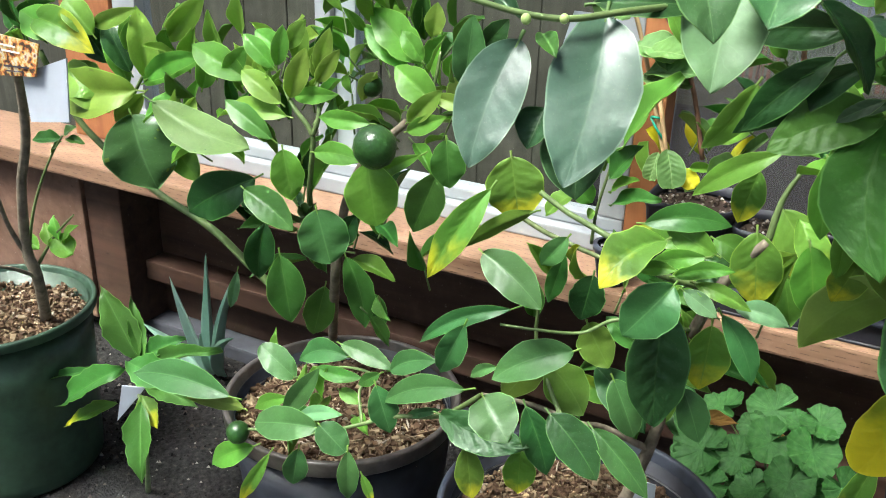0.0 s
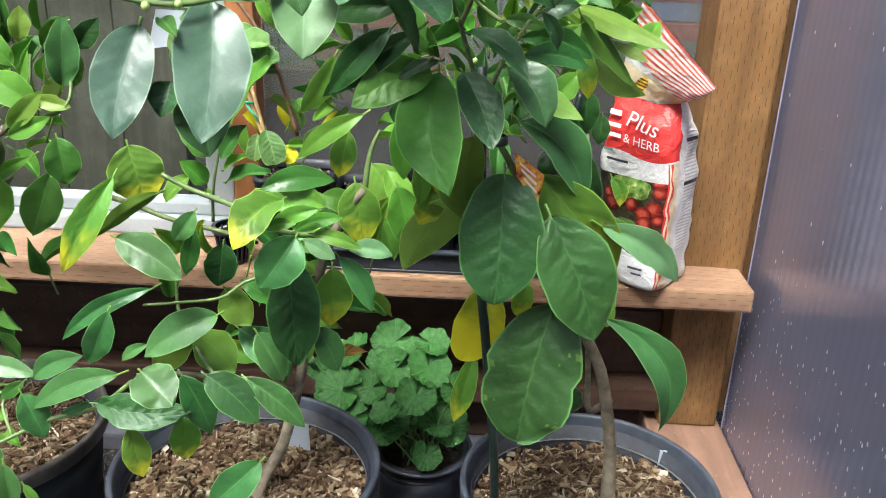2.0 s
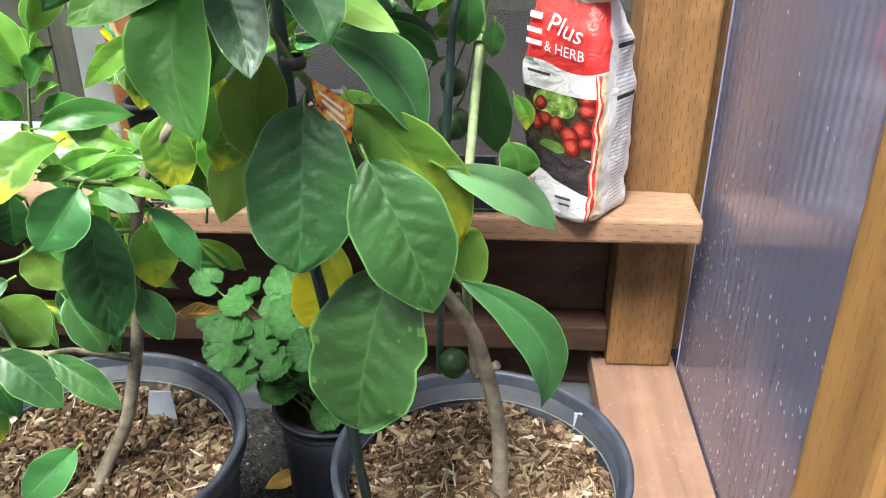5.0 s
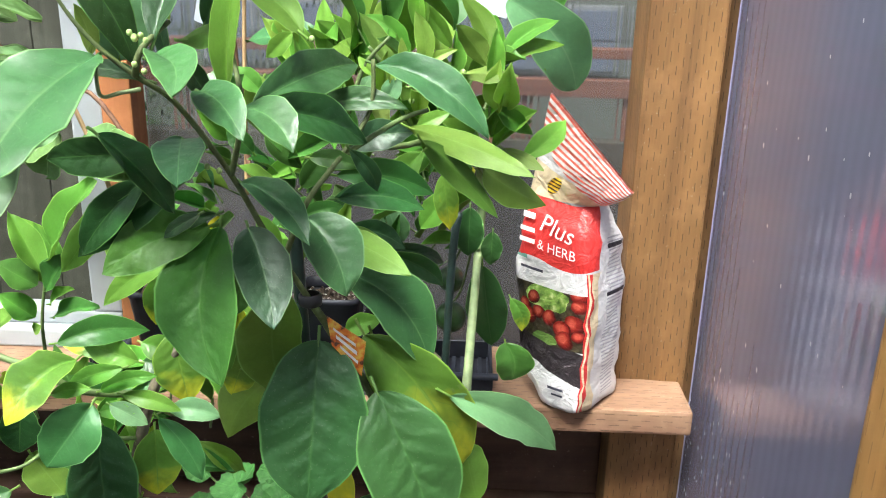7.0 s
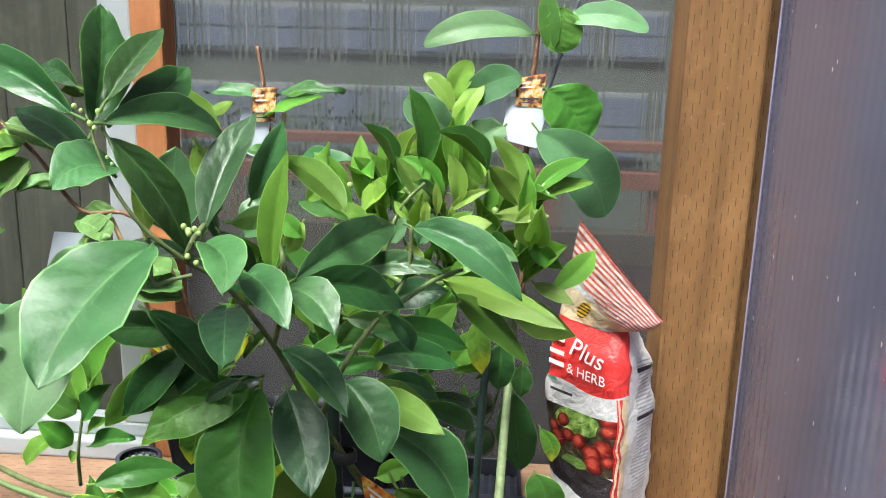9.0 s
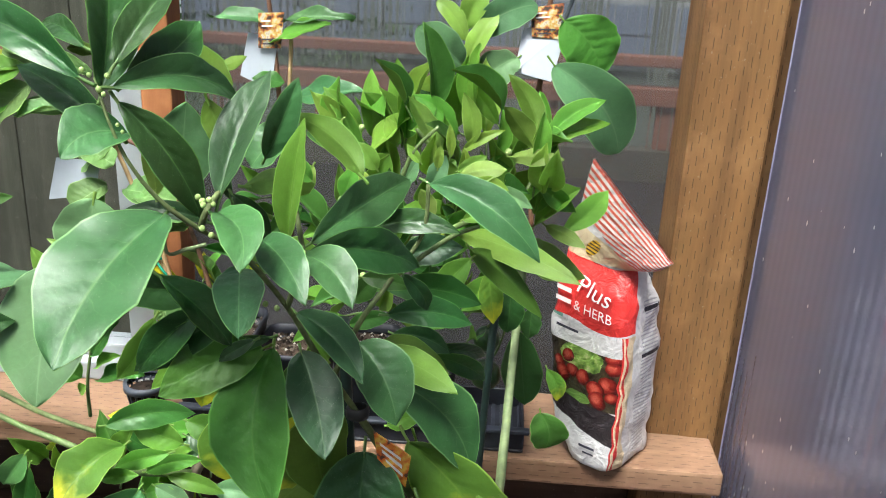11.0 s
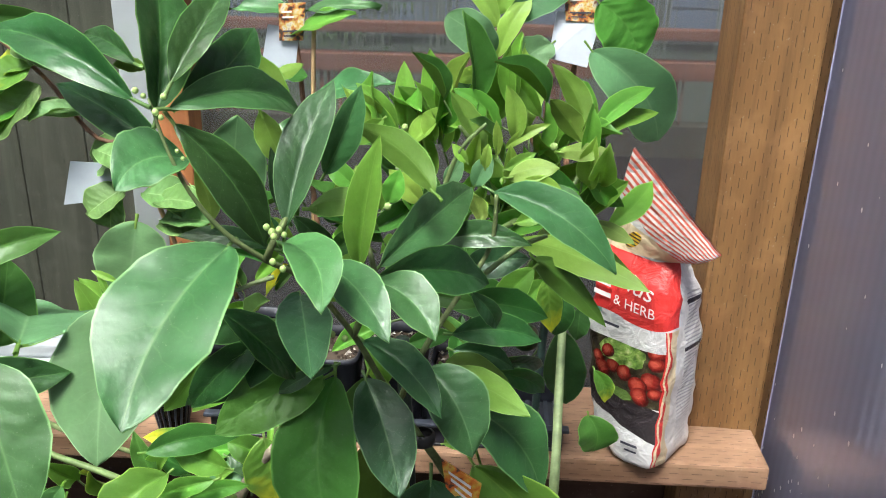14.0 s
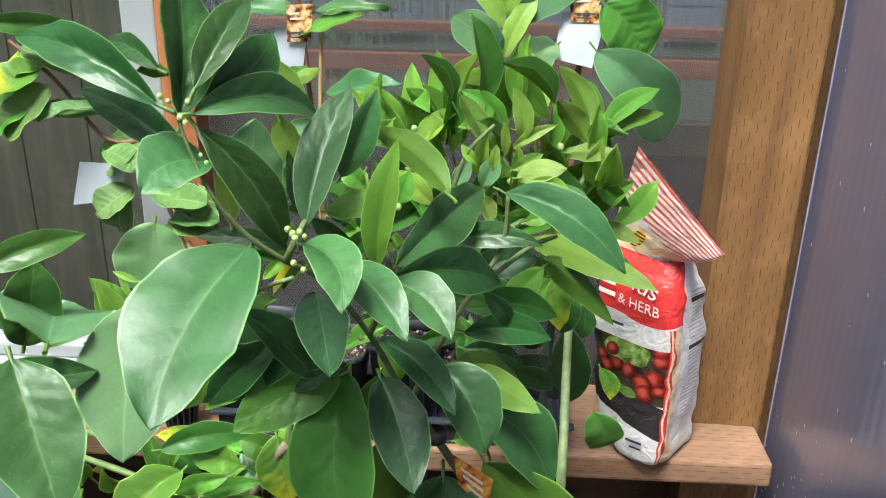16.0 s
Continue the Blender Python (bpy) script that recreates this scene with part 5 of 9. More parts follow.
blade(A, (-0.3582, -0.4432, 0.7037), (-0.3051, -0.4400, 0.6765), 0.0222, (-0.34, 0.75, -0.57), "mid", "citrus", 37, 28, 0.09)
blade(A, (-0.3312, -0.3700, 0.6711), (-0.2886, -0.3100, 0.6383), 0.0132, (0.81, -0.58, -0.01), "dark", "citrus", 31, 34, -0.03)
blade(A, (-0.3528, -0.3800, 0.6851), (-0.3130, -0.3800, 0.6732), 0.0172, (0.09, -0.95, 0.31), "slate", "citrus", 31, 34, -0.11)
blade(A, (-0.3507, -0.4142, 0.6681), (-0.2938, -0.4162, 0.6039), 0.0426, (0.46, -0.77, 0.44), "grey", "broad", 43, 40, -0.12)
blade(A, (-0.4293, -0.4700, 0.8616), (-0.4608, -0.4700, 0.8853), 0.0133, (0.05, 1.00, 0.06), "mid", "citrus", 31, 28, -0.06)
blade(A, (-0.4418, -0.4600, 0.8704), (-0.4242, -0.4600, 0.8776), 0.0071, (0.17, 0.89, -0.43), "mid", "citrus", 31, 28, -0.00)
blade(A, (-0.4465, -0.4600, 0.8544), (-0.4345, -0.4600, 0.8252), 0.0152, (-0.59, 0.77, -0.24), "mid", "citrus", 25, 28, -0.00)
blade(A, (-0.4323, -0.4700, 0.8021), (-0.4397, -0.4700, 0.8393), 0.0096, (-0.06, -1.00, -0.01), "slate", "citrus", 18, 40, 0.00)
blade(A, (-0.4256, -0.4900, 0.8120), (-0.4062, -0.4900, 0.7845), 0.0122, (0.30, -0.93, 0.21), "dark", "citrus", 31, 34, -0.08)
blade(A, (-0.4154, -0.4600, 0.7793), (-0.3959, -0.4600, 0.7981), 0.0119, (-0.12, -0.98, 0.13), "mid", "citrus", 25, 34, 0.00)
blade(A, (-0.4614, -0.5000, 0.8109), (-0.4673, -0.5000, 0.8356), 0.0106, (-0.03, 1.00, -0.01), "mid", "citrus", 25, 28, -0.07)
blade(A, (-0.5160, -0.5000, 0.7509), (-0.5305, -0.5000, 0.7793), 0.0115, (0.49, -0.83, 0.25), "light", "citrus", 25, 50, 0.00)
blade(A, (-0.5239, -0.4900, 0.7428), (-0.5349, -0.4900, 0.7627), 0.0093, (0.49, -0.83, 0.27), "light", "citrus", 25, 49, 0.00)
blade(A, (-0.5091, -0.5000, 0.7791), (-0.5216, -0.5000, 0.7844), 0.0037, (0.20, -0.86, 0.48), "fresh", "citrus", 25, 49, 0.00)
blade(A, (-0.5138, -0.5000, 0.7699), (-0.5189, -0.5000, 0.7839), 0.0037, (0.48, -0.86, 0.18), "fresh", "citrus", 25, 49, 0.00)
blade(A, (-0.5270, -0.6200, 0.7744), (-0.5233, -0.6650, 0.7105), 0.0393, (0.33, -0.76, 0.56), "glazed", "broad", 15, 19, -0.03)
blade(A, (-0.5621, -0.6300, 0.7613), (-0.5695, -0.6600, 0.7096), 0.0309, (0.29, -0.85, 0.45), "glazed", "broad", 15, 25, 0.04)
blade(A, (-0.4270, -0.4800, 0.7439), (-0.4946, -0.4700, 0.6927), 0.0215, (-0.05, -0.99, -0.13), "dark", "citrus", 31, 40, 0.03)
blade(A, (-0.4881, -0.4500, 0.7188), (-0.5150, -0.4500, 0.6755), 0.0185, (0.24, -0.96, -0.15), "light", "citrus", 31, 31, -0.04)
blade(A, (-0.4372, -0.5000, 0.7618), (-0.4955, -0.4900, 0.7549), 0.0231, (-0.16, -0.98, -0.10), "dark", "citrus", 31, 40, 0.03)
blade(A, (-0.4123, -0.4700, 0.7215), (-0.4482, -0.4700, 0.7078), 0.0100, (-0.04, -0.99, 0.10), "dark", "citrus", 31, 34, 0.05)
blade(A, (-0.4479, -0.3700, 0.6569), (-0.4424, -0.3700, 0.6017), 0.0238, (0.35, -0.94, 0.03), "light", "citrus", 25, 28, 0.00)
blade(A, (-0.3977, -0.4400, 0.7496), (-0.4128, -0.4400, 0.7643), 0.0131, (0.22, -0.95, 0.23), "mid", "citrus", 31, 37, 0.00)
blade(A, (-0.3894, -0.4200, 0.6825), (-0.4022, -0.4200, 0.7063), 0.0138, (0.31, -0.94, 0.17), "light", "citrus", 31, 37, 0.00)
blade(A, (-0.3743, -0.4200, 0.7245), (-0.3571, -0.4200, 0.7481), 0.0148, (0.05, -1.00, -0.04), "mid", "citrus", 31, 37, 0.00)
blade(A, (-0.3562, -0.4200, 0.6966), (-0.3124, -0.3900, 0.6625), 0.0247, (-0.69, 0.64, -0.33), "mid", "citrus", 31, 25, 0.05)
blade(A, (-0.3268, -0.3700, 0.6658), (-0.2884, -0.3300, 0.6279), 0.0163, (0.66, -0.74, -0.11), "mid", "citrus", 31, 31, -0.06)
blade(A, (-0.3796, -0.4000, 0.6990), (-0.3512, -0.4000, 0.7076), 0.0124, (-0.05, -0.98, 0.17), "mid", "citrus", 31, 31, -0.05)
blade(A, (-0.3614, -0.4465, 0.6347), (-0.3644, -0.4821, 0.5420), 0.0659, (0.17, -0.92, 0.35), "pucker", "oval", 22, 16, 0.00)
blade(A, (-0.3245, -0.4550, 0.6053), (-0.2839, -0.4700, 0.5097), 0.0619, (0.21, -0.95, 0.24), "pucker", "broad", 27, 19, -0.02)
blade(A, (-0.3362, -0.4200, 0.6269), (-0.2734, -0.4050, 0.5161), 0.0540, (0.17, -0.98, -0.03), "mottled", "broad", 37, 25, -0.11)
blade(A, (-0.3140, -0.4400, 0.5242), (-0.3371, -0.4600, 0.4053), 0.0793, (-0.07, -0.98, 0.18), "pucker", "oval", 31, 19, 0.03)
blade(A, (-0.2800, -0.4252, 0.5879), (-0.2030, -0.3860, 0.5259), 0.0293, (0.51, -0.85, 0.10), "sage", "citrus", 25, 28, -0.07)
blade(A, (-0.2691, -0.4250, 0.5062), (-0.2082, -0.4150, 0.3928), 0.0344, (0.33, -0.94, 0.09), "grey", "citrus", 56, 37, -0.19)
blade(A, (-0.3802, -0.4425, 0.6087), (-0.4411, -0.3827, 0.5246), 0.0416, (0.13, 0.85, 0.51), "mottled", "broad", 25, 19, -0.06)
blade(A, (-0.3638, -0.3700, 0.5058), (-0.3854, -0.3750, 0.4327), 0.0458, (-0.05, -1.00, 0.08), "yellow", "oval", 31, 22, -0.04)
blade(A, (-0.3312, -0.4000, 0.6109), (-0.2956, -0.3700, 0.4773), 0.0402, (0.30, -0.95, -0.13), "mid", "broad", 31, 25, -0.04)
blade(A, (-0.2672, -0.3800, 0.5221), (-0.2577, -0.3800, 0.4766), 0.0347, (-0.52, 0.85, -0.11), "mid", "oval", 25, 22, -0.00)
blade(A, (-0.3858, -0.4400, 0.6619), (-0.3847, -0.4400, 0.5909), 0.0458, (-0.56, 0.83, -0.01), "mid", "broad", 25, 25, -0.08)
blade(A, (-0.3314, -0.3600, 0.5085), (-0.3355, -0.3600, 0.4731), 0.0200, (0.04, -1.00, -0.00), "mottled", "oval", 25, 25, 0.00)
blade(A, (-0.3723, -0.3100, 0.4058), (-0.3901, -0.3100, 0.3234), 0.0243, (-0.05, -1.00, 0.01), "mottled", "citrus", 25, 34, 0.00)
blade(A, (-0.2726, -0.3600, 0.5135), (-0.2661, -0.3600, 0.4642), 0.0243, (-0.03, -1.00, -0.00), "mid", "oval", 25, 25, 0.00)
blade(A, (-0.4188, -0.4200, 0.6515), (-0.4001, -0.4100, 0.5943), 0.0126, (0.43, -0.90, -0.02), "yellow", "citrus", 37, 25, 0.10)
blade(A, (-0.4253, -0.4300, 0.6399), (-0.4250, -0.4300, 0.6004), 0.0159, (0.29, -0.96, 0.00), "light", "citrus", 25, 25, 0.00)
blade(A, (-0.4128, -0.4200, 0.6155), (-0.4249, -0.4200, 0.5806), 0.0251, (0.09, -1.00, -0.03), "mottled", "broad", 25, 22, 0.00)
blade(A, (-0.3575, -0.3600, 0.6008), (-0.3313, -0.3600, 0.6119), 0.0167, (-0.14, -0.93, 0.33), "light", "citrus", 31, 28, -0.06)
blade(A, (-0.4205, -0.4100, 0.6281), (-0.4087, -0.4100, 0.5940), 0.0129, (0.38, -0.92, 0.13), "mottled", "citrus", 31, 25, 0.00)
blade(D, (-0.2540, -0.1600, 0.7712), (-0.2843, -0.1400, 0.8262), 0.0227, (0.49, 0.87, -0.04), "mid", "citrus", 27, 31, -0.08)
blade(D, (-0.2575, -0.1700, 0.7680), (-0.2866, -0.1700, 0.8034), 0.0233, (0.27, 0.94, 0.22), "mid", "citrus", 25, 31, -0.00)
blade(D, (-0.2494, -0.1600, 0.7723), (-0.1948, -0.1200, 0.8052), 0.0216, (0.04, -0.66, 0.75), "light", "citrus", 31, 50, -0.05)
blade(D, (-0.2458, -0.1600, 0.7677), (-0.1890, -0.1200, 0.7835), 0.0190, (0.19, -0.59, 0.79), "light", "citrus", 31, 50, -0.05)
blade(D, (-0.2780, -0.1900, 0.7643), (-0.2321, -0.1800, 0.7622), 0.0177, (-0.18, 0.68, -0.71), "light", "citrus", 31, 40, 0.09)
blade(D, (-0.3194, -0.2550, 0.7618), (-0.2816, -0.2500, 0.7690), 0.0209, (0.05, 0.67, -0.74), "fresh", "citrus", 37, 34, 0.15)
blade(D, (-0.3079, -0.2500, 0.7594), (-0.2791, -0.2500, 0.7525), 0.0110, (0.06, -0.96, 0.27), "fresh", "citrus", 25, 49, -0.06)
blade(D, (-0.2984, -0.2400, 0.7490), (-0.2588, -0.2400, 0.7357), 0.0144, (0.09, -0.96, 0.26), "sage", "citrus", 31, 40, -0.08)
blade(D, (-0.2216, -0.1100, 0.6730), (-0.1763, -0.0600, 0.7041), 0.0262, (0.25, -0.66, 0.71), "light", "citrus", 18, 40, 0.05)
blade(D, (-0.2415, -0.1500, 0.6924), (-0.2029, -0.1500, 0.6728), 0.0166, (-0.32, 0.71, -0.63), "light", "citrus", 25, 34, 0.08)
blade(D, (-0.2482, -0.1200, 0.7028), (-0.2135, -0.1200, 0.7131), 0.0106, (-0.10, -0.94, 0.32), "dark", "citrus", 25, 49, 0.00)
blade(D, (-0.3136, -0.1700, 0.7661), (-0.3220, -0.1700, 0.8133), 0.0175, (0.01, -1.00, 0.00), "fresh", "citrus", 25, 40, 0.10)
blade(D, (-0.3212, -0.1700, 0.7605), (-0.2843, -0.1700, 0.7827), 0.0105, (-0.12, -0.97, 0.21), "fresh", "citrus", 31, 50, -0.06)
blade(D, (-0.2910, -0.1300, 0.7790), (-0.3287, -0.1300, 0.8208), 0.0186, (0.08, -0.99, 0.07), "light", "citrus", 25, 37, 0.05)
blade(D, (-0.3327, -0.1300, 0.7796), (-0.3227, -0.1300, 0.8233), 0.0226, (-0.06, -1.00, 0.01), "light", "citrus", 18, 40, 0.00)
blade(D, (-0.3375, -0.2000, 0.7641), (-0.3656, -0.2000, 0.8131), 0.0218, (0.33, 0.92, 0.19), "fresh", "citrus", 25, 40, -0.00)
blade(D, (-0.3264, -0.1700, 0.7723), (-0.3654, -0.1700, 0.8088), 0.0198, (0.12, -0.99, 0.12), "light", "citrus", 31, 37, 0.14)
blade(D, (-0.3361, -0.1200, 0.8169), (-0.3653, -0.1200, 0.8058), 0.0156, (-0.06, -0.99, 0.16), "fresh", "citrus", 25, 37, 0.00)
blade(D, (-0.3339, -0.1200, 0.8087), (-0.3537, -0.1200, 0.7945), 0.0127, (-0.16, 0.96, 0.22), "mid", "citrus", 25, 37, -0.00)
blade(D, (-0.3809, -0.0700, 0.7479), (-0.3906, -0.0700, 0.8245), 0.0269, (0.08, -1.00, 0.01), "light", "citrus", 18, 43, 0.00)
blade(D, (-0.3641, -0.0900, 0.7429), (-0.3822, -0.0900, 0.8160), 0.0265, (0.09, -1.00, 0.02), "light", "citrus", 18, 46, 0.00)
blade(D, (-0.3501, -0.0800, 0.7830), (-0.3826, -0.0800, 0.8092), 0.0154, (0.11, -0.99, 0.13), "dark", "citrus", 18, 37, 0.07)
blade(D, (-0.4081, -0.1000, 0.7520), (-0.4110, -0.1000, 0.8179), 0.0217, (0.10, -1.00, 0.00), "fresh", "citrus", 25, 37, 0.00)
blade(D, (-0.3786, -0.1200, 0.7688), (-0.4145, -0.1200, 0.7994), 0.0210, (0.14, 0.98, 0.17), "mid", "citrus", 25, 37, -0.00)
blade(D, (-0.4051, -0.1100, 0.7468), (-0.3740, -0.1100, 0.7603), 0.0154, (-0.08, -0.98, 0.19), "light", "citrus", 25, 43, 0.00)
blade(D, (-0.4125, -0.1500, 0.7642), (-0.4465, -0.1500, 0.8073), 0.0194, (0.18, -0.97, 0.14), "light", "citrus", 31, 37, 0.07)
blade(D, (-0.3281, -0.2200, 0.7683), (-0.3293, -0.2200, 0.7961), 0.0088, (0.49, -0.87, 0.02), "fresh", "citrus", 12, 43, 0.00)
blade(D, (-0.3365, -0.2400, 0.7640), (-0.3348, -0.2400, 0.7832), 0.0089, (-0.04, -1.00, 0.00), "fresh", "citrus", 25, 43, 0.00)
blade(D, (-0.3502, -0.2400, 0.7679), (-0.3616, -0.2400, 0.7823), 0.0089, (0.15, -0.98, 0.12), "fresh", "citrus", 25, 43, 0.00)
blade(D, (-0.3211, -0.2200, 0.7577), (-0.2980, -0.2200, 0.7720), 0.0112, (-0.14, -0.97, 0.22), "fresh", "citrus", 25, 43, 0.00)
blade(D, (-0.3815, -0.2600, 0.7414), (-0.4067, -0.2600, 0.7666), 0.0179, (0.20, -0.96, 0.20), "fresh", "citrus", 25, 37, 0.00)
blade(D, (-0.4046, -0.2800, 0.7474), (-0.3965, -0.2800, 0.7730), 0.0166, (-0.00, -1.00, 0.00), "light", "citrus", 25, 31, 0.00)
blade(D, (-0.4289, -0.2800, 0.7592), (-0.4487, -0.2800, 0.7774), 0.0166, (0.22, -0.95, 0.24), "light", "citrus", 25, 37, 0.00)
blade(D, (-0.4129, -0.2400, 0.7994), (-0.4342, -0.2400, 0.7794), 0.0154, (-0.07, -0.99, 0.07), "light", "citrus", 25, 37, 0.00)
blade(D, (-0.3903, -0.2000, 0.7492), (-0.4062, -0.2000, 0.7718), 0.0172, (0.19, -0.97, 0.13), "fresh", "citrus", 25, 37, 0.00)
blade(D, (-0.3666, -0.2200, 0.7422), (-0.3540, -0.2200, 0.7655), 0.0142, (-0.11, -0.99, 0.06), "sage", "citrus", 25, 37, 0.00)
blade(D, (-0.3446, -0.2000, 0.7366), (-0.3322, -0.2000, 0.7652), 0.0175, (-0.11, -0.99, 0.05), "sage", "citrus", 25, 37, 0.00)
blade(D, (-0.3372, -0.2800, 0.7350), (-0.3462, -0.2800, 0.7581), 0.0154, (0.36, 0.92, 0.14), "fresh", "citrus", 25, 34, -0.00)
blade(D, (-0.3129, -0.2800, 0.7359), (-0.2875, -0.2800, 0.7477), 0.0126, (-0.14, -0.94, 0.30), "light", "citrus", 25, 34, 0.00)
blade(D, (-0.4301, -0.2700, 0.7688), (-0.4430, -0.2700, 0.7425), 0.0177, (-0.00, -1.00, 0.00), "fresh", "citrus", 25, 37, 0.00)
blade(D, (-0.3797, -0.1500, 0.7594), (-0.3897, -0.1500, 0.7834), 0.0154, (0.14, -0.99, 0.06), "fresh", "citrus", 25, 37, 0.00)
blade(D, (-0.2597, -0.1600, 0.6766), (-0.1966, -0.1200, 0.6311), 0.0353, (-0.65, 0.71, -0.28), "mid", "citrus", 37, 28, -0.00)
blade(D, (-0.2481, -0.1700, 0.6193), (-0.2489, -0.1700, 0.5866), 0.0203, (-0.03, -1.00, 0.00), "dark", "citrus", 25, 25, 0.00)
blade(D, (-0.2546, -0.1000, 0.5603), (-0.2401, -0.0600, 0.4525), 0.0447, (-0.01, -0.94, -0.35), "clear", "broad", 15, 25, 0.00)
blade(D, (-0.2696, -0.2000, 0.6506), (-0.2700, -0.2000, 0.6057), 0.0274, (0.00, -1.00, -0.00), "dark", "broad", 25, 34, 0.00)
blade(D, (-0.2308, -0.1600, 0.5029), (-0.2229, -0.1600, 0.4631), 0.0386, (0.04, -1.00, 0.01), "mid", "oval", 37, 28, -0.15)
blade(D, (-0.2277, -0.1500, 0.5461), (-0.2146, -0.1500, 0.5113), 0.0178, (0.08, -1.00, 0.03), "mottled", "citrus", 25, 37, -0.13)
blade(D, (-0.2861, -0.2400, 0.6752), (-0.3107, -0.2400, 0.6429), 0.0251, (-0.11, -0.99, 0.08), "light", "citrus", 25, 37, 0.00)
blade(D, (-0.2977, -0.2600, 0.7092), (-0.2683, -0.2600, 0.6924), 0.0181, (0.10, -0.98, 0.18), "mid", "citrus", 25, 34, -0.10)
blade(D, (-0.3457, -0.1500, 0.6307), (-0.3346, -0.1500, 0.5981), 0.0286, (0.17, -0.98, 0.06), "sage", "oval", 18, 22, 0.00)







blade(B, (-0.6734, -0.3800, 0.6250), (-0.6638, -0.3800, 0.5747), 0.0475, (0.44, -0.90, 0.08), "mottled", "broad", 31, 25, 0.00)
blade(B, (-0.6807, -0.4000, 0.6027), (-0.7212, -0.4250, 0.5263), 0.0270, (0.31, -0.94, 0.14), "mottled", "citrus", 37, 37, 0.03)
blade(B, (-0.6430, -0.4000, 0.5916), (-0.7051, -0.4000, 0.5469), 0.0162, (-0.25, 0.91, 0.34), "mid", "citrus", 31, 34, -0.00)
blade(B, (-0.5428, -0.3900, 0.5863), (-0.5760, -0.4300, 0.5556), 0.0374, (0.10, -0.66, 0.75), "mottled", "citrus", 50, 43, 0.09)
blade(B, (-0.5305, -0.4000, 0.5572), (-0.5583, -0.4200, 0.5171), 0.0419, (0.32, -0.92, 0.24), "clear", "broad", 22, 34, 0.00)
blade(B, (-0.6750, -0.4200, 0.5571), (-0.6198, -0.4300, 0.5269), 0.0318, (0.15, -0.82, 0.55), "clear", "broad", 25, 22, -0.04)
blade(B, (-0.5418, -0.3700, 0.5220), (-0.5351, -0.3800, 0.4215), 0.0513, (0.47, -0.88, 0.12), "pucker", "broad", 20, 22, 0.03)
blade(B, (-0.5592, -0.2700, 0.4755), (-0.5440, -0.2721, 0.4104), 0.0260, (0.29, -0.95, 0.10), "mottled", "citrus", 18, 25, -0.03)
blade(B, (-0.5350, -0.3400, 0.5106), (-0.5043, -0.3400, 0.4630), 0.0131, (0.33, -0.92, 0.22), "light", "citrus", 25, 40, -0.03)
blade(B, (-0.4865, -0.3500, 0.5912), (-0.4790, -0.3500, 0.5338), 0.0391, (0.17, -0.98, 0.02), "mottled", "broad", 20, 22, 0.00)
blade(B, (-0.4817, -0.2600, 0.5815), (-0.4425, -0.2650, 0.5180), 0.0431, (0.18, -0.96, 0.19), "mottled", "broad", 27, 22, -0.04)
# here the pale sage colour paints a white sheen
blade(B, (-0.5464, -0.3100, 0.5183), (-0.4718, -0.3000, 0.5335), 0.0234, (0.00, -0.85, 0.53), "sage", "citrus", 31, 28, -0.08)
blade(B, (-0.5109, -0.3600, 0.5711), (-0.5527, -0.3600, 0.5872), 0.0225, (0.14, -0.92, 0.38), "light", "citrus", 25, 25, 0.00)
blade(B, (-0.5143, -0.3800, 0.5759), (-0.5566, -0.3800, 0.5595), 0.0152, (-0.11, -0.95, 0.28), "light", "citrus", 25, 34, 0.04)
blade(B, (-0.5652, -0.3700, 0.5883), (-0.5041, -0.3500, 0.5919), 0.0225, (0.27, -0.90, 0.35), "mid", "citrus", 35, 34, -0.09)
blade(B, (-0.4790, -0.3500, 0.6528), (-0.5369, -0.3500, 0.6105), 0.0188, (-0.09, -0.99, 0.12), "light", "citrus", 35, 34, 0.05)
blade(B, (-0.4934, -0.3400, 0.6347), (-0.5029, -0.3400, 0.5920), 0.0240, (0.07, -1.00, -0.02), "mottled", "citrus", 25, 25, 0.00)
blade(B, (-0.5213, -0.3700, 0.5487), (-0.4781, -0.3700, 0.5366), 0.0137, (0.12, -0.90, 0.42), "light", "citrus", 31, 37, -0.05)
blade(B, (-0.5582, -0.4000, 0.5631), (-0.5296, -0.4000, 0.5691), 0.0119, (-0.07, -0.93, 0.35), "light", "citrus", 25, 34, -0.06)
blade(B, (-0.5354, -0.3800, 0.5389), (-0.5092, -0.3800, 0.5396), 0.0138, (-0.01, -0.91, 0.42), "light", "citrus", 25, 31, -0.09)
blade(B, (-0.6176, -0.3900, 0.5726), (-0.6381, -0.3900, 0.5439), 0.0190, (0.04, -1.00, -0.03), "clear", "citrus", 25, 28, 0.00)
blade(B, (-0.6223, -0.3800, 0.5536), (-0.6332, -0.3800, 0.5078), 0.0170, (0.23, -0.97, -0.06), "mid", "citrus", 25, 31, 0.00)
blade(B, (-0.6039, -0.3600, 0.5316), (-0.6107, -0.3600, 0.4895), 0.0310, (0.23, -0.97, -0.04), "dark", "broad", 18, 22, 0.00)
blade(B, (-0.6611, -0.3900, 0.4985), (-0.7425, -0.4000, 0.4481), 0.0174, (-0.03, -0.97, 0.24), "clear", "citrus", 37, 34, 0.08)
blade(B, (-0.6938, -0.4100, 0.4842), (-0.7160, -0.4100, 0.4311), 0.0260, (0.21, -0.97, -0.09), "clear", "citrus", 25, 28, 0.00)
blade(B, (-0.6044, -0.3900, 0.4758), (-0.6619, -0.4200, 0.4468), 0.0315, (0.22, -0.86, 0.46), "clear", "broad", 31, 25, 0.07)
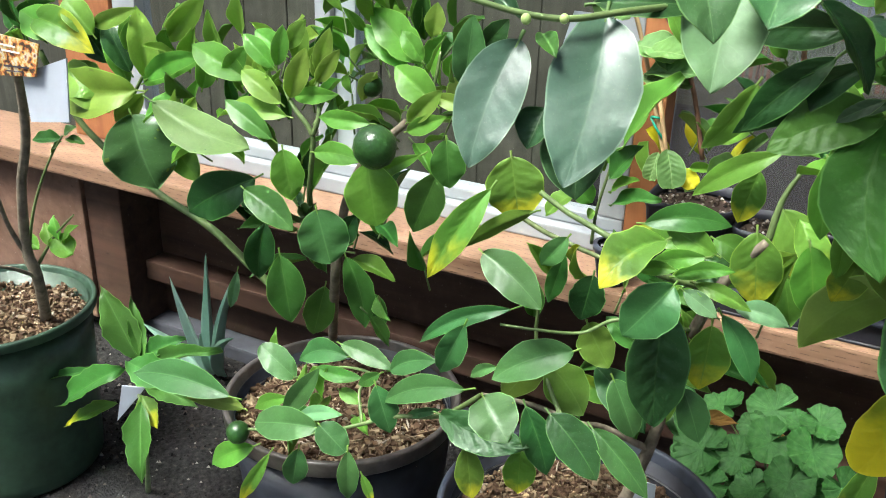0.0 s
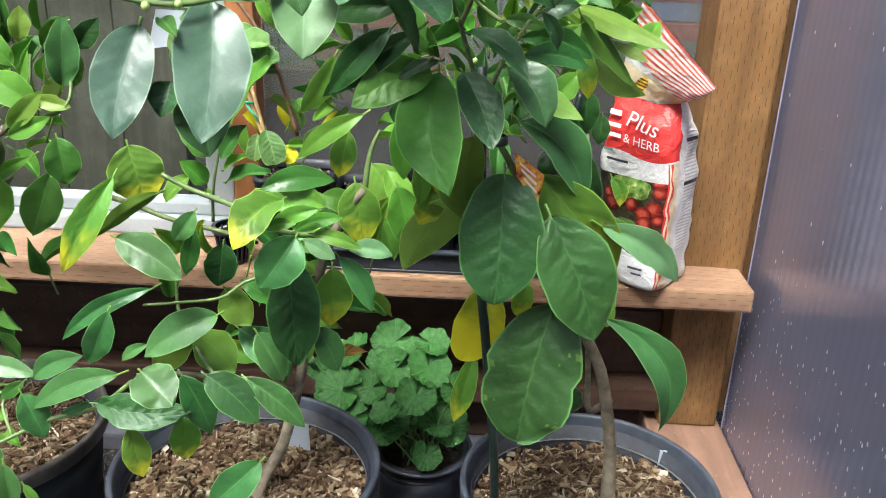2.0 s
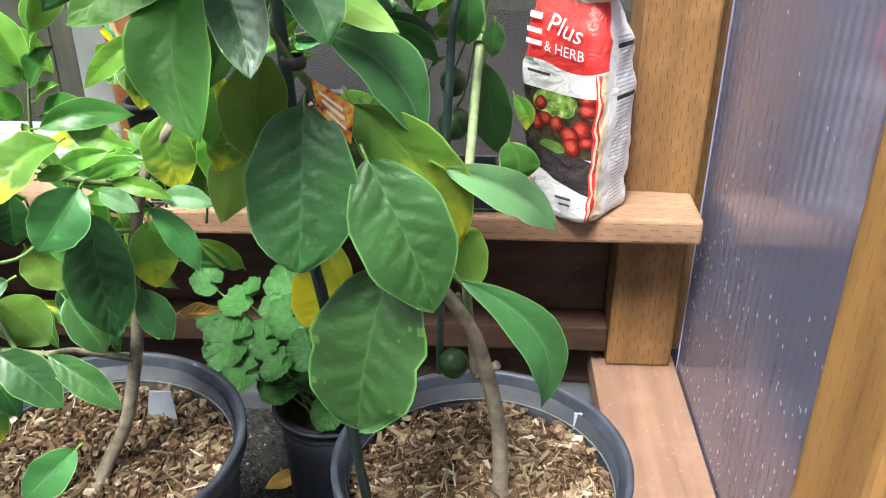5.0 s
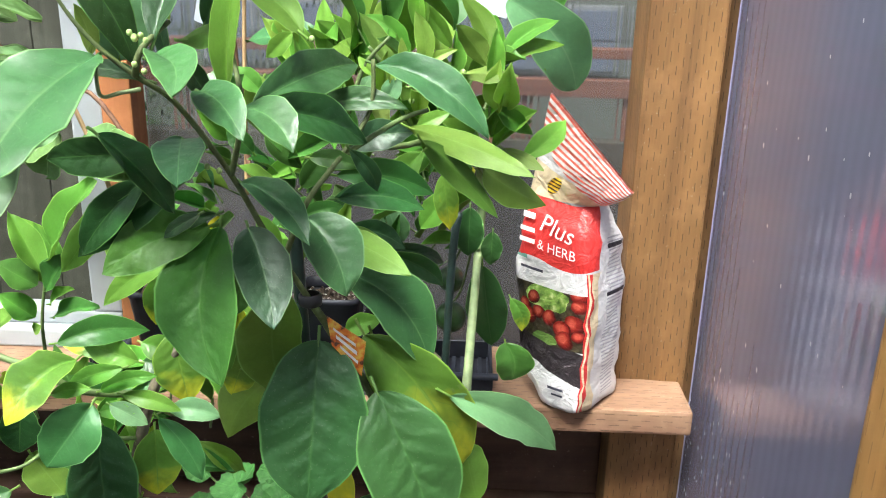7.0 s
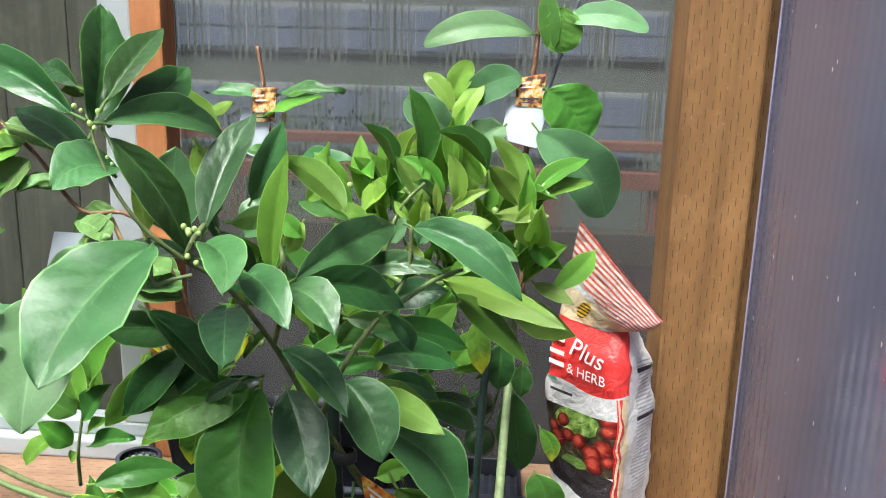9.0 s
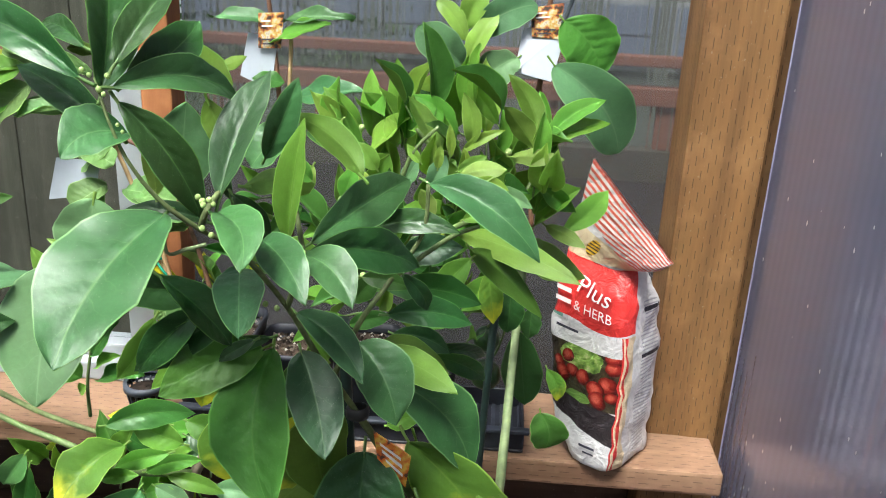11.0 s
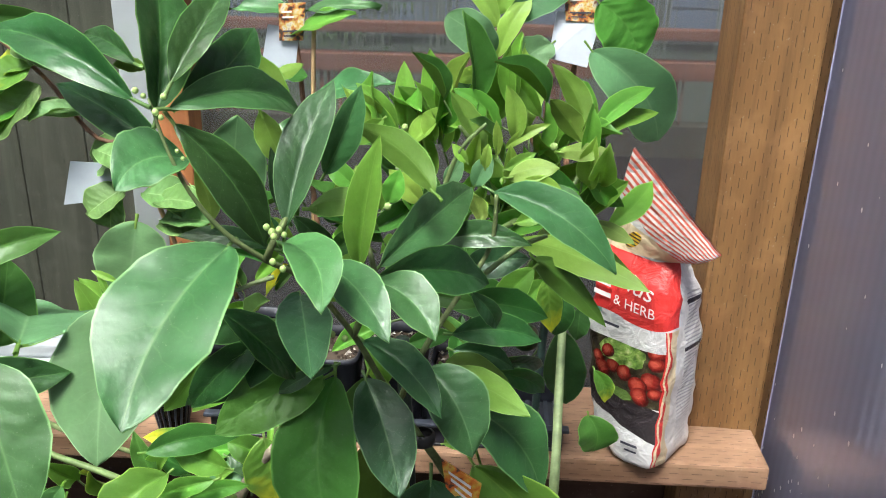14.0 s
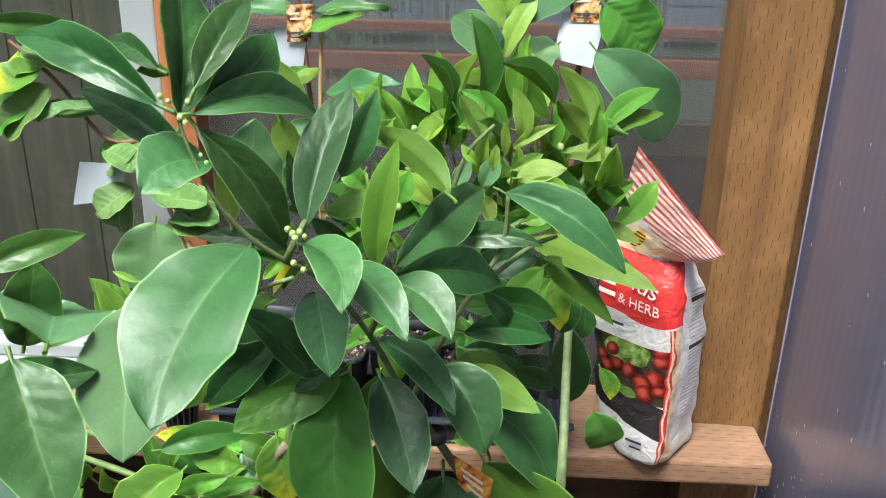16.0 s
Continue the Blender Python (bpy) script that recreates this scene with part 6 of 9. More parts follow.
blade(B, (-0.6619, -0.4100, 0.4535), (-0.6865, -0.4100, 0.4359), 0.0107, (-0.15, -0.97, 0.21), "clear", "citrus", 25, 28, 0.08)
blade(B, (-0.6502, -0.4600, 0.4563), (-0.6184, -0.4800, 0.4371), 0.0399, (0.07, -0.63, 0.77), "clear", "broad", 25, 22, 0.00)
blade(B, (-0.7095, -0.4200, 0.3969), (-0.6248, -0.4200, 0.3935), 0.0328, (0.02, -0.79, 0.61), "pucker", "broad", 31, 25, 0.06)
blade(B, (-0.6826, -0.4200, 0.3733), (-0.6748, -0.4200, 0.3196), 0.0262, (0.51, -0.86, 0.07), "mottled", "citrus", 22, 25, 0.00)
blade(B, (-0.6356, -0.4100, 0.3799), (-0.6365, -0.4100, 0.3352), 0.0288, (0.36, -0.93, -0.01), "mottled", "broad", 20, 22, 0.00)
blade(B, (-0.6344, -0.4100, 0.4242), (-0.6106, -0.4100, 0.3639), 0.0302, (0.49, -0.85, 0.19), "dark", "citrus", 22, 25, -0.03)
blade(B, (-0.6092, -0.4200, 0.4315), (-0.5621, -0.4300, 0.3914), 0.0339, (0.29, -0.79, 0.54), "dark", "broad", 25, 22, -0.04)
blade(B, (-0.5762, -0.4100, 0.4238), (-0.5230, -0.4200, 0.3824), 0.0253, (0.26, -0.80, 0.53), "dark", "citrus", 27, 28, -0.03)
blade(B, (-0.6025, -0.3300, 0.4312), (-0.5474, -0.3518, 0.3939), 0.0355, (0.10, -0.79, 0.61), "clear", "citrus", 25, 34, -0.04)
blade(B, (-0.6309, -0.3700, 0.4439), (-0.5972, -0.3700, 0.4053), 0.0413, (-0.61, 0.58, -0.53), "mid", "broad", 22, 19, 0.08)
blade(B, (-0.6404, -0.3700, 0.4454), (-0.6725, -0.3700, 0.3978), 0.0334, (-0.26, 0.95, 0.18), "mid", "broad", 22, 19, -0.00)
blade(B, (-0.6078, -0.3500, 0.4821), (-0.5851, -0.3500, 0.4457), 0.0334, (-0.64, 0.65, -0.40), "mid", "broad", 22, 19, -0.00)
blade(B, (-0.5321, -0.3300, 0.4320), (-0.5439, -0.3300, 0.3891), 0.0165, (0.03, -1.00, -0.01), "light", "citrus", 22, 28, 0.00)
blade(B, (-0.5637, -0.4250, 0.3470), (-0.6102, -0.4350, 0.3017), 0.0336, (-0.05, -0.96, 0.26), "clear", "broad", 25, 25, 0.00)
blade(B, (-0.5076, -0.3500, 0.5080), (-0.5096, -0.3500, 0.4496), 0.0376, (0.40, -0.92, -0.01), "mottled", "broad", 20, 22, 0.00)
blade(B, (-0.5000, -0.3600, 0.5241), (-0.4697, -0.3600, 0.4707), 0.0223, (0.47, -0.84, 0.27), "clear", "citrus", 31, 37, -0.06)
blade(B, (-0.5373, -0.3700, 0.5506), (-0.4934, -0.3700, 0.5653), 0.0146, (-0.09, -0.96, 0.27), "light", "citrus", 31, 34, -0.08)
blade(B, (-0.4914, -0.3600, 0.5320), (-0.4513, -0.3600, 0.5269), 0.0184, (0.06, -0.87, 0.49), "sage", "citrus", 31, 31, -0.08)
blade(B, (-0.4484, -0.3600, 0.5919), (-0.4368, -0.3600, 0.5379), 0.0330, (0.39, -0.92, 0.08), "light", "broad", 22, 22, 0.00)
blade(B, (-0.5199, -0.3300, 0.5720), (-0.4874, -0.3300, 0.5545), 0.0229, (0.24, -0.86, 0.45), "light", "citrus", 31, 25, -0.07)
blade(B, (-0.5470, -0.3000, 0.5481), (-0.5970, -0.3000, 0.5523), 0.0188, (0.04, -0.90, 0.43), "mottled", "citrus", 31, 31, 0.04)
blade(B, (-0.5283, -0.3100, 0.5456), (-0.4940, -0.3100, 0.5305), 0.0233, (0.21, -0.86, 0.47), "dark", "citrus", 31, 25, -0.07)
blade(B, (-0.5274, -0.3800, 0.5460), (-0.4999, -0.3800, 0.5305), 0.0159, (0.28, -0.82, 0.50), "sage", "citrus", 25, 31, 0.00)
blade(B, (-0.5747, -0.3700, 0.4484), (-0.5517, -0.3700, 0.3991), 0.0303, (0.58, -0.77, 0.27), "clear", "broad", 25, 25, 0.00)
blade(B, (-0.5200, -0.3600, 0.4521), (-0.5011, -0.3600, 0.4067), 0.0284, (0.53, -0.82, 0.22), "clear", "broad", 25, 25, 0.00)
blade(B, (-0.5645, -0.3500, 0.4722), (-0.5925, -0.3500, 0.4931), 0.0193, (0.38, -0.77, 0.51), "mid", "broad", 25, 25, 0.00)
blade(C, (-0.8652, -0.3800, 0.5416), (-0.8509, -0.3800, 0.4916), 0.0479, (0.63, -0.76, 0.18), "clear", "oval", 17, 16, 0.00)
blade(C, (-0.8972, -0.3850, 0.5951), (-0.8888, -0.3850, 0.5478), 0.0316, (0.65, -0.75, 0.11), "light", "broad", 22, 28, 0.00)
blade(C, (-0.9639, -0.3650, 0.5388), (-0.9052, -0.3650, 0.5072), 0.0324, (0.30, -0.77, 0.56), "mid", "citrus", 25, 28, -0.04)
blade(C, (-0.9983, -0.3100, 0.5281), (-1.0976, -0.3100, 0.4697), 0.0531, (0.03, -1.00, -0.06), "dark", "broad", 25, 28, 0.03)
blade(C, (-0.9607, -0.3400, 0.4954), (-0.9743, -0.3400, 0.4296), 0.0329, (0.58, -0.80, -0.12), "dark", "citrus", 22, 31, 0.04)
blade(C, (-0.9235, -0.3650, 0.4779), (-0.9127, -0.3650, 0.4053), 0.0397, (0.66, -0.74, 0.10), "mid", "citrus", 20, 31, 0.00)
blade(C, (-0.8022, -0.3900, 0.5996), (-0.7934, -0.3900, 0.5441), 0.0473, (0.58, -0.81, 0.09), "light", "broad", 25, 25, 0.00)
blade(C, (-0.7611, -0.3700, 0.6090), (-0.8187, -0.3700, 0.5715), 0.0142, (0.01, -1.00, -0.02), "light", "citrus", 25, 34, 0.04)
blade(C, (-0.7664, -0.3300, 0.5821), (-0.7921, -0.3300, 0.5186), 0.0366, (0.32, -0.94, -0.13), "mid", "citrus", 22, 25, 0.00)
blade(C, (-0.7398, -0.3650, 0.6245), (-0.7358, -0.3650, 0.5825), 0.0314, (0.49, -0.87, 0.05), "mid", "broad", 22, 25, 0.00)
blade(C, (-0.8889, -0.3500, 0.5850), (-0.8343, -0.3500, 0.5856), 0.0219, (-0.00, -0.94, 0.35), "light", "citrus", 22, 25, -0.05)
blade(C, (-1.1494, -0.3300, 0.5785), (-1.1202, -0.3300, 0.4989), 0.0806, (0.72, -0.64, 0.26), "clear", "broad", 31, 22, 0.04)
blade(C, (-1.1492, -0.3200, 0.6040), (-1.2658, -0.3200, 0.5952), 0.0594, (-0.02, -0.97, 0.24), "fresh", "broad", 50, 40, -0.06)
blade(C, (-1.0713, -0.3700, 0.6122), (-0.9496, -0.3700, 0.5843), 0.0467, (-0.17, 0.64, -0.75), "dark", "broad", 31, 22, -0.03)
blade(C, (-1.1813, -0.3000, 0.6024), (-1.2096, -0.3000, 0.6650), 0.0263, (0.69, -0.65, 0.31), "light", "citrus", 30, 40, 0.00)
blade(C, (-1.1502, -0.3000, 0.6127), (-1.1570, -0.3000, 0.6908), 0.0336, (0.74, -0.67, 0.06), "fresh", "citrus", 30, 40, 0.00)
blade(C, (-1.1266, -0.2900, 0.6556), (-1.0666, -0.2900, 0.7099), 0.0280, (0.31, -0.89, -0.34), "fresh", "citrus", 30, 40, 0.00)
blade(C, (-1.1571, -0.3000, 0.6068), (-1.0678, -0.3000, 0.6420), 0.0239, (0.04, -0.99, -0.10), "light", "citrus", 30, 40, -0.05)
blade(C, (-1.1855, -0.2900, 0.6432), (-1.1824, -0.2900, 0.6785), 0.0220, (0.73, -0.68, -0.06), "light", "citrus", 30, 40, 0.00)
blade(C, (-1.2149, -0.3100, 0.6657), (-1.1447, -0.3100, 0.6906), 0.0199, (0.06, -0.98, -0.16), "fresh", "citrus", 30, 40, 0.00)
blade(C, (-1.1477, -0.3100, 0.5992), (-1.1980, -0.3100, 0.5599), 0.0281, (0.23, -0.92, -0.30), "fresh", "citrus", 30, 40, 0.00)
blade(C, (-1.1270, -0.3000, 0.5457), (-1.0878, -0.3000, 0.5050), 0.0321, (0.52, -0.69, 0.50), "light", "citrus", 25, 19, 0.00)
blade(C, (-0.9477, -0.3300, 0.6536), (-0.9836, -0.3300, 0.6824), 0.0212, (0.37, -0.81, 0.46), "light", "citrus", 30, 40, 0.00)
blade(C, (-0.9441, -0.3300, 0.6567), (-0.9350, -0.3300, 0.6956), 0.0180, (0.58, -0.80, -0.14), "light", "citrus", 30, 40, 0.00)
blade(C, (-0.9410, -0.3200, 0.6716), (-0.9156, -0.3200, 0.7013), 0.0173, (0.32, -0.91, -0.27), "fresh", "citrus", 30, 40, 0.00)
blade(C, (-0.9308, -0.3300, 0.6275), (-0.9091, -0.3300, 0.6776), 0.0236, (0.48, -0.85, -0.21), "fresh", "citrus", 30, 40, 0.00)
blade(C, (-0.9333, -0.3400, 0.6236), (-0.9798, -0.3400, 0.6498), 0.0254, (0.27, -0.83, 0.49), "fresh", "citrus", 30, 40, 0.00)
blade(C, (-0.9293, -0.3600, 0.5935), (-0.9857, -0.3600, 0.6237), 0.0239, (0.28, -0.81, 0.52), "mid", "citrus", 30, 40, 0.00)
blade(C, (-0.9266, -0.3400, 0.6120), (-0.9918, -0.3400, 0.6172), 0.0229, (0.03, -0.93, 0.37), "fresh", "citrus", 30, 40, 0.00)
blade(C, (-0.9815, -0.3300, 0.6385), (-1.0515, -0.3300, 0.6650), 0.0336, (0.18, -0.87, 0.47), "light", "citrus", 30, 40, 0.00)
blade(C, (-1.0088, -0.3300, 0.6402), (-0.9803, -0.3300, 0.6715), 0.0216, (0.32, -0.90, -0.30), "light", "citrus", 30, 40, 0.00)
blade(C, (-0.9052, -0.3200, 0.6544), (-0.8882, -0.3200, 0.6963), 0.0178, (0.48, -0.86, -0.19), "fresh", "citrus", 30, 40, 0.00)
blade(C, (-0.8981, -0.3300, 0.6464), (-0.8709, -0.3300, 0.6802), 0.0163, (0.30, -0.92, -0.24), "fresh", "citrus", 30, 40, 0.00)
blade(C, (-0.9332, -0.3200, 0.6269), (-0.8804, -0.3200, 0.6351), 0.0176, (-0.03, -0.99, 0.17), "light", "citrus", 30, 40, 0.00)
blade(C, (-0.8386, -0.3300, 0.6159), (-0.8967, -0.3300, 0.6137), 0.0193, (-0.01, -0.96, 0.28), "light", "citrus", 30, 40, 0.00)
blade(C, (-0.8192, -0.2700, 0.6639), (-0.8759, -0.2700, 0.7102), 0.0377, (0.30, -0.88, 0.37), "light", "citrus", 30, 40, 0.00)
blade(C, (-0.8346, -0.2700, 0.6562), (-0.8845, -0.2700, 0.6904), 0.0240, (0.27, -0.88, 0.39), "light", "citrus", 30, 40, 0.00)
blade(C, (-0.8128, -0.2800, 0.6678), (-0.8357, -0.2800, 0.6938), 0.0205, (0.38, -0.86, 0.33), "light", "citrus", 30, 40, 0.00)
blade(C, (-0.8144, -0.2600, 0.6872), (-0.8092, -0.2600, 0.7195), 0.0203, (0.46, -0.89, -0.07), "fresh", "citrus", 30, 40, 0.00)
blade(C, (-0.7684, -0.2800, 0.6503), (-0.7618, -0.2800, 0.7144), 0.0306, (0.44, -0.90, -0.04), "clear", "broad", 17, 34, 0.00)
blade(C, (-0.7629, -0.2700, 0.6476), (-0.7607, -0.2700, 0.6890), 0.0215, (0.44, -0.90, -0.02), "light", "citrus", 30, 40, 0.00)
blade(C, (-0.7869, -0.3000, 0.6344), (-0.8306, -0.3000, 0.6647), 0.0330, (0.27, -0.88, 0.39), "light", "citrus", 30, 40, 0.00)
blade(C, (-0.8101, -0.3100, 0.6173), (-0.7748, -0.3100, 0.6519), 0.0200, (0.14, -0.98, -0.14), "fresh", "citrus", 30, 40, 0.00)
blade(C, (-0.8113, -0.3100, 0.6080), (-0.7695, -0.3100, 0.6281), 0.0175, (-0.01, -1.00, 0.03), "light", "citrus", 30, 40, 0.00)
blade(C, (-0.7921, -0.2900, 0.6391), (-0.7584, -0.2900, 0.6327), 0.0162, (0.06, -0.94, 0.34), "fresh", "citrus", 30, 40, 0.00)
blade(C, (-0.7608, -0.2600, 0.6825), (-0.7364, -0.2600, 0.7110), 0.0233, (0.18, -0.97, -0.15), "dark", "citrus", 30, 40, 0.00)
blade(C, (-0.8647, -0.2800, 0.6504), (-0.8814, -0.2800, 0.6206), 0.0212, (-0.71, 0.59, 0.40), "mottled", "citrus", 30, 40, -0.00)
blade(C, (-0.8970, -0.2900, 0.4539), (-0.8737, -0.2900, 0.3755), 0.0331, (0.61, -0.77, 0.18), "mid", "citrus", 30, 40, -0.06)
blade(C, (-0.9479, -0.2600, 0.3939), (-0.9664, -0.2600, 0.3274), 0.0366, (0.47, -0.87, -0.13), "mid", "broad", 20, 22, 0.00)
blade(C, (-0.8910, -0.2700, 0.4055), (-0.8590, -0.2700, 0.3768), 0.0267, (0.44, -0.75, 0.50), "mid", "citrus", 30, 40, 0.00)
blade(C, (-1.1332, -0.2000, 0.3455), (-1.1500, -0.2000, 0.2874), 0.0156, (0.56, -0.81, -0.16), "sage", "citrus", 30, 40, 0.00)
blade(C, (-0.8688, -0.3000, 0.5584), (-0.8295, -0.3000, 0.5395), 0.0271, (0.24, -0.84, 0.49), "dark", "citrus", 30, 40, 0.00)
blade(C, (-0.9125, -0.2800, 0.4631), (-0.8901, -0.2800, 0.5000), 0.0268, (0.28, -0.94, -0.17), "dark", "citrus", 30, 40, 0.00)
blade(C, (-0.8995, -0.3800, 0.3521), (-0.9425, -0.3800, 0.3776), 0.0294, (0.38, -0.68, 0.63), "clear", "oval", 25, 25, 0.00)
blade(C, (-0.8402, -0.3700, 0.3895), (-0.9008, -0.3700, 0.3666), 0.0263, (-0.13, -0.92, 0.36), "clear", "citrus", 25, 25, 0.14)
blade(C, (-0.8415, -0.3800, 0.4085), (-0.7811, -0.3800, 0.3977), 0.0202, (0.11, -0.78, 0.62), "clear", "citrus", 25, 25, -0.04)
blade(C, (-0.7855, -0.3800, 0.3957), (-0.7354, -0.3800, 0.4214), 0.0231, (-0.15, -0.95, 0.29), "clear", "citrus", 25, 25, -0.09)
blade(C, (-0.8640, -0.3900, 0.3808), (-0.8096, -0.3900, 0.3859), 0.0156, (-0.05, -0.83, 0.56), "mid", "citrus", 25, 25, 0.05)
blade(C, (-0.8893, -0.4100, 0.3319), (-0.8447, -0.4100, 0.3963), 0.0218, (0.16, -0.98, -0.11), "clear", "citrus", 25, 25, 0.00)
blade(C, (-0.8848, -0.4100, 0.3492), (-0.9289, -0.4100, 0.3224), 0.0163, (-0.14, -0.96, 0.23), "light", "citrus", 25, 25, 0.06)
blade(C, (-0.9237, -0.4500, 0.3602), (-1.0544, -0.4500, 0.3456), 0.0349, (-0.07, -0.80, 0.60), "clear", "citrus", 25, 25, 0.05)
blade(C, (-0.9068, -0.4500, 0.3525), (-0.9831, -0.4500, 0.3392), 0.0183, (0.02, 1.00, -0.09), "mottled", "citrus", 25, 25, -0.00)
blade(C, (-0.8120, -0.4600, 0.3701), (-0.8847, -0.4600, 0.3500), 0.0320, (-0.14, -0.85, 0.51), "clear", "oval", 25, 25, 0.02)
blade(C, (-0.8094, -0.4600, 0.3740), (-0.7818, -0.4600, 0.3546), 0.0277, (0.43, -0.66, 0.62), "clear", "oval", 25, 25, 0.00)
blade(C, (-0.8928, -0.4550, 0.3171), (-0.9495, -0.4550, 0.2735), 0.0258, (-0.12, -0.98, 0.15), "light", "citrus", 25, 25, 0.05)
blade(C, (-0.8303, -0.4650, 0.3433), (-0.8390, -0.4650, 0.3007), 0.0241, (0.51, -0.85, -0.10), "clear", "broad", 25, 25, 0.00)
blade(C, (-0.7793, -0.4600, 0.3568), (-0.7799, -0.4600, 0.3040), 0.0201, (0.57, -0.82, -0.01), "clear", "citrus", 25, 25, 0.00)
blade(C, (-0.7681, -0.4550, 0.3329), (-0.7562, -0.4550, 0.3065), 0.0089, (0.65, -0.71, 0.29), "mottled", "citrus", 25, 25, 0.00)
blade(C, (-0.8699, -0.4600, 0.3197), (-0.9119, -0.4600, 0.2480), 0.0145, (0.23, -0.96, -0.13), "mottled", "citrus", 25, 25, 0.00)
blade(C, (-0.7819, -0.4100, 0.3973), (-0.7660, -0.4100, 0.3507), 0.0287, (0.62, -0.76, 0.21), "clear", "citrus", 25, 25, 0.00)
blade(C, (-0.6908, -0.4100, 0.4222), (-0.7740, -0.4100, 0.3812), 0.0254, (-0.17, -0.93, 0.34), "clear", "citrus", 25, 25, 0.08)
blade(C, (-0.7834, -0.4000, 0.4042), (-0.8080, -0.4000, 0.3842), 0.0128, (-0.09, -0.99, 0.12), "mid", "citrus", 25, 25, 0.00)
blade(C, (-0.8636, -0.4200, 0.3418), (-0.8127, -0.4200, 0.3601), 0.0154, (-0.16, -0.88, 0.44), "sage", "citrus", 25, 25, -0.05)
blade(C, (-0.8376, -0.3900, 0.3636), (-0.8113, -0.3900, 0.3563), 0.0145, (0.18, -0.73, 0.66), "light", "citrus", 25, 25, 0.00)
blade(C, (-0.7545, -0.4000, 0.3687), (-0.7192, -0.4000, 0.3869), 0.0091, (-0.18, -0.92, 0.34), "clear", "citrus", 25, 25, 0.00)
blade(C, (-1.2438, -0.3300, 0.6501), (-1.3069, -0.3300, 0.6761), 0.0411, (0.23, -0.81, 0.55), "light", "citrus", 30, 40, 0.00)
blade(C, (-1.2049, -0.3200, 0.6576), (-1.2450, -0.3200, 0.6938), 0.0334, (0.47, -0.71, 0.52), "light", "citrus", 30, 40, 0.00)
blade(C, (-1.1982, -0.3100, 0.6261), (-1.2369, -0.3100, 0.6679), 0.0353, (0.53, -0.69, 0.49), "dark", "citrus", 30, 40, 0.00)
blade(C, (-1.1936, -0.3300, 0.5950), (-1.2428, -0.3300, 0.6203), 0.0469, (0.30, -0.76, 0.58), "light", "broad", 31, 28, 0.00)
blade(C, (-1.2477, -0.3300, 0.6191), (-1.1824, -0.3300, 0.5767), 0.0448, (0.38, -0.72, 0.58), "fresh", "broad", 50, 34, 0.00)
blade(C, (-1.2886, -0.3300, 0.6697), (-1.1947, -0.3300, 0.6399), 0.0429, (0.16, -0.85, 0.51), "mottled", "citrus", 43, 37, -0.06)
blade(C, (-1.1761, -0.3000, 0.6169), (-1.2094, -0.3000, 0.6717), 0.0322, (0.64, -0.67, 0.39), "dark", "citrus", 31, 40, 0.00)
blade(C, (-1.1406, -0.3100, 0.6157), (-1.0542, -0.3100, 0.6510), 0.0246, (0.05, -0.99, -0.12), "light", "citrus", 37, 40, -0.07)
blade(C, (-1.1254, -0.2900, 0.6601), (-1.0777, -0.2900, 0.7038), 0.0265, (0.31, -0.89, -0.34), "light", "citrus", 31, 37, 0.00)
blade(C, (-1.1763, -0.3000, 0.6414), (-1.1532, -0.3000, 0.6825), 0.0258, (0.56, -0.76, -0.32), "light", "citrus", 31, 37, 0.00)
blade(C, (-1.0806, -0.2900, 0.6092), (-1.0577, -0.2900, 0.6638), 0.0252, (0.57, -0.79, -0.24), "light", "citrus", 31, 37, 0.00)
blade(C, (-0.9409, -0.3200, 0.6656), (-0.9768, -0.3200, 0.6855), 0.0229, (0.25, -0.86, 0.45), "light", "citrus", 31, 37, 0.00)
blade(C, (-0.9357, -0.3100, 0.6594), (-0.9285, -0.3100, 0.6981), 0.0209, (0.58, -0.81, -0.11), "fresh", "citrus", 31, 40, 0.00)
blade(E, (-0.3316, 0.0100, 0.8091), (-0.3795, 0.0000, 0.8456), 0.0402, (0.20, -0.98, -0.00), "sage", "guava", 37, 22, 0.04)
blade(E, (-0.3279, 0.0100, 0.8056), (-0.2985, 0.0300, 0.8613), 0.0234, (-0.17, -0.90, 0.41), "fresh", "guava", 25, 34, -0.04)
blade(E, (-0.3303, 0.0200, 0.8335), (-0.3617, 0.0300, 0.8711), 0.0206, (0.15, -0.92, 0.37), "fresh", "guava", 31, 31, 0.08)
blade(E, (-0.3324, 0.0300, 0.8436), (-0.3126, 0.0300, 0.8859), 0.0269, (0.02, -1.00, -0.01), "fresh", "guava", 25, 25, -0.05)
blade(E, (-0.3188, 0.0300, 0.8391), (-0.2574, 0.0400, 0.8714), 0.0376, (0.11, -0.99, 0.10), "sage", "guava", 37, 19, -0.10)
blade(E, (-0.2738, 0.0300, 0.8171), (-0.3133, 0.0200, 0.7852), 0.0399, (0.10, -0.98, 0.18), "sage", "guava", 37, 22, 0.10)
blade(E, (-0.2286, 0.0400, 0.8564), (-0.1829, 0.0500, 0.7989), 0.0656, (0.22, -0.98, 0.00), "quilted", "guava", 25, 16, -0.12)
blade(E, (-0.2367, 0.0000, 0.8151), (-0.1575, 0.0300, 0.7206), 0.0637, (0.18, -0.97, -0.16), "sage", "guava", 35, 16, -0.12)
blade(E, (-0.2142, 0.0500, 0.9432), (-0.2166, 0.0500, 0.8960), 0.0449, (-0.06, -1.00, 0.00), "quilted", "guava", 25, 16, 0.00)
blade(E, (-0.2093, 0.0500, 0.9316), (-0.1241, 0.0400, 0.9227), 0.0310, (-0.06, -0.91, 0.41), "sage", "guava", 43, 19, -0.08)
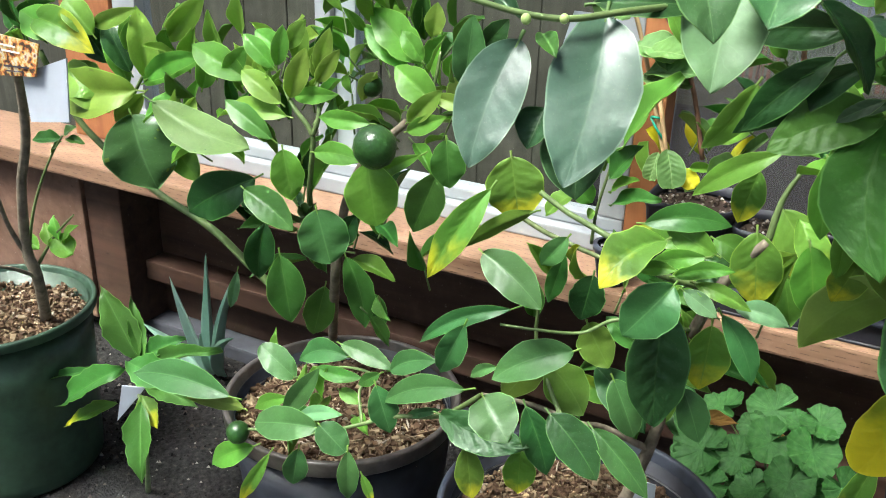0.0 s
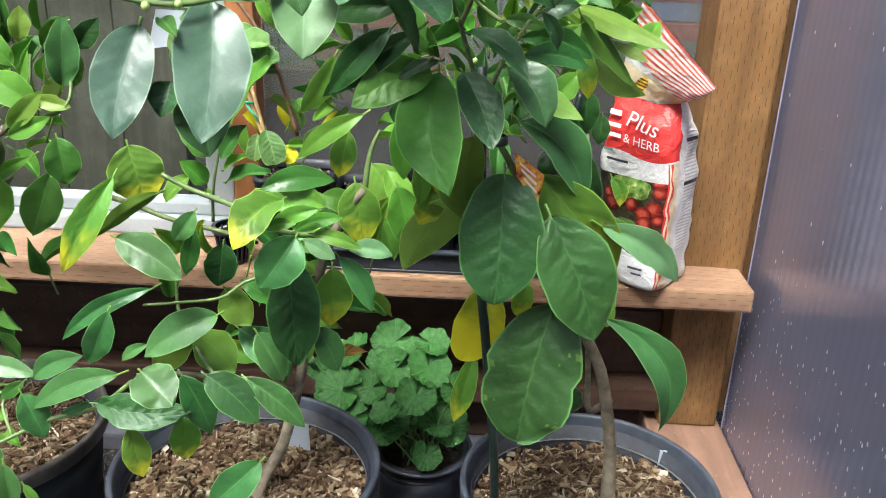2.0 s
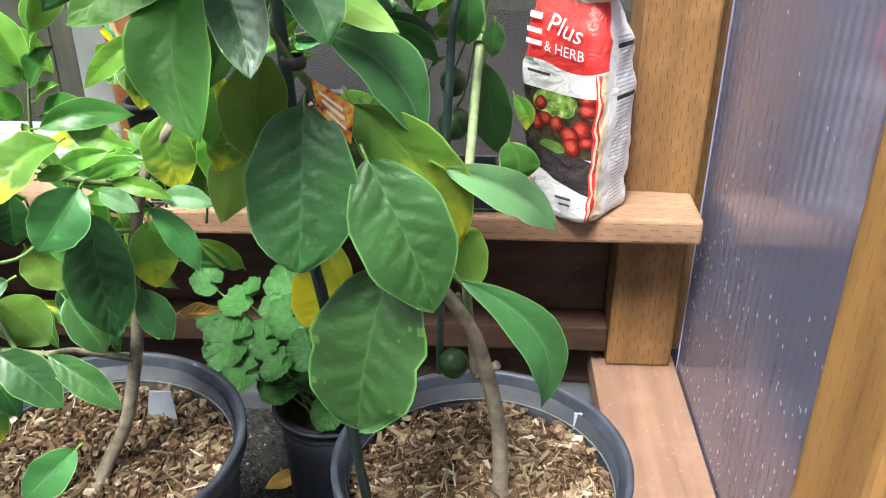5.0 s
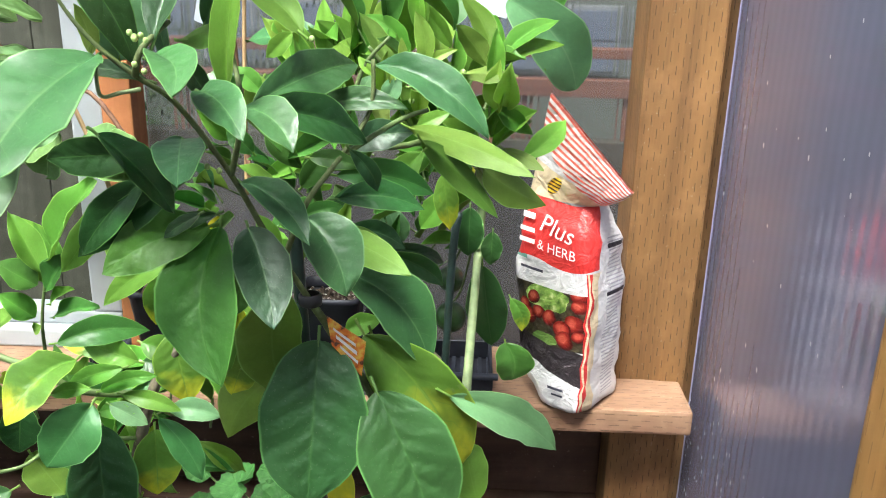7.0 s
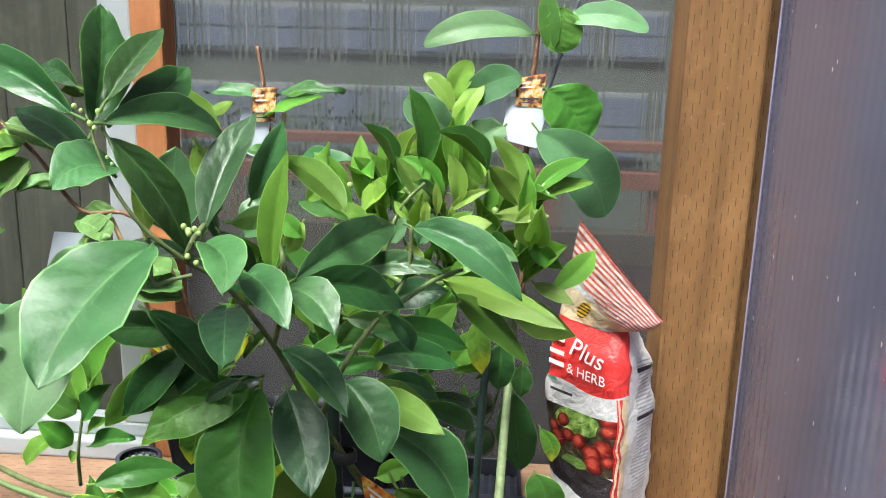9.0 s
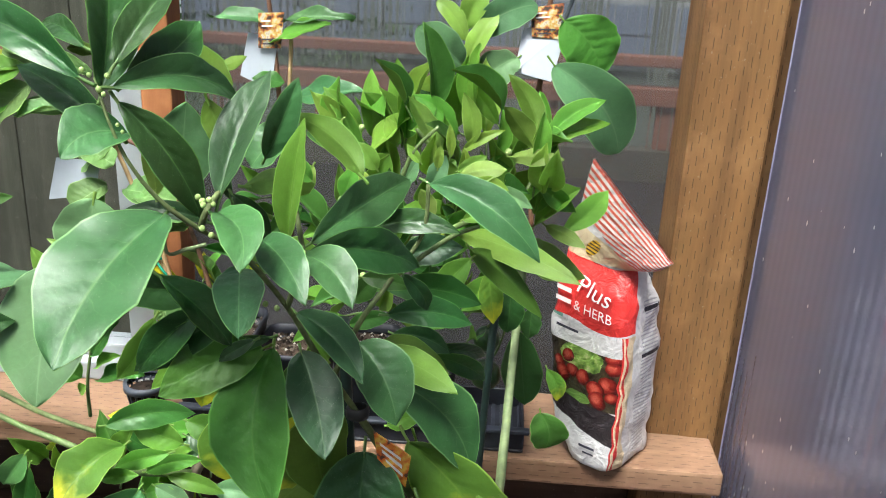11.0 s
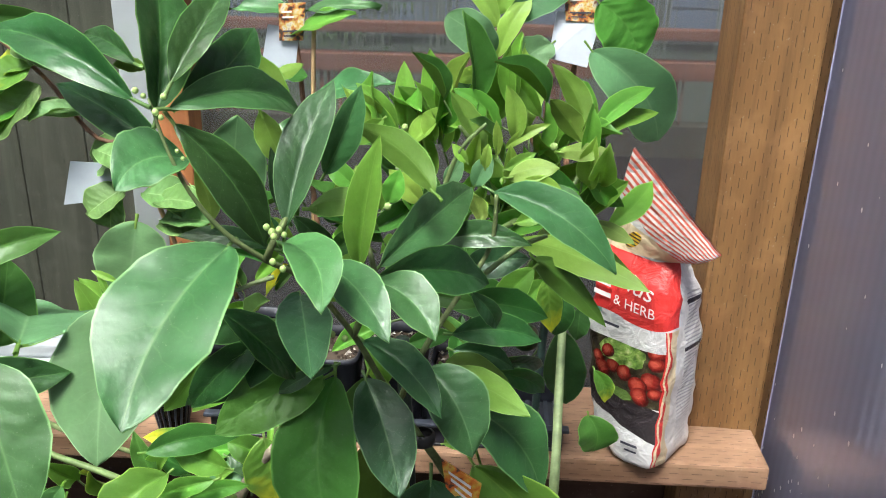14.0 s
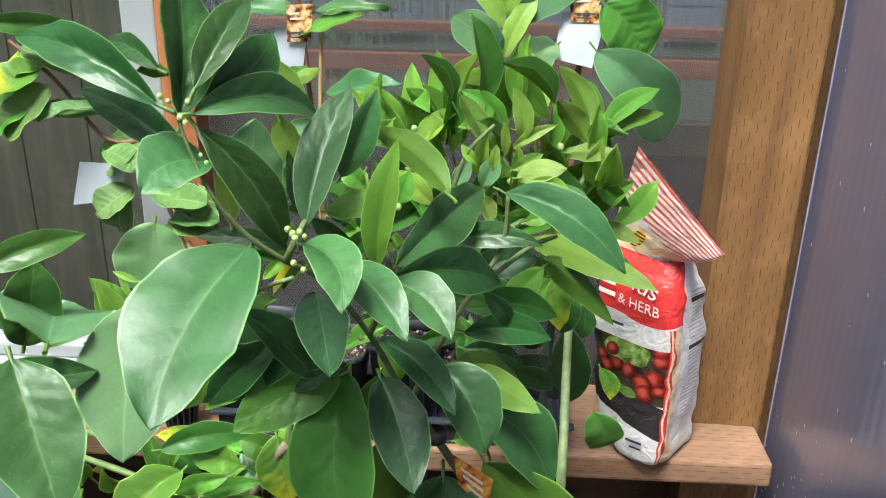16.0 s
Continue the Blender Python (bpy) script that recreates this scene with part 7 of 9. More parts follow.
blade(E, (-0.2468, 0.0500, 0.9155), (-0.3639, 0.0300, 0.9013), 0.0315, (0.12, -0.93, 0.36), "sage", "guava", 50, 19, 0.09)
blade(E, (-0.2259, 0.0500, 0.8994), (-0.2330, 0.0500, 0.9579), 0.0242, (-0.05, -1.00, -0.01), "mid", "guava", 25, 25, 0.00)











leaf(G, (-1.210, -0.310, 0.241), (-1.275, -0.300, 0.331), 0.045, 10, "mid", "lance", 0.5, 0.35, teeth=0.1)
leaf(G, (-1.204, -0.310, 0.243), (-1.246, -0.280, 0.313), 0.023, 30, "mid", "lance", 0.5, 0.35, teeth=0.1)
leaf(G, (-1.231, -0.320, 0.231), (-1.327, -0.340, 0.146), 0.043, 0, "mid", "lance", 0.6, 0.35, teeth=0.1)
leaf(G, (-1.252, -0.320, 0.171), (-1.329, -0.340, 0.112), 0.023, 0, "mottled", "lance", 0.6, 0.35, teeth=0.1)
leaf(G, (-1.180, -0.340, 0.207), (-1.155, -0.370, 0.111), 0.041, 0, "mid", "lance", 0.5, 0.35, teeth=0.1)
leaf(G, (-1.285, -0.310, 0.205), (-1.389, -0.330, 0.155), 0.018, 0, "mid", "lance", 0.6, 0.35, teeth=0.1)
leaf(G, (-1.217, -0.310, 0.235), (-1.148, -0.280, 0.278), 0.035, 0, "mid", "lance", 0.5, 0.35, teeth=0.1)
leaf(G, (-1.202, -0.310, 0.235), (-1.057, -0.300, 0.292), 0.025, 0, "mid", "lance", 0.5, 0.35, teeth=0.1)
leaf(G, (-1.177, -0.330, 0.229), (-1.074, -0.340, 0.230), 0.029, 0, "mid", "lance", 0.5, 0.35, teeth=0.1)
leaf(G, (-1.190, -0.330, 0.208), (-1.155, -0.340, 0.175), 0.030, 0, "mottled", "lance", 0.5, 0.35, teeth=0.1)
leaf(G, (-1.220, -0.320, 0.243), (-1.120, -0.320, 0.234), 0.045, 0, "mid", "lance", 0.4, 0.35, teeth=0.1)


leaf(H, (-0.529, 0.020, 0.841), (-0.439, 0.010, 0.842), 0.020, 0, "grey", "lance", 0.7, 0.2)
leaf(H, (-0.532, 0.020, 0.844), (-0.599, 0.010, 0.840), 0.022, 0, "grey", "lance", 0.6, 0.2)
leaf(H, (-0.536, 0.010, 0.820), (-0.465, 0.000, 0.842), 0.022, 0, "light", "citrus", 0.4, 0.3)
leaf(H, (-0.520, 0.010, 0.780), (-0.553, 0.000, 0.784), 0.022, 0, "mid", "citrus", 0.4, 0.3)
leaf(H, (-0.510, 0.000, 0.765), (-0.424, -0.020, 0.779), 0.030, 0, "grey", "citrus", 0.4, 0.3)
leaf(H, (-0.519, 0.000, 0.736), (-0.551, -0.020, 0.692), 0.049, 0, "grey", "broad", 0.4, 0.3)
leaf(H, (-0.496, 0.000, 0.731), (-0.423, -0.020, 0.715), 0.037, 0, "mid", "citrus", 0.4, 0.3)
leaf(K, (-0.731, -0.010, 0.744), (-0.807, -0.010, 0.729), 0.027, 0, "guava", "oval", 0.5, 0.5)
leaf(K, (-0.747, -0.010, 0.781), (-0.809, -0.020, 0.803), 0.030, 0, "guava", "oval", 0.5, 0.4)
leaf(K, (-0.804, -0.020, 0.757), (-0.852, -0.030, 0.717), 0.055, 0, "light", "broad", 0.5, 0.4)
leaf(K, (-0.780, -0.010, 0.797), (-0.836, -0.010, 0.777), 0.036, 0, "mottled", "broad", 0.4, 0.3)
leaf(K, (-0.723, -0.020, 0.665), (-0.731, -0.020, 0.617), 0.044, 0, "guava", "oval", 0.5, 0.5)
leaf(K, (-0.700, -0.010, 0.718), (-0.740, -0.010, 0.680), 0.044, 0, "guava", "oval", 0.5, 0.5)
leaf(K, (-0.676, -0.010, 0.658), (-0.638, -0.010, 0.634), 0.038, 0, "guava", "oval", 0.5, 0.5)
leaf(K, (-0.681, -0.020, 0.623), (-0.620, -0.020, 0.620), 0.032, 0, "guava", "oval", 0.5, 0.5)
leaf(K, (-0.693, -0.020, 0.659), (-0.641, -0.020, 0.649), 0.040, 0, "guava", "oval", 0.5, 0.5)
leaf(K, (-0.677, -0.020, 0.629), (-0.622, -0.020, 0.636), 0.030, 0, "guava", "oval", 0.5, 0.5)
leaf(K, (-0.636, -0.040, 0.553), (-0.622, -0.050, 0.512), 0.032, 0, "guava", "oval", 0.5, 0.5)
leaf(K, (-0.648, -0.030, 0.545), (-0.651, -0.040, 0.513), 0.020, 0, "guava", "oval", 0.5, 0.5)
leaf(K, (-0.623, -0.030, 0.529), (-0.600, -0.040, 0.513), 0.023, 0, "yellow", "oval", 0.5, 0.5)
leaf(K, (-0.685, -0.100, 0.543), (-0.734, -0.100, 0.596), 0.028, 0, "light", "citrus", 0.4, 0.45)
leaf(K, (-0.687, -0.100, 0.549), (-0.712, -0.100, 0.591), 0.018, 0, "light", "citrus", 0.4, 0.45)

leaf(Q, (-1.338, -0.310, 0.370), (-1.366, -0.300, 0.397), 0.020, 0, "light", "citrus", 0.4, 0.45)
leaf(Q, (-1.325, -0.310, 0.381), (-1.300, -0.300, 0.407), 0.018, 0, "light", "citrus", 0.4, 0.45)
leaf(Q, (-1.330, -0.310, 0.384), (-1.347, -0.300, 0.412), 0.015, 0, "light", "citrus", 0.4, 0.45)
leaf(Q, (-1.343, -0.310, 0.385), (-1.306, -0.310, 0.370), 0.031, 0, "light", "oval", 0.4, 0.45)
leaf(Q, (-1.358, -0.320, 0.369), (-1.388, -0.320, 0.383), 0.020, 0, "light", "citrus", 0.4, 0.45)
leaf(Q, (-1.375, -0.330, 0.357), (-1.353, -0.330, 0.382), 0.017, 0, "light", "citrus", 0.4, 0.45)
leaf(Q, (-1.295, -0.310, 0.524), (-1.348, -0.310, 0.512), 0.019, 0, "mid", "citrus", 0.4, 0.45)
leaf(Q, (-1.297, -0.310, 0.521), (-1.316, -0.310, 0.498), 0.016, 0, "mid", "citrus", 0.4, 0.45)
leaf(Q, (-1.292, -0.310, 0.528), (-1.279, -0.300, 0.539), 0.016, 0, "mid", "citrus", 0.4, 0.45)
leaf(Q, (-1.290, -0.310, 0.525), (-1.268, -0.300, 0.519), 0.012, 0, "mid", "citrus", 0.4, 0.45)
leaf(A, (-0.548, -0.630, 0.733), (-0.551, -0.640, 0.716), 0.019, 0, "slate", "citrus", 0.51, 0.62)
leaf(A, (-0.538, -0.620, 0.728), (-0.530, -0.630, 0.693), 0.030, 0, "slate", "citrus", 0.51, 0.62)
leaf(A, (-0.557, -0.640, 0.772), (-0.596, -0.620, 0.780), 0.011, 0, "slate", "lance", 0.85, 0.62)
leaf(A, (-0.548, -0.640, 0.767), (-0.536, -0.650, 0.759), 0.009, 0, "mid", "citrus", 0.51, 0.62)
leaf(K, (-0.716, -0.020, 0.784), (-0.805, -0.030, 0.806), 0.021, 0, "guava", "oval", 0.4, 0.45)
leaf(K, (-0.785, -0.020, 0.769), (-0.826, -0.040, 0.719), 0.046, 0, "guava", "oval", 0.5, 0.45)
leaf(K, (-0.791, -0.020, 0.787), (-0.839, -0.030, 0.764), 0.042, 0, "mottled", "oval", 0.4, 0.45)
leaf(K, (-0.737, -0.020, 0.750), (-0.792, -0.040, 0.733), 0.024, 10, "guava", "oval", 0.6, 0.45)
leaf(K, (-0.737, -0.020, 0.704), (-0.696, -0.030, 0.688), 0.030, 0, "guava", "oval", 0.5, 0.45)
leaf(K, (-0.711, -0.020, 0.664), (-0.744, -0.040, 0.640), 0.039, 0, "guava", "oval", 0.6, 0.45)
leaf(K, (-0.682, -0.020, 0.651), (-0.624, -0.040, 0.653), 0.029, 0, "guava", "oval", 0.6, 0.45)
leaf(K, (-0.672, -0.020, 0.627), (-0.612, -0.040, 0.634), 0.026, 0, "guava", "oval", 0.6, 0.45)
leaf(B, (-0.521, -0.300, 0.391), (-0.483, -0.280, 0.384), 0.013, 0, "dry", "lance", 0.3, 0.52)
leaf(B, (-0.641, -0.230, 0.586), (-0.671, -0.220, 0.639), 0.025, 15, "light", "citrus", 0.4, 0.52)
leaf(B, (-0.628, -0.240, 0.602), (-0.577, -0.240, 0.676), 0.036, -10, "light", "citrus", 0.4, 0.52)
leaf(B, (-0.648, -0.220, 0.574), (-0.668, -0.210, 0.612), 0.018, 0, "light", "citrus", 0.4, 0.52)
leaf(B, (-0.648, -0.230, 0.575), (-0.677, -0.240, 0.599), 0.028, 0, "mid", "citrus", 0.5, 0.52)
leaf(B, (-0.636, -0.240, 0.574), (-0.606, -0.240, 0.611), 0.024, 0, "mid", "citrus", 0.5, 0.52)
leaf(B, (-0.635, -0.240, 0.561), (-0.603, -0.250, 0.581), 0.013, 0, "light", "citrus", 0.5, 0.52)
leaf(B, (-0.634, -0.240, 0.549), (-0.578, -0.255, 0.565), 0.018, 0, "mid", "citrus", 0.6, 0.52)
leaf(B, (-0.654, -0.230, 0.544), (-0.679, -0.240, 0.570), 0.024, 0, "light", "citrus", 0.5, 0.52)
leaf(B, (-0.650, -0.230, 0.537), (-0.657, -0.230, 0.529), 0.013, 0, "light", "citrus", 0.4, 0.52)
leaf(B, (-0.675, -0.220, 0.548), (-0.699, -0.230, 0.521), 0.022, 0, "light", "citrus", 0.5, 0.52)
leaf(B, (-0.581, -0.270, 0.515), (-0.509, -0.290, 0.536), 0.022, 0, "light", "citrus", 0.5, 0.52)
leaf(B, (-0.520, -0.280, 0.504), (-0.562, -0.300, 0.529), 0.020, 0, "mid", "citrus", 0.5, 0.52)
leaf(B, (-0.536, -0.300, 0.509), (-0.474, -0.310, 0.537), 0.020, 0, "light", "lance", 0.6, 0.52)
leaf(B, (-0.577, -0.260, 0.491), (-0.609, -0.270, 0.522), 0.021, 0, "mid", "citrus", 0.5, 0.52)
leaf(B, (-0.505, -0.270, 0.548), (-0.470, -0.280, 0.522), 0.030, 0, "light", "citrus", 0.4, 0.52)
leaf(B, (-0.467, -0.270, 0.580), (-0.434, -0.290, 0.532), 0.026, 10, "mottled", "citrus", 0.5, 0.52)
leaf(B, (-0.470, -0.280, 0.533), (-0.458, -0.280, 0.491), 0.030, 0, "light", "citrus", 0.5, 0.52)
stem(A, "trunk", [(-0.233, -0.362, 0.245), (-0.235, -0.360, 0.308), (-0.239, -0.365, 0.345), (-0.255, -0.375, 0.419), (-0.271, -0.385, 0.458), (-0.286, -0.400, 0.489)], [0.0075, 0.0069, 0.0063, 0.0057, 0.0051, 0.0045], M_BARK)
stem(A, "branch", [(-0.286, -0.400, 0.489), (-0.310, -0.415, 0.537), (-0.336, -0.430, 0.600), (-0.356, -0.438, 0.639), (-0.367, -0.440, 0.658)], [0.0036, 0.0033, 0.003, 0.0027, 0.0024], M_OLIVE)
stem(A, "branch", [(-0.367, -0.440, 0.658), (-0.384, -0.460, 0.700), (-0.399, -0.485, 0.748), (-0.415, -0.515, 0.790), (-0.429, -0.530, 0.806), (-0.443, -0.540, 0.822), (-0.454, -0.545, 0.840), (-0.462, -0.545, 0.859), (-0.469, -0.540, 0.877)], [0.00207, 0.00187, 0.0016, 0.00143, 0.00126, 0.00111, 0.0009, 0.00077, 0.00065], M_OLIVE)
stem(A, "branch", [(-0.381, -0.450, 0.686), (-0.366, -0.450, 0.723), (-0.349, -0.430, 0.746), (-0.332, -0.420, 0.773), (-0.330, -0.420, 0.803)], [0.002, 0.0018, 0.0016, 0.0014, 0.0012], M_OLIVE)
stem(A, "branch", [(-0.349, -0.430, 0.746), (-0.318, -0.400, 0.763), (-0.299, -0.390, 0.769)], [0.0019, 0.0016, 0.0013], M_TWIG)
stem(A, "branch", [(-0.399, -0.485, 0.748), (-0.389, -0.500, 0.776), (-0.385, -0.510, 0.794), (-0.397, -0.480, 0.814)], [0.0018, 0.0016, 0.0014, 0.0012], M_OLIVE)
stem(A, "branch", [(-0.429, -0.530, 0.806), (-0.423, -0.535, 0.819), (-0.418, -0.510, 0.829)], [0.0018, 0.0015, 0.0012], M_OLIVE)
stem(A, "branch", [(-0.4249, -0.5350, 0.8006), (-0.4323, -0.5400, 0.7996), (-0.4401, -0.5450, 0.7992), (-0.4423, -0.5400, 0.8149)], [0.0011, 0.001, 0.0009, 0.0009], M_PALE)
stem(A, "twig", [(-0.240, -0.345, 0.381), (-0.257, -0.335, 0.361), (-0.262, -0.335, 0.401), (-0.272, -0.370, 0.462)], [0.004, 0.0035, 0.003, 0.0025], M_BARK)
stem(A, "stake", [(-0.346, -0.376, 0.245), (-0.351, -0.400, 0.340), (-0.366, -0.405, 0.470), (-0.373, -0.408, 0.530), (-0.382, -0.410, 0.708)], [0.0042, 0.0042, 0.0042, 0.0042, 0.0042], M_STAKE)
stem(D, "stake", [(-0.294, -0.220, 0.250), (-0.289, -0.235, 0.447), (-0.284, -0.225, 0.606), (-0.279, -0.215, 0.650)], [0.0036, 0.0036, 0.0036, 0.0036], M_STAKE)
stem(D, "trunk", [(-0.261, -0.147, 0.260), (-0.268, -0.235, 0.400), (-0.268, -0.256, 0.490), (-0.264, -0.200, 0.548), (-0.260, -0.146, 0.600), (-0.258, -0.122, 0.635), (-0.264, -0.124, 0.676), (-0.274, -0.135, 0.712), (-0.288, -0.145, 0.742)], [0.0046, 0.0045, 0.0044, 0.0042, 0.004, 0.0044, 0.0034, 0.003, 0.0027], M_PALE)
stem(D, "branch", [(-0.274, -0.135, 0.712), (-0.262, -0.160, 0.726), (-0.252, -0.135, 0.744)], [0.003, 0.0023, 0.0015], M_TWIG)
stem(D, "branch", [(-0.288, -0.145, 0.742), (-0.339, -0.190, 0.766), (-0.358, -0.200, 0.786)], [0.003, 0.0023, 0.0015], M_TWIG)
stem(D, "branch", [(-0.274, -0.135, 0.712), (-0.335, -0.240, 0.711), (-0.384, -0.250, 0.736), (-0.402, -0.250, 0.766)], [0.003, 0.0025, 0.002, 0.0015], M_TWIG)
stem(B, "trunk", [(-0.589, -0.381, 0.250), (-0.581, -0.345, 0.269), (-0.563, -0.340, 0.304), (-0.550, -0.335, 0.352), (-0.540, -0.330, 0.404), (-0.534, -0.335, 0.451), (-0.518, -0.345, 0.509), (-0.501, -0.350, 0.553), (-0.478, -0.350, 0.586)], [0.0068, 0.0065, 0.0061, 0.0057, 0.0054, 0.005, 0.0047, 0.0043, 0.004], M_BARK)
stem(B, "branch", [(-0.547, -0.335, 0.368), (-0.581, -0.360, 0.393), (-0.596, -0.385, 0.407), (-0.638, -0.390, 0.414), (-0.679, -0.400, 0.416)], [0.0032, 0.0029, 0.0025, 0.0022, 0.0018], M_BARK)
stem(B, "branch", [(-0.509, -0.350, 0.539), (-0.550, -0.370, 0.550), (-0.573, -0.380, 0.569), (-0.599, -0.380, 0.580), (-0.624, -0.380, 0.589), (-0.647, -0.380, 0.601)], [0.003, 0.0028, 0.0026, 0.0024, 0.0022, 0.002], M_TWIG)
stem(B, "branch", [(-0.523, -0.345, 0.497), (-0.577, -0.360, 0.499), (-0.606, -0.370, 0.483), (-0.638, -0.390, 0.486), (-0.670, -0.390, 0.482)], [0.0018, 0.0016, 0.0015, 0.0013, 0.0012], M_TWIG)
stem(B, "branch", [(-0.603, -0.400, 0.411), (-0.647, -0.360, 0.450), (-0.649, -0.360, 0.497)], [0.0022, 0.0018, 0.0013], M_TWIG)
stem(B, "branch", [(-0.478, -0.350, 0.586), (-0.474, -0.345, 0.617), (-0.466, -0.340, 0.637)], [0.003, 0.0023, 0.0015], M_TWIG)
stem(B, "branch", [(-0.7835, -0.2000, 0.5181), (-0.7423, -0.2150, 0.5134), (-0.7053, -0.2250, 0.5042), (-0.6685, -0.2350, 0.4995), (-0.6333, -0.2450, 0.4969), (-0.5955, -0.2700, 0.4974)], [0.003, 0.0028, 0.0026, 0.0024, 0.0022, 0.002], M_OLIVE)
stem(B, "branch", [(-0.653, -0.222, 0.500), (-0.648, -0.230, 0.540), (-0.636, -0.235, 0.591)], [0.0018, 0.0015, 0.0012], M_TWIG)
stem(C, "trunk", [(-1.005, -0.171, 0.260), (-0.923, -0.275, 0.412), (-0.917, -0.275, 0.460), (-0.900, -0.280, 0.517), (-0.869, -0.290, 0.567), (-0.829, -0.280, 0.608)], [0.006, 0.0056, 0.0052, 0.0048, 0.0044, 0.004], M_BARK)
stem(C, "branch", [(-0.917, -0.275, 0.460), (-0.924, -0.310, 0.508), (-0.912, -0.325, 0.557), (-0.905, -0.330, 0.594), (-0.926, -0.330, 0.619), (-0.946, -0.320, 0.636)], [0.0035, 0.0032, 0.0029, 0.0026, 0.0023, 0.002], M_TWIG)
stem(C, "branch", [(-0.905, -0.330, 0.594), (-0.900, -0.325, 0.616), (-0.913, -0.310, 0.650)], [0.003, 0.0023, 0.0016], M_TWIG)
stem(C, "branch", [(-0.986, -0.270, 0.365), (-1.035, -0.280, 0.404), (-1.086, -0.290, 0.447), (-1.158, -0.300, 0.481), (-1.237, -0.310, 0.534), (-1.264, -0.320, 0.576), (-1.271, -0.340, 0.636)], [0.005, 0.0047, 0.0045, 0.0043, 0.004, 0.0037, 0.0035], M_TWIG)
stem(C, "branch", [(-1.222, -0.310, 0.526), (-1.182, -0.305, 0.577), (-1.161, -0.300, 0.611), (-1.121, -0.290, 0.669)], [0.0025, 0.0022, 0.0018, 0.0015], M_TWIG)
stem(C, "branch", [(-0.869, -0.290, 0.567), (-0.817, -0.330, 0.597), (-0.793, -0.390, 0.628)], [0.0022, 0.0017, 0.0012], M_TWIG)
stem(C, "branch", [(-0.829, -0.280, 0.608), (-0.808, -0.270, 0.640), (-0.805, -0.260, 0.675)], [0.0025, 0.0019, 0.0013], M_TWIG)
stem(C, "branch", [(-0.829, -0.280, 0.608), (-0.764, -0.290, 0.633), (-0.764, -0.270, 0.671)], [0.0025, 0.0019, 0.0013], M_TWIG)
stem(C, "branch", [(-0.709, -0.340, 0.372), (-0.724, -0.390, 0.373), (-0.764, -0.405, 0.367), (-0.794, -0.415, 0.354), (-0.836, -0.430, 0.337), (-0.869, -0.440, 0.333), (-0.898, -0.455, 0.335)], [0.0026, 0.0024, 0.0022, 0.002, 0.0018, 0.0016, 0.0014], M_TWIG)
stem(C, "branch", [(-0.794, -0.415, 0.354), (-0.810, -0.395, 0.375), (-0.801, -0.385, 0.389), (-0.844, -0.380, 0.382), (-0.897, -0.385, 0.355)], [0.0018, 0.0016, 0.0015, 0.0013, 0.0012], M_TWIG)
stem(E, "trunk", [(-0.261, 0.050, 0.625), (-0.281, 0.055, 0.701), (-0.322, 0.060, 0.761), (-0.330, 0.060, 0.826)], [0.0035, 0.0032, 0.0028, 0.0025], M_BROWNTWIG)
stem(E, "trunk", [(-0.244, 0.055, 0.618), (-0.2495, 0.0600, 0.7287), (-0.2463, 0.0600, 0.8062), (-0.2448, 0.0550, 0.8564), (-0.2413, 0.0550, 0.9049), (-0.2394, 0.0550, 0.9580)], [0.0035, 0.0034, 0.0032, 0.003, 0.0028, 0.0026], M_BROWNTWIG)
stem(E, "cane", [(-0.244, 0.060, 0.702), (-0.2508, 0.0680, 0.7653), (-0.2271, 0.0680, 0.8499), (-0.2046, 0.0700, 0.9249), (-0.1969, 0.0700, 0.9536)], [0.0024, 0.0024, 0.0024, 0.0024, 0.0024], M_STAKEG)
stem(H, "trunk", [(-0.510, -0.010, 0.615), (-0.521, 0.005, 0.704), (-0.529, 0.015, 0.791), (-0.537, 0.020, 0.858), (-0.544, 0.025, 0.895)], [0.003, 0.0027, 0.0025, 0.0023, 0.002], M_BROWNTWIG)
stem(H, "cane", [(-0.518, 0.000, 0.598), (-0.515, 0.005, 0.735), (-0.512, 0.010, 0.826)], [0.0022, 0.0022, 0.0022], M_CANE)
stem(K, "trunk", [(-0.600, -0.020, 0.542), (-0.626, -0.020, 0.632), (-0.676, -0.015, 0.709), (-0.736, -0.012, 0.714), (-0.783, -0.010, 0.774), (-0.825, -0.010, 0.812)], [0.0028, 0.0026, 0.0025, 0.0023, 0.0022, 0.002], M_BROWNTWIG)
stem(K, "cane", [(-0.654, -0.030, 0.609), (-0.630, -0.030, 0.508), (-0.654, -0.020, 0.574), (-0.681, -0.015, 0.653), (-0.703, -0.010, 0.706)], [0.0025, 0.0025, 0.0025, 0.0025, 0.0025], M_CANE)
stem(G, "trunk", [(-1.255, -0.285, 0.000), (-1.193, -0.330, 0.155), (-1.218, -0.310, 0.231)], [0.004, 0.0035, 0.003], M_PALE)
stem(Q, "trunk", [(-1.418, -0.286, 0.235), (-1.358, -0.330, 0.333), (-1.356, -0.340, 0.377), (-1.330, -0.350, 0.468), (-1.292, -0.360, 0.540), (-1.259, -0.380, 0.625)], [0.008, 0.0074, 0.0068, 0.0062, 0.0056, 0.005], M_BARK)
stem(Q, "branch", [(-1.358, -0.330, 0.333), (-1.348, -0.370, 0.363), (-1.357, -0.400, 0.376)], [0.003, 0.0023, 0.0015], M_BARK)
stem(Q, "branch", [(-1.361, -0.330, 0.349), (-1.354, -0.360, 0.415), (-1.337, -0.380, 0.476)], [0.004, 0.003, 0.002], M_BARK)
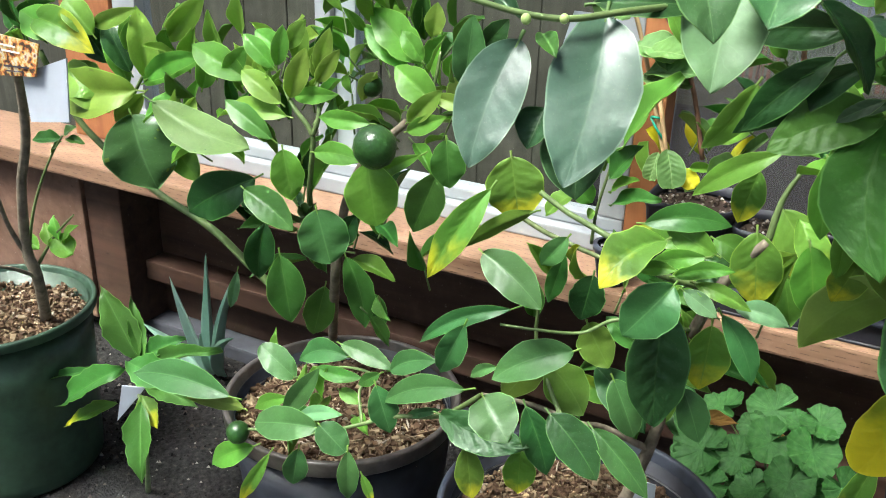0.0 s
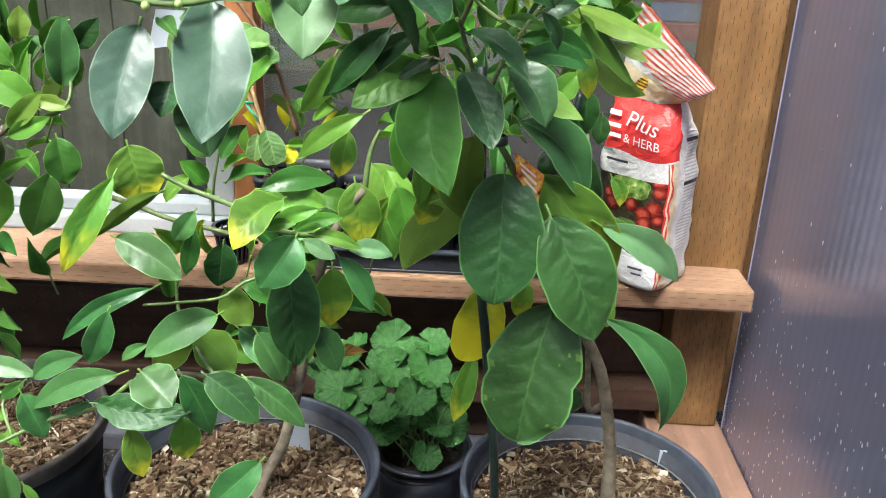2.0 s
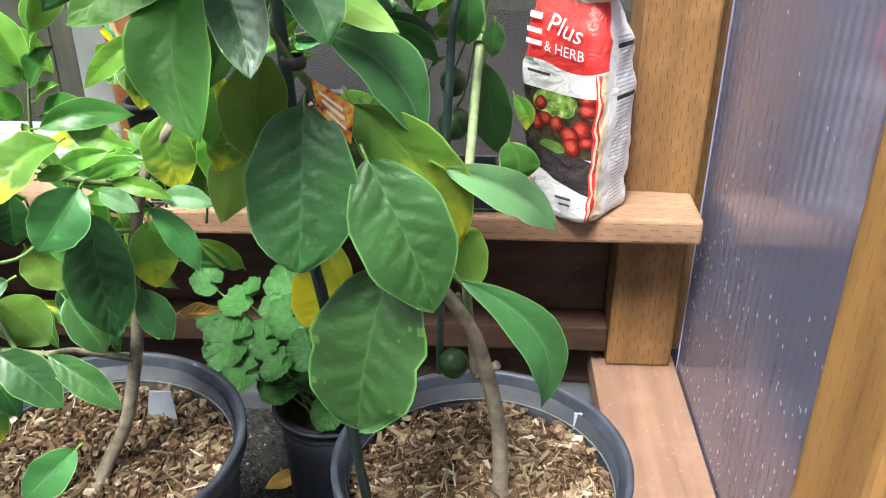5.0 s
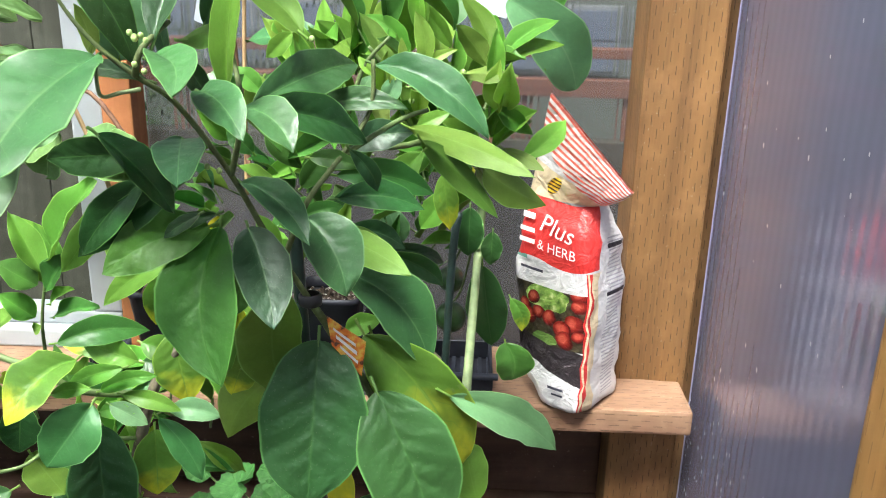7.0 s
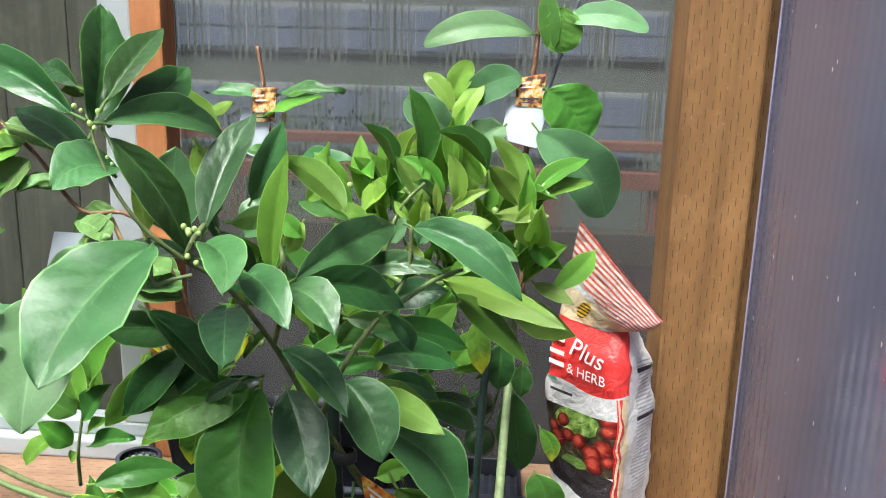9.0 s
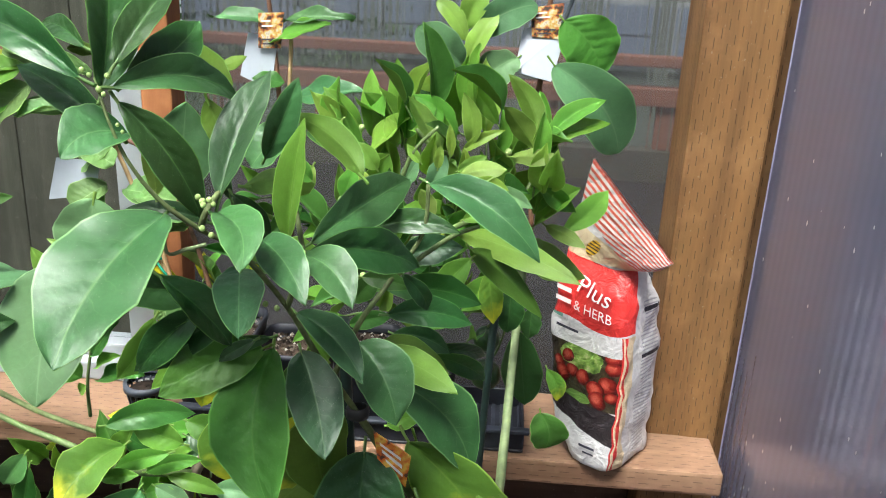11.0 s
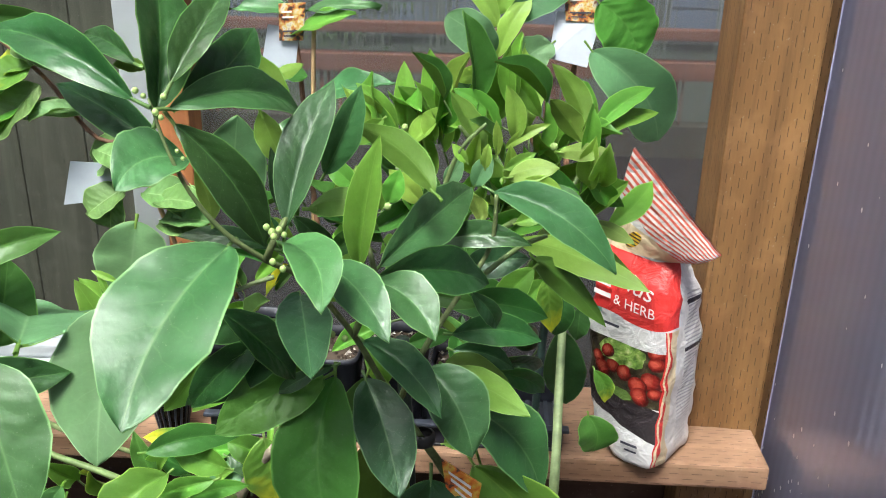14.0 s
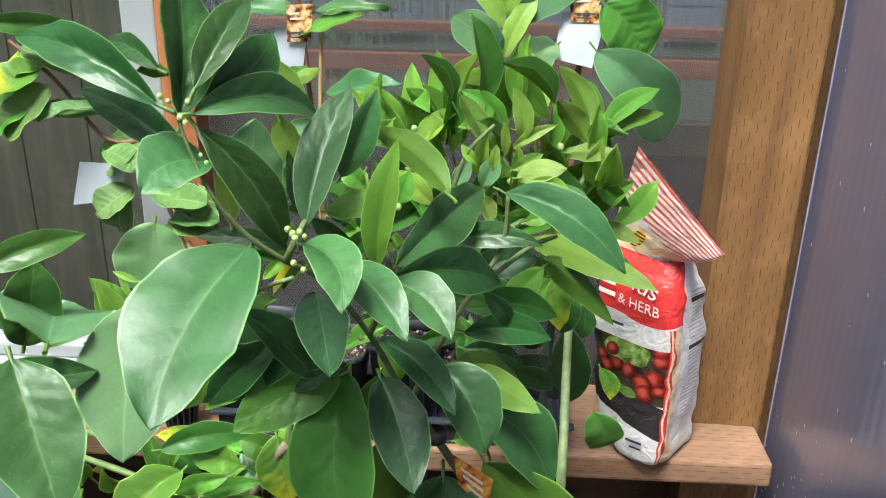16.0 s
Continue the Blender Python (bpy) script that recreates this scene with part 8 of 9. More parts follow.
stem(Q, "branch", [(-1.360, -0.330, 0.342), (-1.340, -0.310, 0.386), (-1.308, -0.300, 0.420)], [0.0025, 0.0019, 0.0012], M_TWIG)
stem(Q, "branch", [(-1.363, -0.335, 0.358), (-1.342, -0.330, 0.431), (-1.315, -0.320, 0.492), (-1.294, -0.310, 0.528)], [0.0022, 0.0019, 0.0015, 0.0012], M_TWIG)
ball(C, "fruit", (-0.788, -0.400, 0.619), 0.0187, M_LIME, "round dark green unripe fruit")
ball(C, "fruit", (-0.907, -0.460, 0.331), 0.0114, M_LIME, "round dark green unripe fruit")
ball(C, "fruit", (-0.876, -0.270, 0.635), 0.0117, M_LIME, "round dark green unripe fruit")
stem(D, "twig", [(-0.2585, -0.1240, 0.6300), (-0.2750, -0.0820, 0.5760), (-0.2870, -0.0520, 0.5393)], [0.0014, 0.0012, 0.0012], M_TWIG)
ball(D, "fruit", (-0.2870, -0.0520, 0.5260), 0.0148, M_LIME, "round dark green unripe fruit")
stem(D, "twig", [(-0.2585, -0.1240, 0.6300), (-0.2740, -0.0760, 0.5290), (-0.2860, -0.0460, 0.4947)], [0.0014, 0.0012, 0.0012], M_TWIG)
ball(D, "fruit", (-0.2860, -0.0460, 0.4790), 0.0175, M_LIME, "round dark green unripe fruit")
ball(A, "fruit", (-0.276, -0.330, 0.370), 0.0131, M_LIME, "round dark green unripe fruit")
ball(D, "fruit", (-0.305, -0.200, 0.725), 0.0064, M_LIME, "round dark green unripe fruit")
ball(A, "flower_bud", (-0.472, -0.545, 0.881), 0.0013, M_BUD, "", 1.1, 10)
ball(A, "flower_bud", (-0.469, -0.545, 0.879), 0.0011, M_BUD, "", 1.1, 10)
ball(A, "flower_bud", (-0.461, -0.545, 0.879), 0.0013, M_BUD, "", 1.1, 10)
ball(A, "flower_bud", (-0.463, -0.550, 0.874), 0.0013, M_BUD, "", 1.1, 10)
ball(A, "flower_bud", (-0.461, -0.550, 0.872), 0.0011, M_BUD, "", 1.1, 10)
ball(A, "flower_bud", (-0.456, -0.550, 0.859), 0.0009, M_BUD, "", 1.1, 10)
ball(A, "flower_bud", (-0.454, -0.550, 0.856), 0.0009, M_BUD, "", 1.1, 10)
ball(A, "flower_bud", (-0.424, -0.545, 0.827), 0.0014, M_BUD, "", 1.1, 10)
ball(A, "flower_bud", (-0.422, -0.545, 0.825), 0.0016, M_BUD, "", 1.1, 10)
ball(A, "flower_bud", (-0.419, -0.545, 0.826), 0.0014, M_BUD, "", 1.1, 10)
ball(A, "flower_bud", (-0.417, -0.545, 0.824), 0.0012, M_BUD, "", 1.1, 10)
ball(A, "flower_bud", (-0.420, -0.550, 0.825), 0.0014, M_BUD, "", 1.1, 10)
ball(A, "flower_bud", (-0.421, -0.550, 0.814), 0.0014, M_BUD, "", 1.1, 10)
ball(A, "flower_bud", (-0.417, -0.550, 0.811), 0.0014, M_BUD, "", 1.1, 10)
ball(A, "flower_bud", (-0.387, -0.520, 0.796), 0.0013, M_BUD, "", 1.1, 10)
ball(A, "flower_bud", (-0.384, -0.520, 0.795), 0.0018, M_BUD, "", 1.1, 10)
ball(A, "flower_bud", (-0.382, -0.520, 0.794), 0.0013, M_BUD, "", 1.1, 10)
ball(A, "flower_bud", (-0.390, -0.520, 0.797), 0.0010, M_BUD, "", 1.1, 10)
ball(A, "flower_bud", (-0.407, -0.500, 0.756), 0.0016, M_BUD, "", 1.1, 10)
ball(A, "flower_bud", (-0.401, -0.500, 0.754), 0.0016, M_BUD, "", 1.1, 10)
ball(A, "flower_bud", (-0.410, -0.500, 0.763), 0.0014, M_BUD, "", 1.1, 10)
ball(A, "flower_bud", (-0.280, -0.160, 0.761), 0.0033, M_BUD, "", 1.1, 10)
ball(A, "flower_bud", (-0.396, -0.250, 0.796), 0.0025, M_BUD, "", 1.1, 10)
ball(A, "flower_bud", (-0.322, -0.200, 0.742), 0.0027, M_BUD, "", 1.1, 10)
ball(A, "flower_bud", (-0.403, -0.300, 0.752), 0.0026, M_BUD, "", 1.1, 10)
ball(A, "flower_bud", (-0.386, -0.300, 0.693), 0.0026, M_BUD, "", 1.1, 10)
stem(A, "branch", [(-0.509, -0.580, 0.775), (-0.520, -0.620, 0.776), (-0.536, -0.640, 0.774), (-0.554, -0.650, 0.776), (-0.576, -0.660, 0.782)], [0.0016, 0.0015, 0.0014, 0.0013, 0.0012], M_TWIG)
ball(A, "flower_bud", (-0.550, -0.652, 0.774), 0.0022, M_BUD, "", 1.1, 10)
ball(A, "flower_bud", (-0.535, -0.648, 0.775), 0.0020, M_BUD, "", 1.1, 10)
stem(D, "branch", [(-0.370, -0.240, 0.737), (-0.357, -0.240, 0.775), (-0.337, -0.240, 0.798)], [0.0022, 0.0018, 0.0014], M_TWIG)

# ---- the denser parts of the crowns ----
crown(D, (-0.325, -0.15, 0.735), (0.10, 0.035, 0.075), 54, (0.045, 0.078), ("mid", "light", "fresh", "light", "fresh"), 13, out=0.4, up=1.0)
crown(D, (-0.29, -0.10, 0.65), (0.05, 0.03, 0.04), 8, (0.04, 0.06), ("light", "mottled", "light"), 14)
crown(D, (-0.395, -0.20, 0.665), (0.07, 0.04, 0.06), 16, (0.045, 0.07), ("mid", "light", "mid", "fresh"), 25)
crown(D, (-0.335, -0.13, 0.60), (0.06, 0.03, 0.05), 14, (0.04, 0.065), ("mid", "light", "mid"), 26)
crown(B, (-0.61, -0.28, 0.44), (0.11, 0.04, 0.07), 18, (0.045, 0.075), ("light", "mid", "mid", "light", "mid", "mottled"), 15)
crown(B, (-0.51, -0.29, 0.50), (0.07, 0.03, 0.04), 8, (0.04, 0.06), ("light", "fresh", "mottled"), 16)
crown(C, (-1.03, -0.28, 0.60), (0.12, 0.05, 0.09), 55, (0.035, 0.06), ("light", "mid", "fresh"), 17, up=0.7)
crown(C, (-0.88, -0.22, 0.65), (0.10, 0.05, 0.09), 55, (0.035, 0.06), ("light", "mid", "light"), 18, up=0.6)
crown(C, (-0.92, -0.27, 0.46), (0.12, 0.04, 0.09), 26, (0.04, 0.065), ("mid", "mid", "light", "dark"), 19, up=0.0)
crown(C, (-0.90, -0.36, 0.33), (0.10, 0.06, 0.03), 10, (0.03, 0.05), ("light", "mid"), 20, up=0.3)
crown(Q, (-1.42, -0.33, 0.68), (0.16, 0.06, 0.06), 40, (0.04, 0.06), ("light", "light", "mid"), 21)
crown(K, (-0.60, 0.0, 0.52), (0.06, 0.03, 0.05), 12, (0.03, 0.05), ("guava", "light", "yellow"), 22, shape="oval")
crown(H, (-0.47, 0.0, 0.60), (0.10, 0.03, 0.10), 30, (0.04, 0.06), ("mid", "grey", "light"), 23)
crown(E, (-0.34, 0.03, 0.62), (0.06, 0.02, 0.08), 16, (0.04, 0.06), ("mid", "guava"), 24, shape="guava")

# ---- geranium, agave and the things on the shelf ----
GER = {}


def fan_mesh(seed):
    """A round, scalloped geranium leaf about 1 across, notched at its stalk."""
    if seed in GER:
        return GER[seed]
    rng = random.Random(seed + 90)
    n, rings = 60, 5
    verts, uvs, faces = [(0, 0, 0)], [(0.5, 0.5)], []
    ph, ph2 = rng.uniform(0, 6), rng.uniform(0, 6)
    for k in range(1, rings + 1):
        f = k / rings
        for i in range(n):
            a = 2 * math.pi * i / n
            notch = 1 - 0.75 * math.exp(-(((a - math.pi) / 0.13) ** 2))
            scal = 1 + f * f * (0.04 * math.cos(7 * (a - math.pi)) + 0.018 * math.sin(19 * a + ph) + 0.03 * math.sin(3 * a + ph2))
            r = 0.5 * f * notch * scal
            z = 0.12 * f * f + f * f * (0.022 * math.cos(7 * (a - math.pi)) + 0.02 * math.sin(19 * a + ph2) + 0.045 * math.sin(2 * a + ph))
            verts.append((r * math.cos(a), r * math.sin(a), z))
            uvs.append((0.5 + 0.5 * math.cos(a) * f, 0.5 + 0.5 * math.sin(a) * f))
    for i in range(n):
        faces.append((0, 1 + i, 1 + (i + 1) % n))
    for k in range(rings - 1):
        for i in range(n):
            j = (i + 1) % n
            faces.append((1 + k * n + i, 1 + (k + 1) * n + i, 1 + (k + 1) * n + j, 1 + k * n + j))
    me = bpy.data.meshes.new("leaf")
    me.from_pydata(verts, [], faces)
    me.polygons.foreach_set("use_smooth", [True] * len(me.polygons))
    layer = me.uv_layers.new(name="UVMap")
    for loop in me.loops:
        layer.data[loop.index].uv = uvs[loop.vertex_index]
    me.materials.append(M_GERLEAF)
    GER[seed] = me
    return me


def geranium_material():
    n = Nodes("geranium_leaf")
    uv = n.add("UVMap")
    sep = n.add("SeparateXYZ")
    n.link(uv.outputs[0], sep.inputs[0])
    x, y = n.math("SUBTRACT", sep.outputs[0], 0.5), n.math("SUBTRACT", sep.outputs[1], 0.5)
    r = n.math("SQRT", n.math("ADD", n.math("MULTIPLY", x, x), n.math("MULTIPLY", y, y)))
    ang = n.math("ARCTAN2", y, x)
    ray = n.math("ABSOLUTE", n.math("SUBTRACT", n.math("FRACT", n.math("MULTIPLY", n.math("ADD", ang, 3.1416), 9 / 6.2832)), 0.5))
    vein = n.math("SUBTRACT", 1.0, n.math("DIVIDE", ray, 0.07), clamp=True)
    f = n.noise(n.coords(), 9.0, 4)
    col = n.ramp(f, (0.3, (0.026, 0.098, 0.02)), (0.7, (0.046, 0.15, 0.03)))
    zone = n.ramp(r, (0.26, 0.0), (0.32, 0.35), (0.38, 0.0))
    col = n.mix(zone, col, (0.07, 0.16, 0.05))
    col = n.mix(n.math("MULTIPLY", vein, 0.16), col, (0.13, 0.3, 0.08))
    hue = n.add("HueSaturation")
    n.link(n.math("ADD", 0.8, n.math("MULTIPLY", n.random(), 0.45)), hue.inputs["Value"])
    n.link(col, hue.inputs["Color"])
    n.bump(n.math("ADD", f, n.math("MULTIPLY", vein, -0.6)), 0.5, 0.002)
    n.set(color=hue.outputs[0], rough=0.65, spec=0.3)
    tr = n.add("BsdfTranslucent")
    n.link(hue.outputs[0], tr.inputs["Color"])
    mixed = n.add("MixShader")
    mixed.inputs[0].default_value = 0.25
    n.link(n.bsdf.outputs[0], mixed.inputs[1])
    n.link(tr.outputs[0], mixed.inputs[2])
    n.link(mixed.outputs[0], n.out.inputs["Surface"])
    return n.mat


M_GERLEAF = geranium_material()
geranium = thing("geranium", (-0.432, -0.118, 0.14), "green geranium with round scalloped leaves in the small pot", "geranium")
RNG = random.Random(77)


def geranium_leaf(at, size):
    at = Vector(at)
    out = at - Vector((-0.432, -0.118, 0.10))
    up = Vector((out.x * 0.7, out.y * 0.7 - 0.26, 0.46)).normalized()
    up = (up + Vector((RNG.uniform(-0.38, 0.38), RNG.uniform(-0.4, 0.25), 0))).normalized()
    x = Vector((out.x, out.y - 0.02, -0.03))
    x = (x - up * x.dot(up)).normalized()
    m = Matrix((x, up.cross(x), up)).transposed() @ Matrix.Rotation(RNG.uniform(-0.5, 0.5), 3, "Z")
    ob = new("leaf", fan_mesh(RNG.randrange(6)))
    ob.parent = geranium
    base = Vector(geranium.location)
    s = size * 1.12
    ob.matrix_basis = Matrix.Translation(at - base) @ m.to_4x4() @ Matrix.Diagonal((s, s, s, 1))
    root = Vector((-0.432 + RNG.uniform(-0.02, 0.02), -0.118 + RNG.uniform(-0.02, 0.02), 0.138))
    v, f = tube([root - base, (root + at) / 2 - base + Vector((0, 0, 0.015)), at - base - up * 0.001], [0.0018, 0.0014, 0.001], 6)
    link_mesh("stalk", v, f, M_TWIG, geranium)


geranium_leaf((-0.575, -0.055, 0.279), 0.035)
geranium_leaf((-0.564, -0.094, 0.251), 0.031)
geranium_leaf((-0.525, -0.082, 0.273), 0.052)
geranium_leaf((-0.534, -0.123, 0.240), 0.059)
geranium_leaf((-0.494, -0.129, 0.250), 0.041)
geranium_leaf((-0.470, -0.082, 0.291), 0.051)
geranium_leaf((-0.466, -0.114, 0.270), 0.047)
geranium_leaf((-0.423, -0.123, 0.279), 0.051)
geranium_leaf((-0.421, -0.096, 0.298), 0.041)
geranium_leaf((-0.437, -0.153, 0.255), 0.046)
geranium_leaf((-0.470, -0.162, 0.238), 0.040)
geranium_leaf((-0.388, -0.160, 0.270), 0.038)
geranium_leaf((-0.513, -0.160, 0.223), 0.037)
geranium_leaf((-0.486, -0.100, 0.273), 0.032)
geranium_leaf((-0.440, -0.097, 0.291), 0.029)
geranium_leaf((-0.473, -0.136, 0.208), 0.052)
geranium_leaf((-0.428, -0.120, 0.218), 0.051)
geranium_leaf((-0.422, -0.166, 0.178), 0.035)
geranium_leaf((-0.533, -0.122, 0.225), 0.055)
geranium_leaf((-0.394, -0.137, 0.200), 0.042)
for turn in range(6):
    geranium_leaf((-0.458 + 0.065 * math.cos(1.1 * turn), -0.115 + 0.045 * math.sin(1.1 * turn), 0.205 + 0.009 * (turn % 4)), 0.036 + 0.003 * (turn % 3))


agave = thing("agave", (-1.40, 0.01, 0.0), "small blue-green agave with stiff narrow blades in the soil", "agave")
for tip, w, curl in (((-1.462, -0.01, 0.184), 0.022, 0.1), ((-1.385, -0.01, 0.24), 0.019, -0.15), ((-1.267, -0.03, 0.246), 0.018, 0.35), ((-1.312, -0.03, 0.165), 0.013, 0.2),
                     ((-1.215, -0.07, 0.15), 0.018, 0.9), ((-1.525, -0.03, 0.085), 0.024, 0.4), ((-1.34, -0.05, 0.13), 0.014, 0.5), ((-1.43, 0.04, 0.15), 0.016, 0.2)):
    leaf(agave, (-1.40 + 0.16 * (tip[0] + 1.40), 0.01, 0.0), tip, w, 0, "blade", "blade", curl, 0.35, 0.0)


def tray(lo, hi, label):
    """A black ribbed seed tray with a rolled lip."""
    t = thing("seed_tray", ((lo[0] + hi[0]) / 2, (lo[1] + hi[1]) / 2, lo[2]), label, "tray")
    o = Vector(t.location)
    part("tray_floor", box_bm(Vector(lo) - o, Vector((hi[0], hi[1], lo[2] + 0.004)) - o, 0.001, 1), M_POT, t)
    h = hi[2]
    for a, b in (((lo[0], lo[1], lo[2] + 0.0045), (hi[0], lo[1] + 0.004, h)), ((lo[0], hi[1] - 0.004, lo[2] + 0.0045), (hi[0], hi[1], h)),
                 ((lo[0], lo[1] + 0.0045, lo[2] + 0.0045), (lo[0] + 0.004, hi[1] - 0.0045, h)), ((hi[0] - 0.004, lo[1] + 0.0045, lo[2] + 0.0045), (hi[0], hi[1] - 0.0045, h))):
        part("tray_wall", box_bm(Vector(a) - o, Vector(b) - o, 0.001, 1), M_POT, t)
    part("lip", box_bm(Vector((lo[0] - 0.006, lo[1] - 0.008, h)) - o, Vector((hi[0] + 0.006, lo[1] + 0.003, h + 0.005)) - o, 0.002), M_POTB, t)
    n = int((hi[0] - lo[0]) / 0.011)
    for i in range(n):
        x = lo[0] + 0.008 + i * 0.011
        part("rib", box_bm(Vector((x, lo[1] + 0.006, lo[2] + 0.0045)) - o, Vector((x + 0.005, hi[1] - 0.006, lo[2] + 0.008)) - o, 0.0), M_POTB, t)
    return t


tray((-0.645, -0.012, 0.3585), (-0.235, 0.092, 0.388), "black plastic seed tray with a ribbed floor on the shelf")


def square_pot(x, y, z, w, h, label, gravel=True):
    p = thing("square_pot", (x, y, z), label, "plant pot", "shelf pots")
    bm = bmesh.new()
    rings = [(0.36 * w, 0.0), (0.37 * w, 0.003), (0.49 * w, h - 0.008), (0.5 * w, h - 0.008), (0.5 * w, h), (0.47 * w, h), (0.46 * w, h - 0.012)]
    prev = None
    for r, zz in rings:
        ring = []
        for i in range(24):
            a = 2 * math.pi * (i + 0.5) / 24
            c, s = math.cos(a), math.sin(a)
            ring.append(bm.verts.new((math.copysign(abs(c) ** 0.35, c) * r, math.copysign(abs(s) ** 0.35, s) * r, zz)))
        if prev:
            for i in range(24):
                bm.faces.new((prev[i], prev[(i + 1) % 24], ring[(i + 1) % 24], ring[i]))
        else:
            bm.faces.new(ring[::-1])
        prev = ring
    part("body", bm, M_POT, p, smooth=True)
    rng = random.Random(int(1000 * abs(x)))
    verts, faces = [], []
    b = 0
    r = 0.44 * w
    top = h - 0.010
    for s in range(20):
        a = 2 * math.pi * s / 20
        verts.append((r * math.cos(a), r * math.sin(a), top - 0.003))
    faces.append(tuple(range(20)))
    for i in range(200):
        px, py, q = rng.uniform(-r, r) * 0.95, rng.uniform(-r, r) * 0.95, rng.uniform(0.0015, 0.0034)
        b = len(verts)
        for d in ((q, 0, 0), (-q, 0, 0), (0, q, 0), (0, -q, 0), (0, 0, q)):
            verts.append((px + d[0] * rng.uniform(0.6, 1.2), py + d[1] * rng.uniform(0.6, 1.2), top - 0.002 + d[2]))
        faces.extend([(b, b + 2, b + 4), (b + 2, b + 1, b + 4), (b + 1, b + 3, b + 4), (b + 3, b, b + 4)])
    g = link_mesh("gritty_soil", verts, faces, M_GRIT, smooth=False)
    g.location = (x, y, z)
    tagged(g, "pale perlite grit on dark soil in a shelf pot", "soil", kind="stuff")
    return p


def grit_material():
    n = Nodes("perlite_grit")
    isl = n.add("NewGeometry").outputs["Random Per Island"]
    col = n.ramp(isl, (0.0, (0.018, 0.014, 0.011)), (0.6, (0.07, 0.05, 0.035)), (0.82, (0.22, 0.19, 0.155)), (1.0, (0.55, 0.52, 0.47)))
    return n.set(color=col, rough=0.9, spec=0.2)


M_GRIT = grit_material()
square_pot(-0.612, 0.034, 0.3635, 0.105, 0.118, "black square pot with gritty soil standing in the tray")
square_pot(-0.516, 0.036, 0.3635, 0.09, 0.10, "black square pot with dark soil standing in the tray")
square_pot(-0.431, 0.036, 0.3635, 0.078, 0.112, "black square pot with a brown-stemmed seedling in the tray")
square_pot(-0.355, 0.044, 0.3635, 0.07, 0.085, "black square pot holding the guava seedling in the tray")


def quad_card(name, corners, material, label, category, parent=None, thick=0.0008):
    """A thin stiff card through four or five corners."""
    c = [Vector(p) for p in corners]
    o = sum(c, Vector()) / len(c)
    nrm = (c[1] - c[0]).cross(c[2] - c[0]).normalized() * thick
    n = len(c)
    verts = [p - o + nrm for p in c] + [p - o - nrm for p in c]
    faces = [tuple(range(n)), tuple(range(2 * n - 1, n - 1, -1))] + [(i, i + n, (i + 1) % n + n, (i + 1) % n) for i in range(n)]
    ob = link_mesh(name, verts, faces, material, smooth=False)
    ob.location = o
    if parent:
        ob.location = o - Vector(parent.location)
        ob.parent = parent
    else:
        tagged(ob, label, category)
    return ob


def card_material(*stops):
    n = Nodes("printed_card")
    v = n.coords()
    f = n.noise(v, 110.0, 3)
    return n.set(color=n.ramp(f, *stops), rough=0.4)


M_CARD = card_material((0.28, (0.25, 0.05, 0.02)), (0.38, (0.08, 0.04, 0.025)), (0.43, (0.62, 0.13, 0.02)), (0.52, (0.72, 0.26, 0.03)), (0.6, (0.75, 0.5, 0.08)), (0.7, (0.6, 0.1, 0.03)))
M_CARDB = card_material((0.3, (0.1, 0.06, 0.03)), (0.4, (0.05, 0.04, 0.03)), (0.46, (0.5, 0.14, 0.04)), (0.52, (0.6, 0.42, 0.1)), (0.6, (0.62, 0.58, 0.46)), (0.7, (0.2, 0.07, 0.04)))


def bar_on(card, lo, hi, corners, material, lift=0.002):
    """A plain bar of unreadable print on a card with four corners."""
    a, b, c, d = [Vector(p) for p in corners]

    def at(s, t):
        return (a.lerp(b, s)).lerp(d.lerp(c, s), t)

    nrm = (b - a).cross(d - a).normalized()
    if nrm.y > 0:
        nrm = -nrm
    vs = [at(lo[0], lo[1]), at(hi[0], lo[1]), at(hi[0], hi[1]), at(lo[0], hi[1])]
    o = Vector(card.location)
    link_mesh("print_bar", [p + nrm * lift - o for p in vs], [(0, 1, 2, 3)], material, card, smooth=False)
for white, card, who in (
    (((-0.2700, 0.0460, 0.8465), (-0.2229, 0.0500, 0.8499), (-0.2371, 0.0300, 0.7936), (-0.2770, 0.0260, 0.8028)), ((-0.2639, 0.0460, 0.8674), (-0.2292, 0.0460, 0.8742), (-0.2325, 0.0430, 0.8367), (-0.2610, 0.0400, 0.8386)), "guava"),
    (((-0.559, 0.015, 0.83), (-0.527, 0.015, 0.826), (-0.535, 0.012, 0.772), (-0.568, 0.012, 0.785)), ((-0.546, 0.010, 0.851), (-0.519, 0.010, 0.853), (-0.523, 0.010, 0.816), (-0.547, 0.010, 0.815)), "thin"),
    (((-1.244, -0.385, 0.622), (-1.171, -0.385, 0.646), (-1.18, -0.385, 0.578), (-1.242, -0.385, 0.569)), ((-1.27, -0.392, 0.663), (-1.201, -0.392, 0.658), (-1.214, -0.392, 0.623), (-1.27, -0.392, 0.618)), "left"),
):
    owner = {"guava": E, "thin": H, "left": Q}[who]
    tag = quad_card("plant_tag", white, M_PAPER, "", "", owner)
    tag["label"] = "plain white plastic tag"
    pc = quad_card("printed_card", card, M_CARDB, "", "", owner)
    pc["label"] = "small orange and yellow printed card"
    a, b, c, d = [Vector(p) - Vector(owner.location) for p in card]
    for lo, hi, m in (((0.12, 0.2), (0.5, 0.25), M_INKW), ((0.15, 0.34), (0.6, 0.39), M_INKW), ((0.15, 0.72), (0.85, 0.77), M_INKK), ((0.2, 0.85), (0.7, 0.89), M_INKK)):
        bar_on(pc, lo, hi, (a, b, c, d), m)
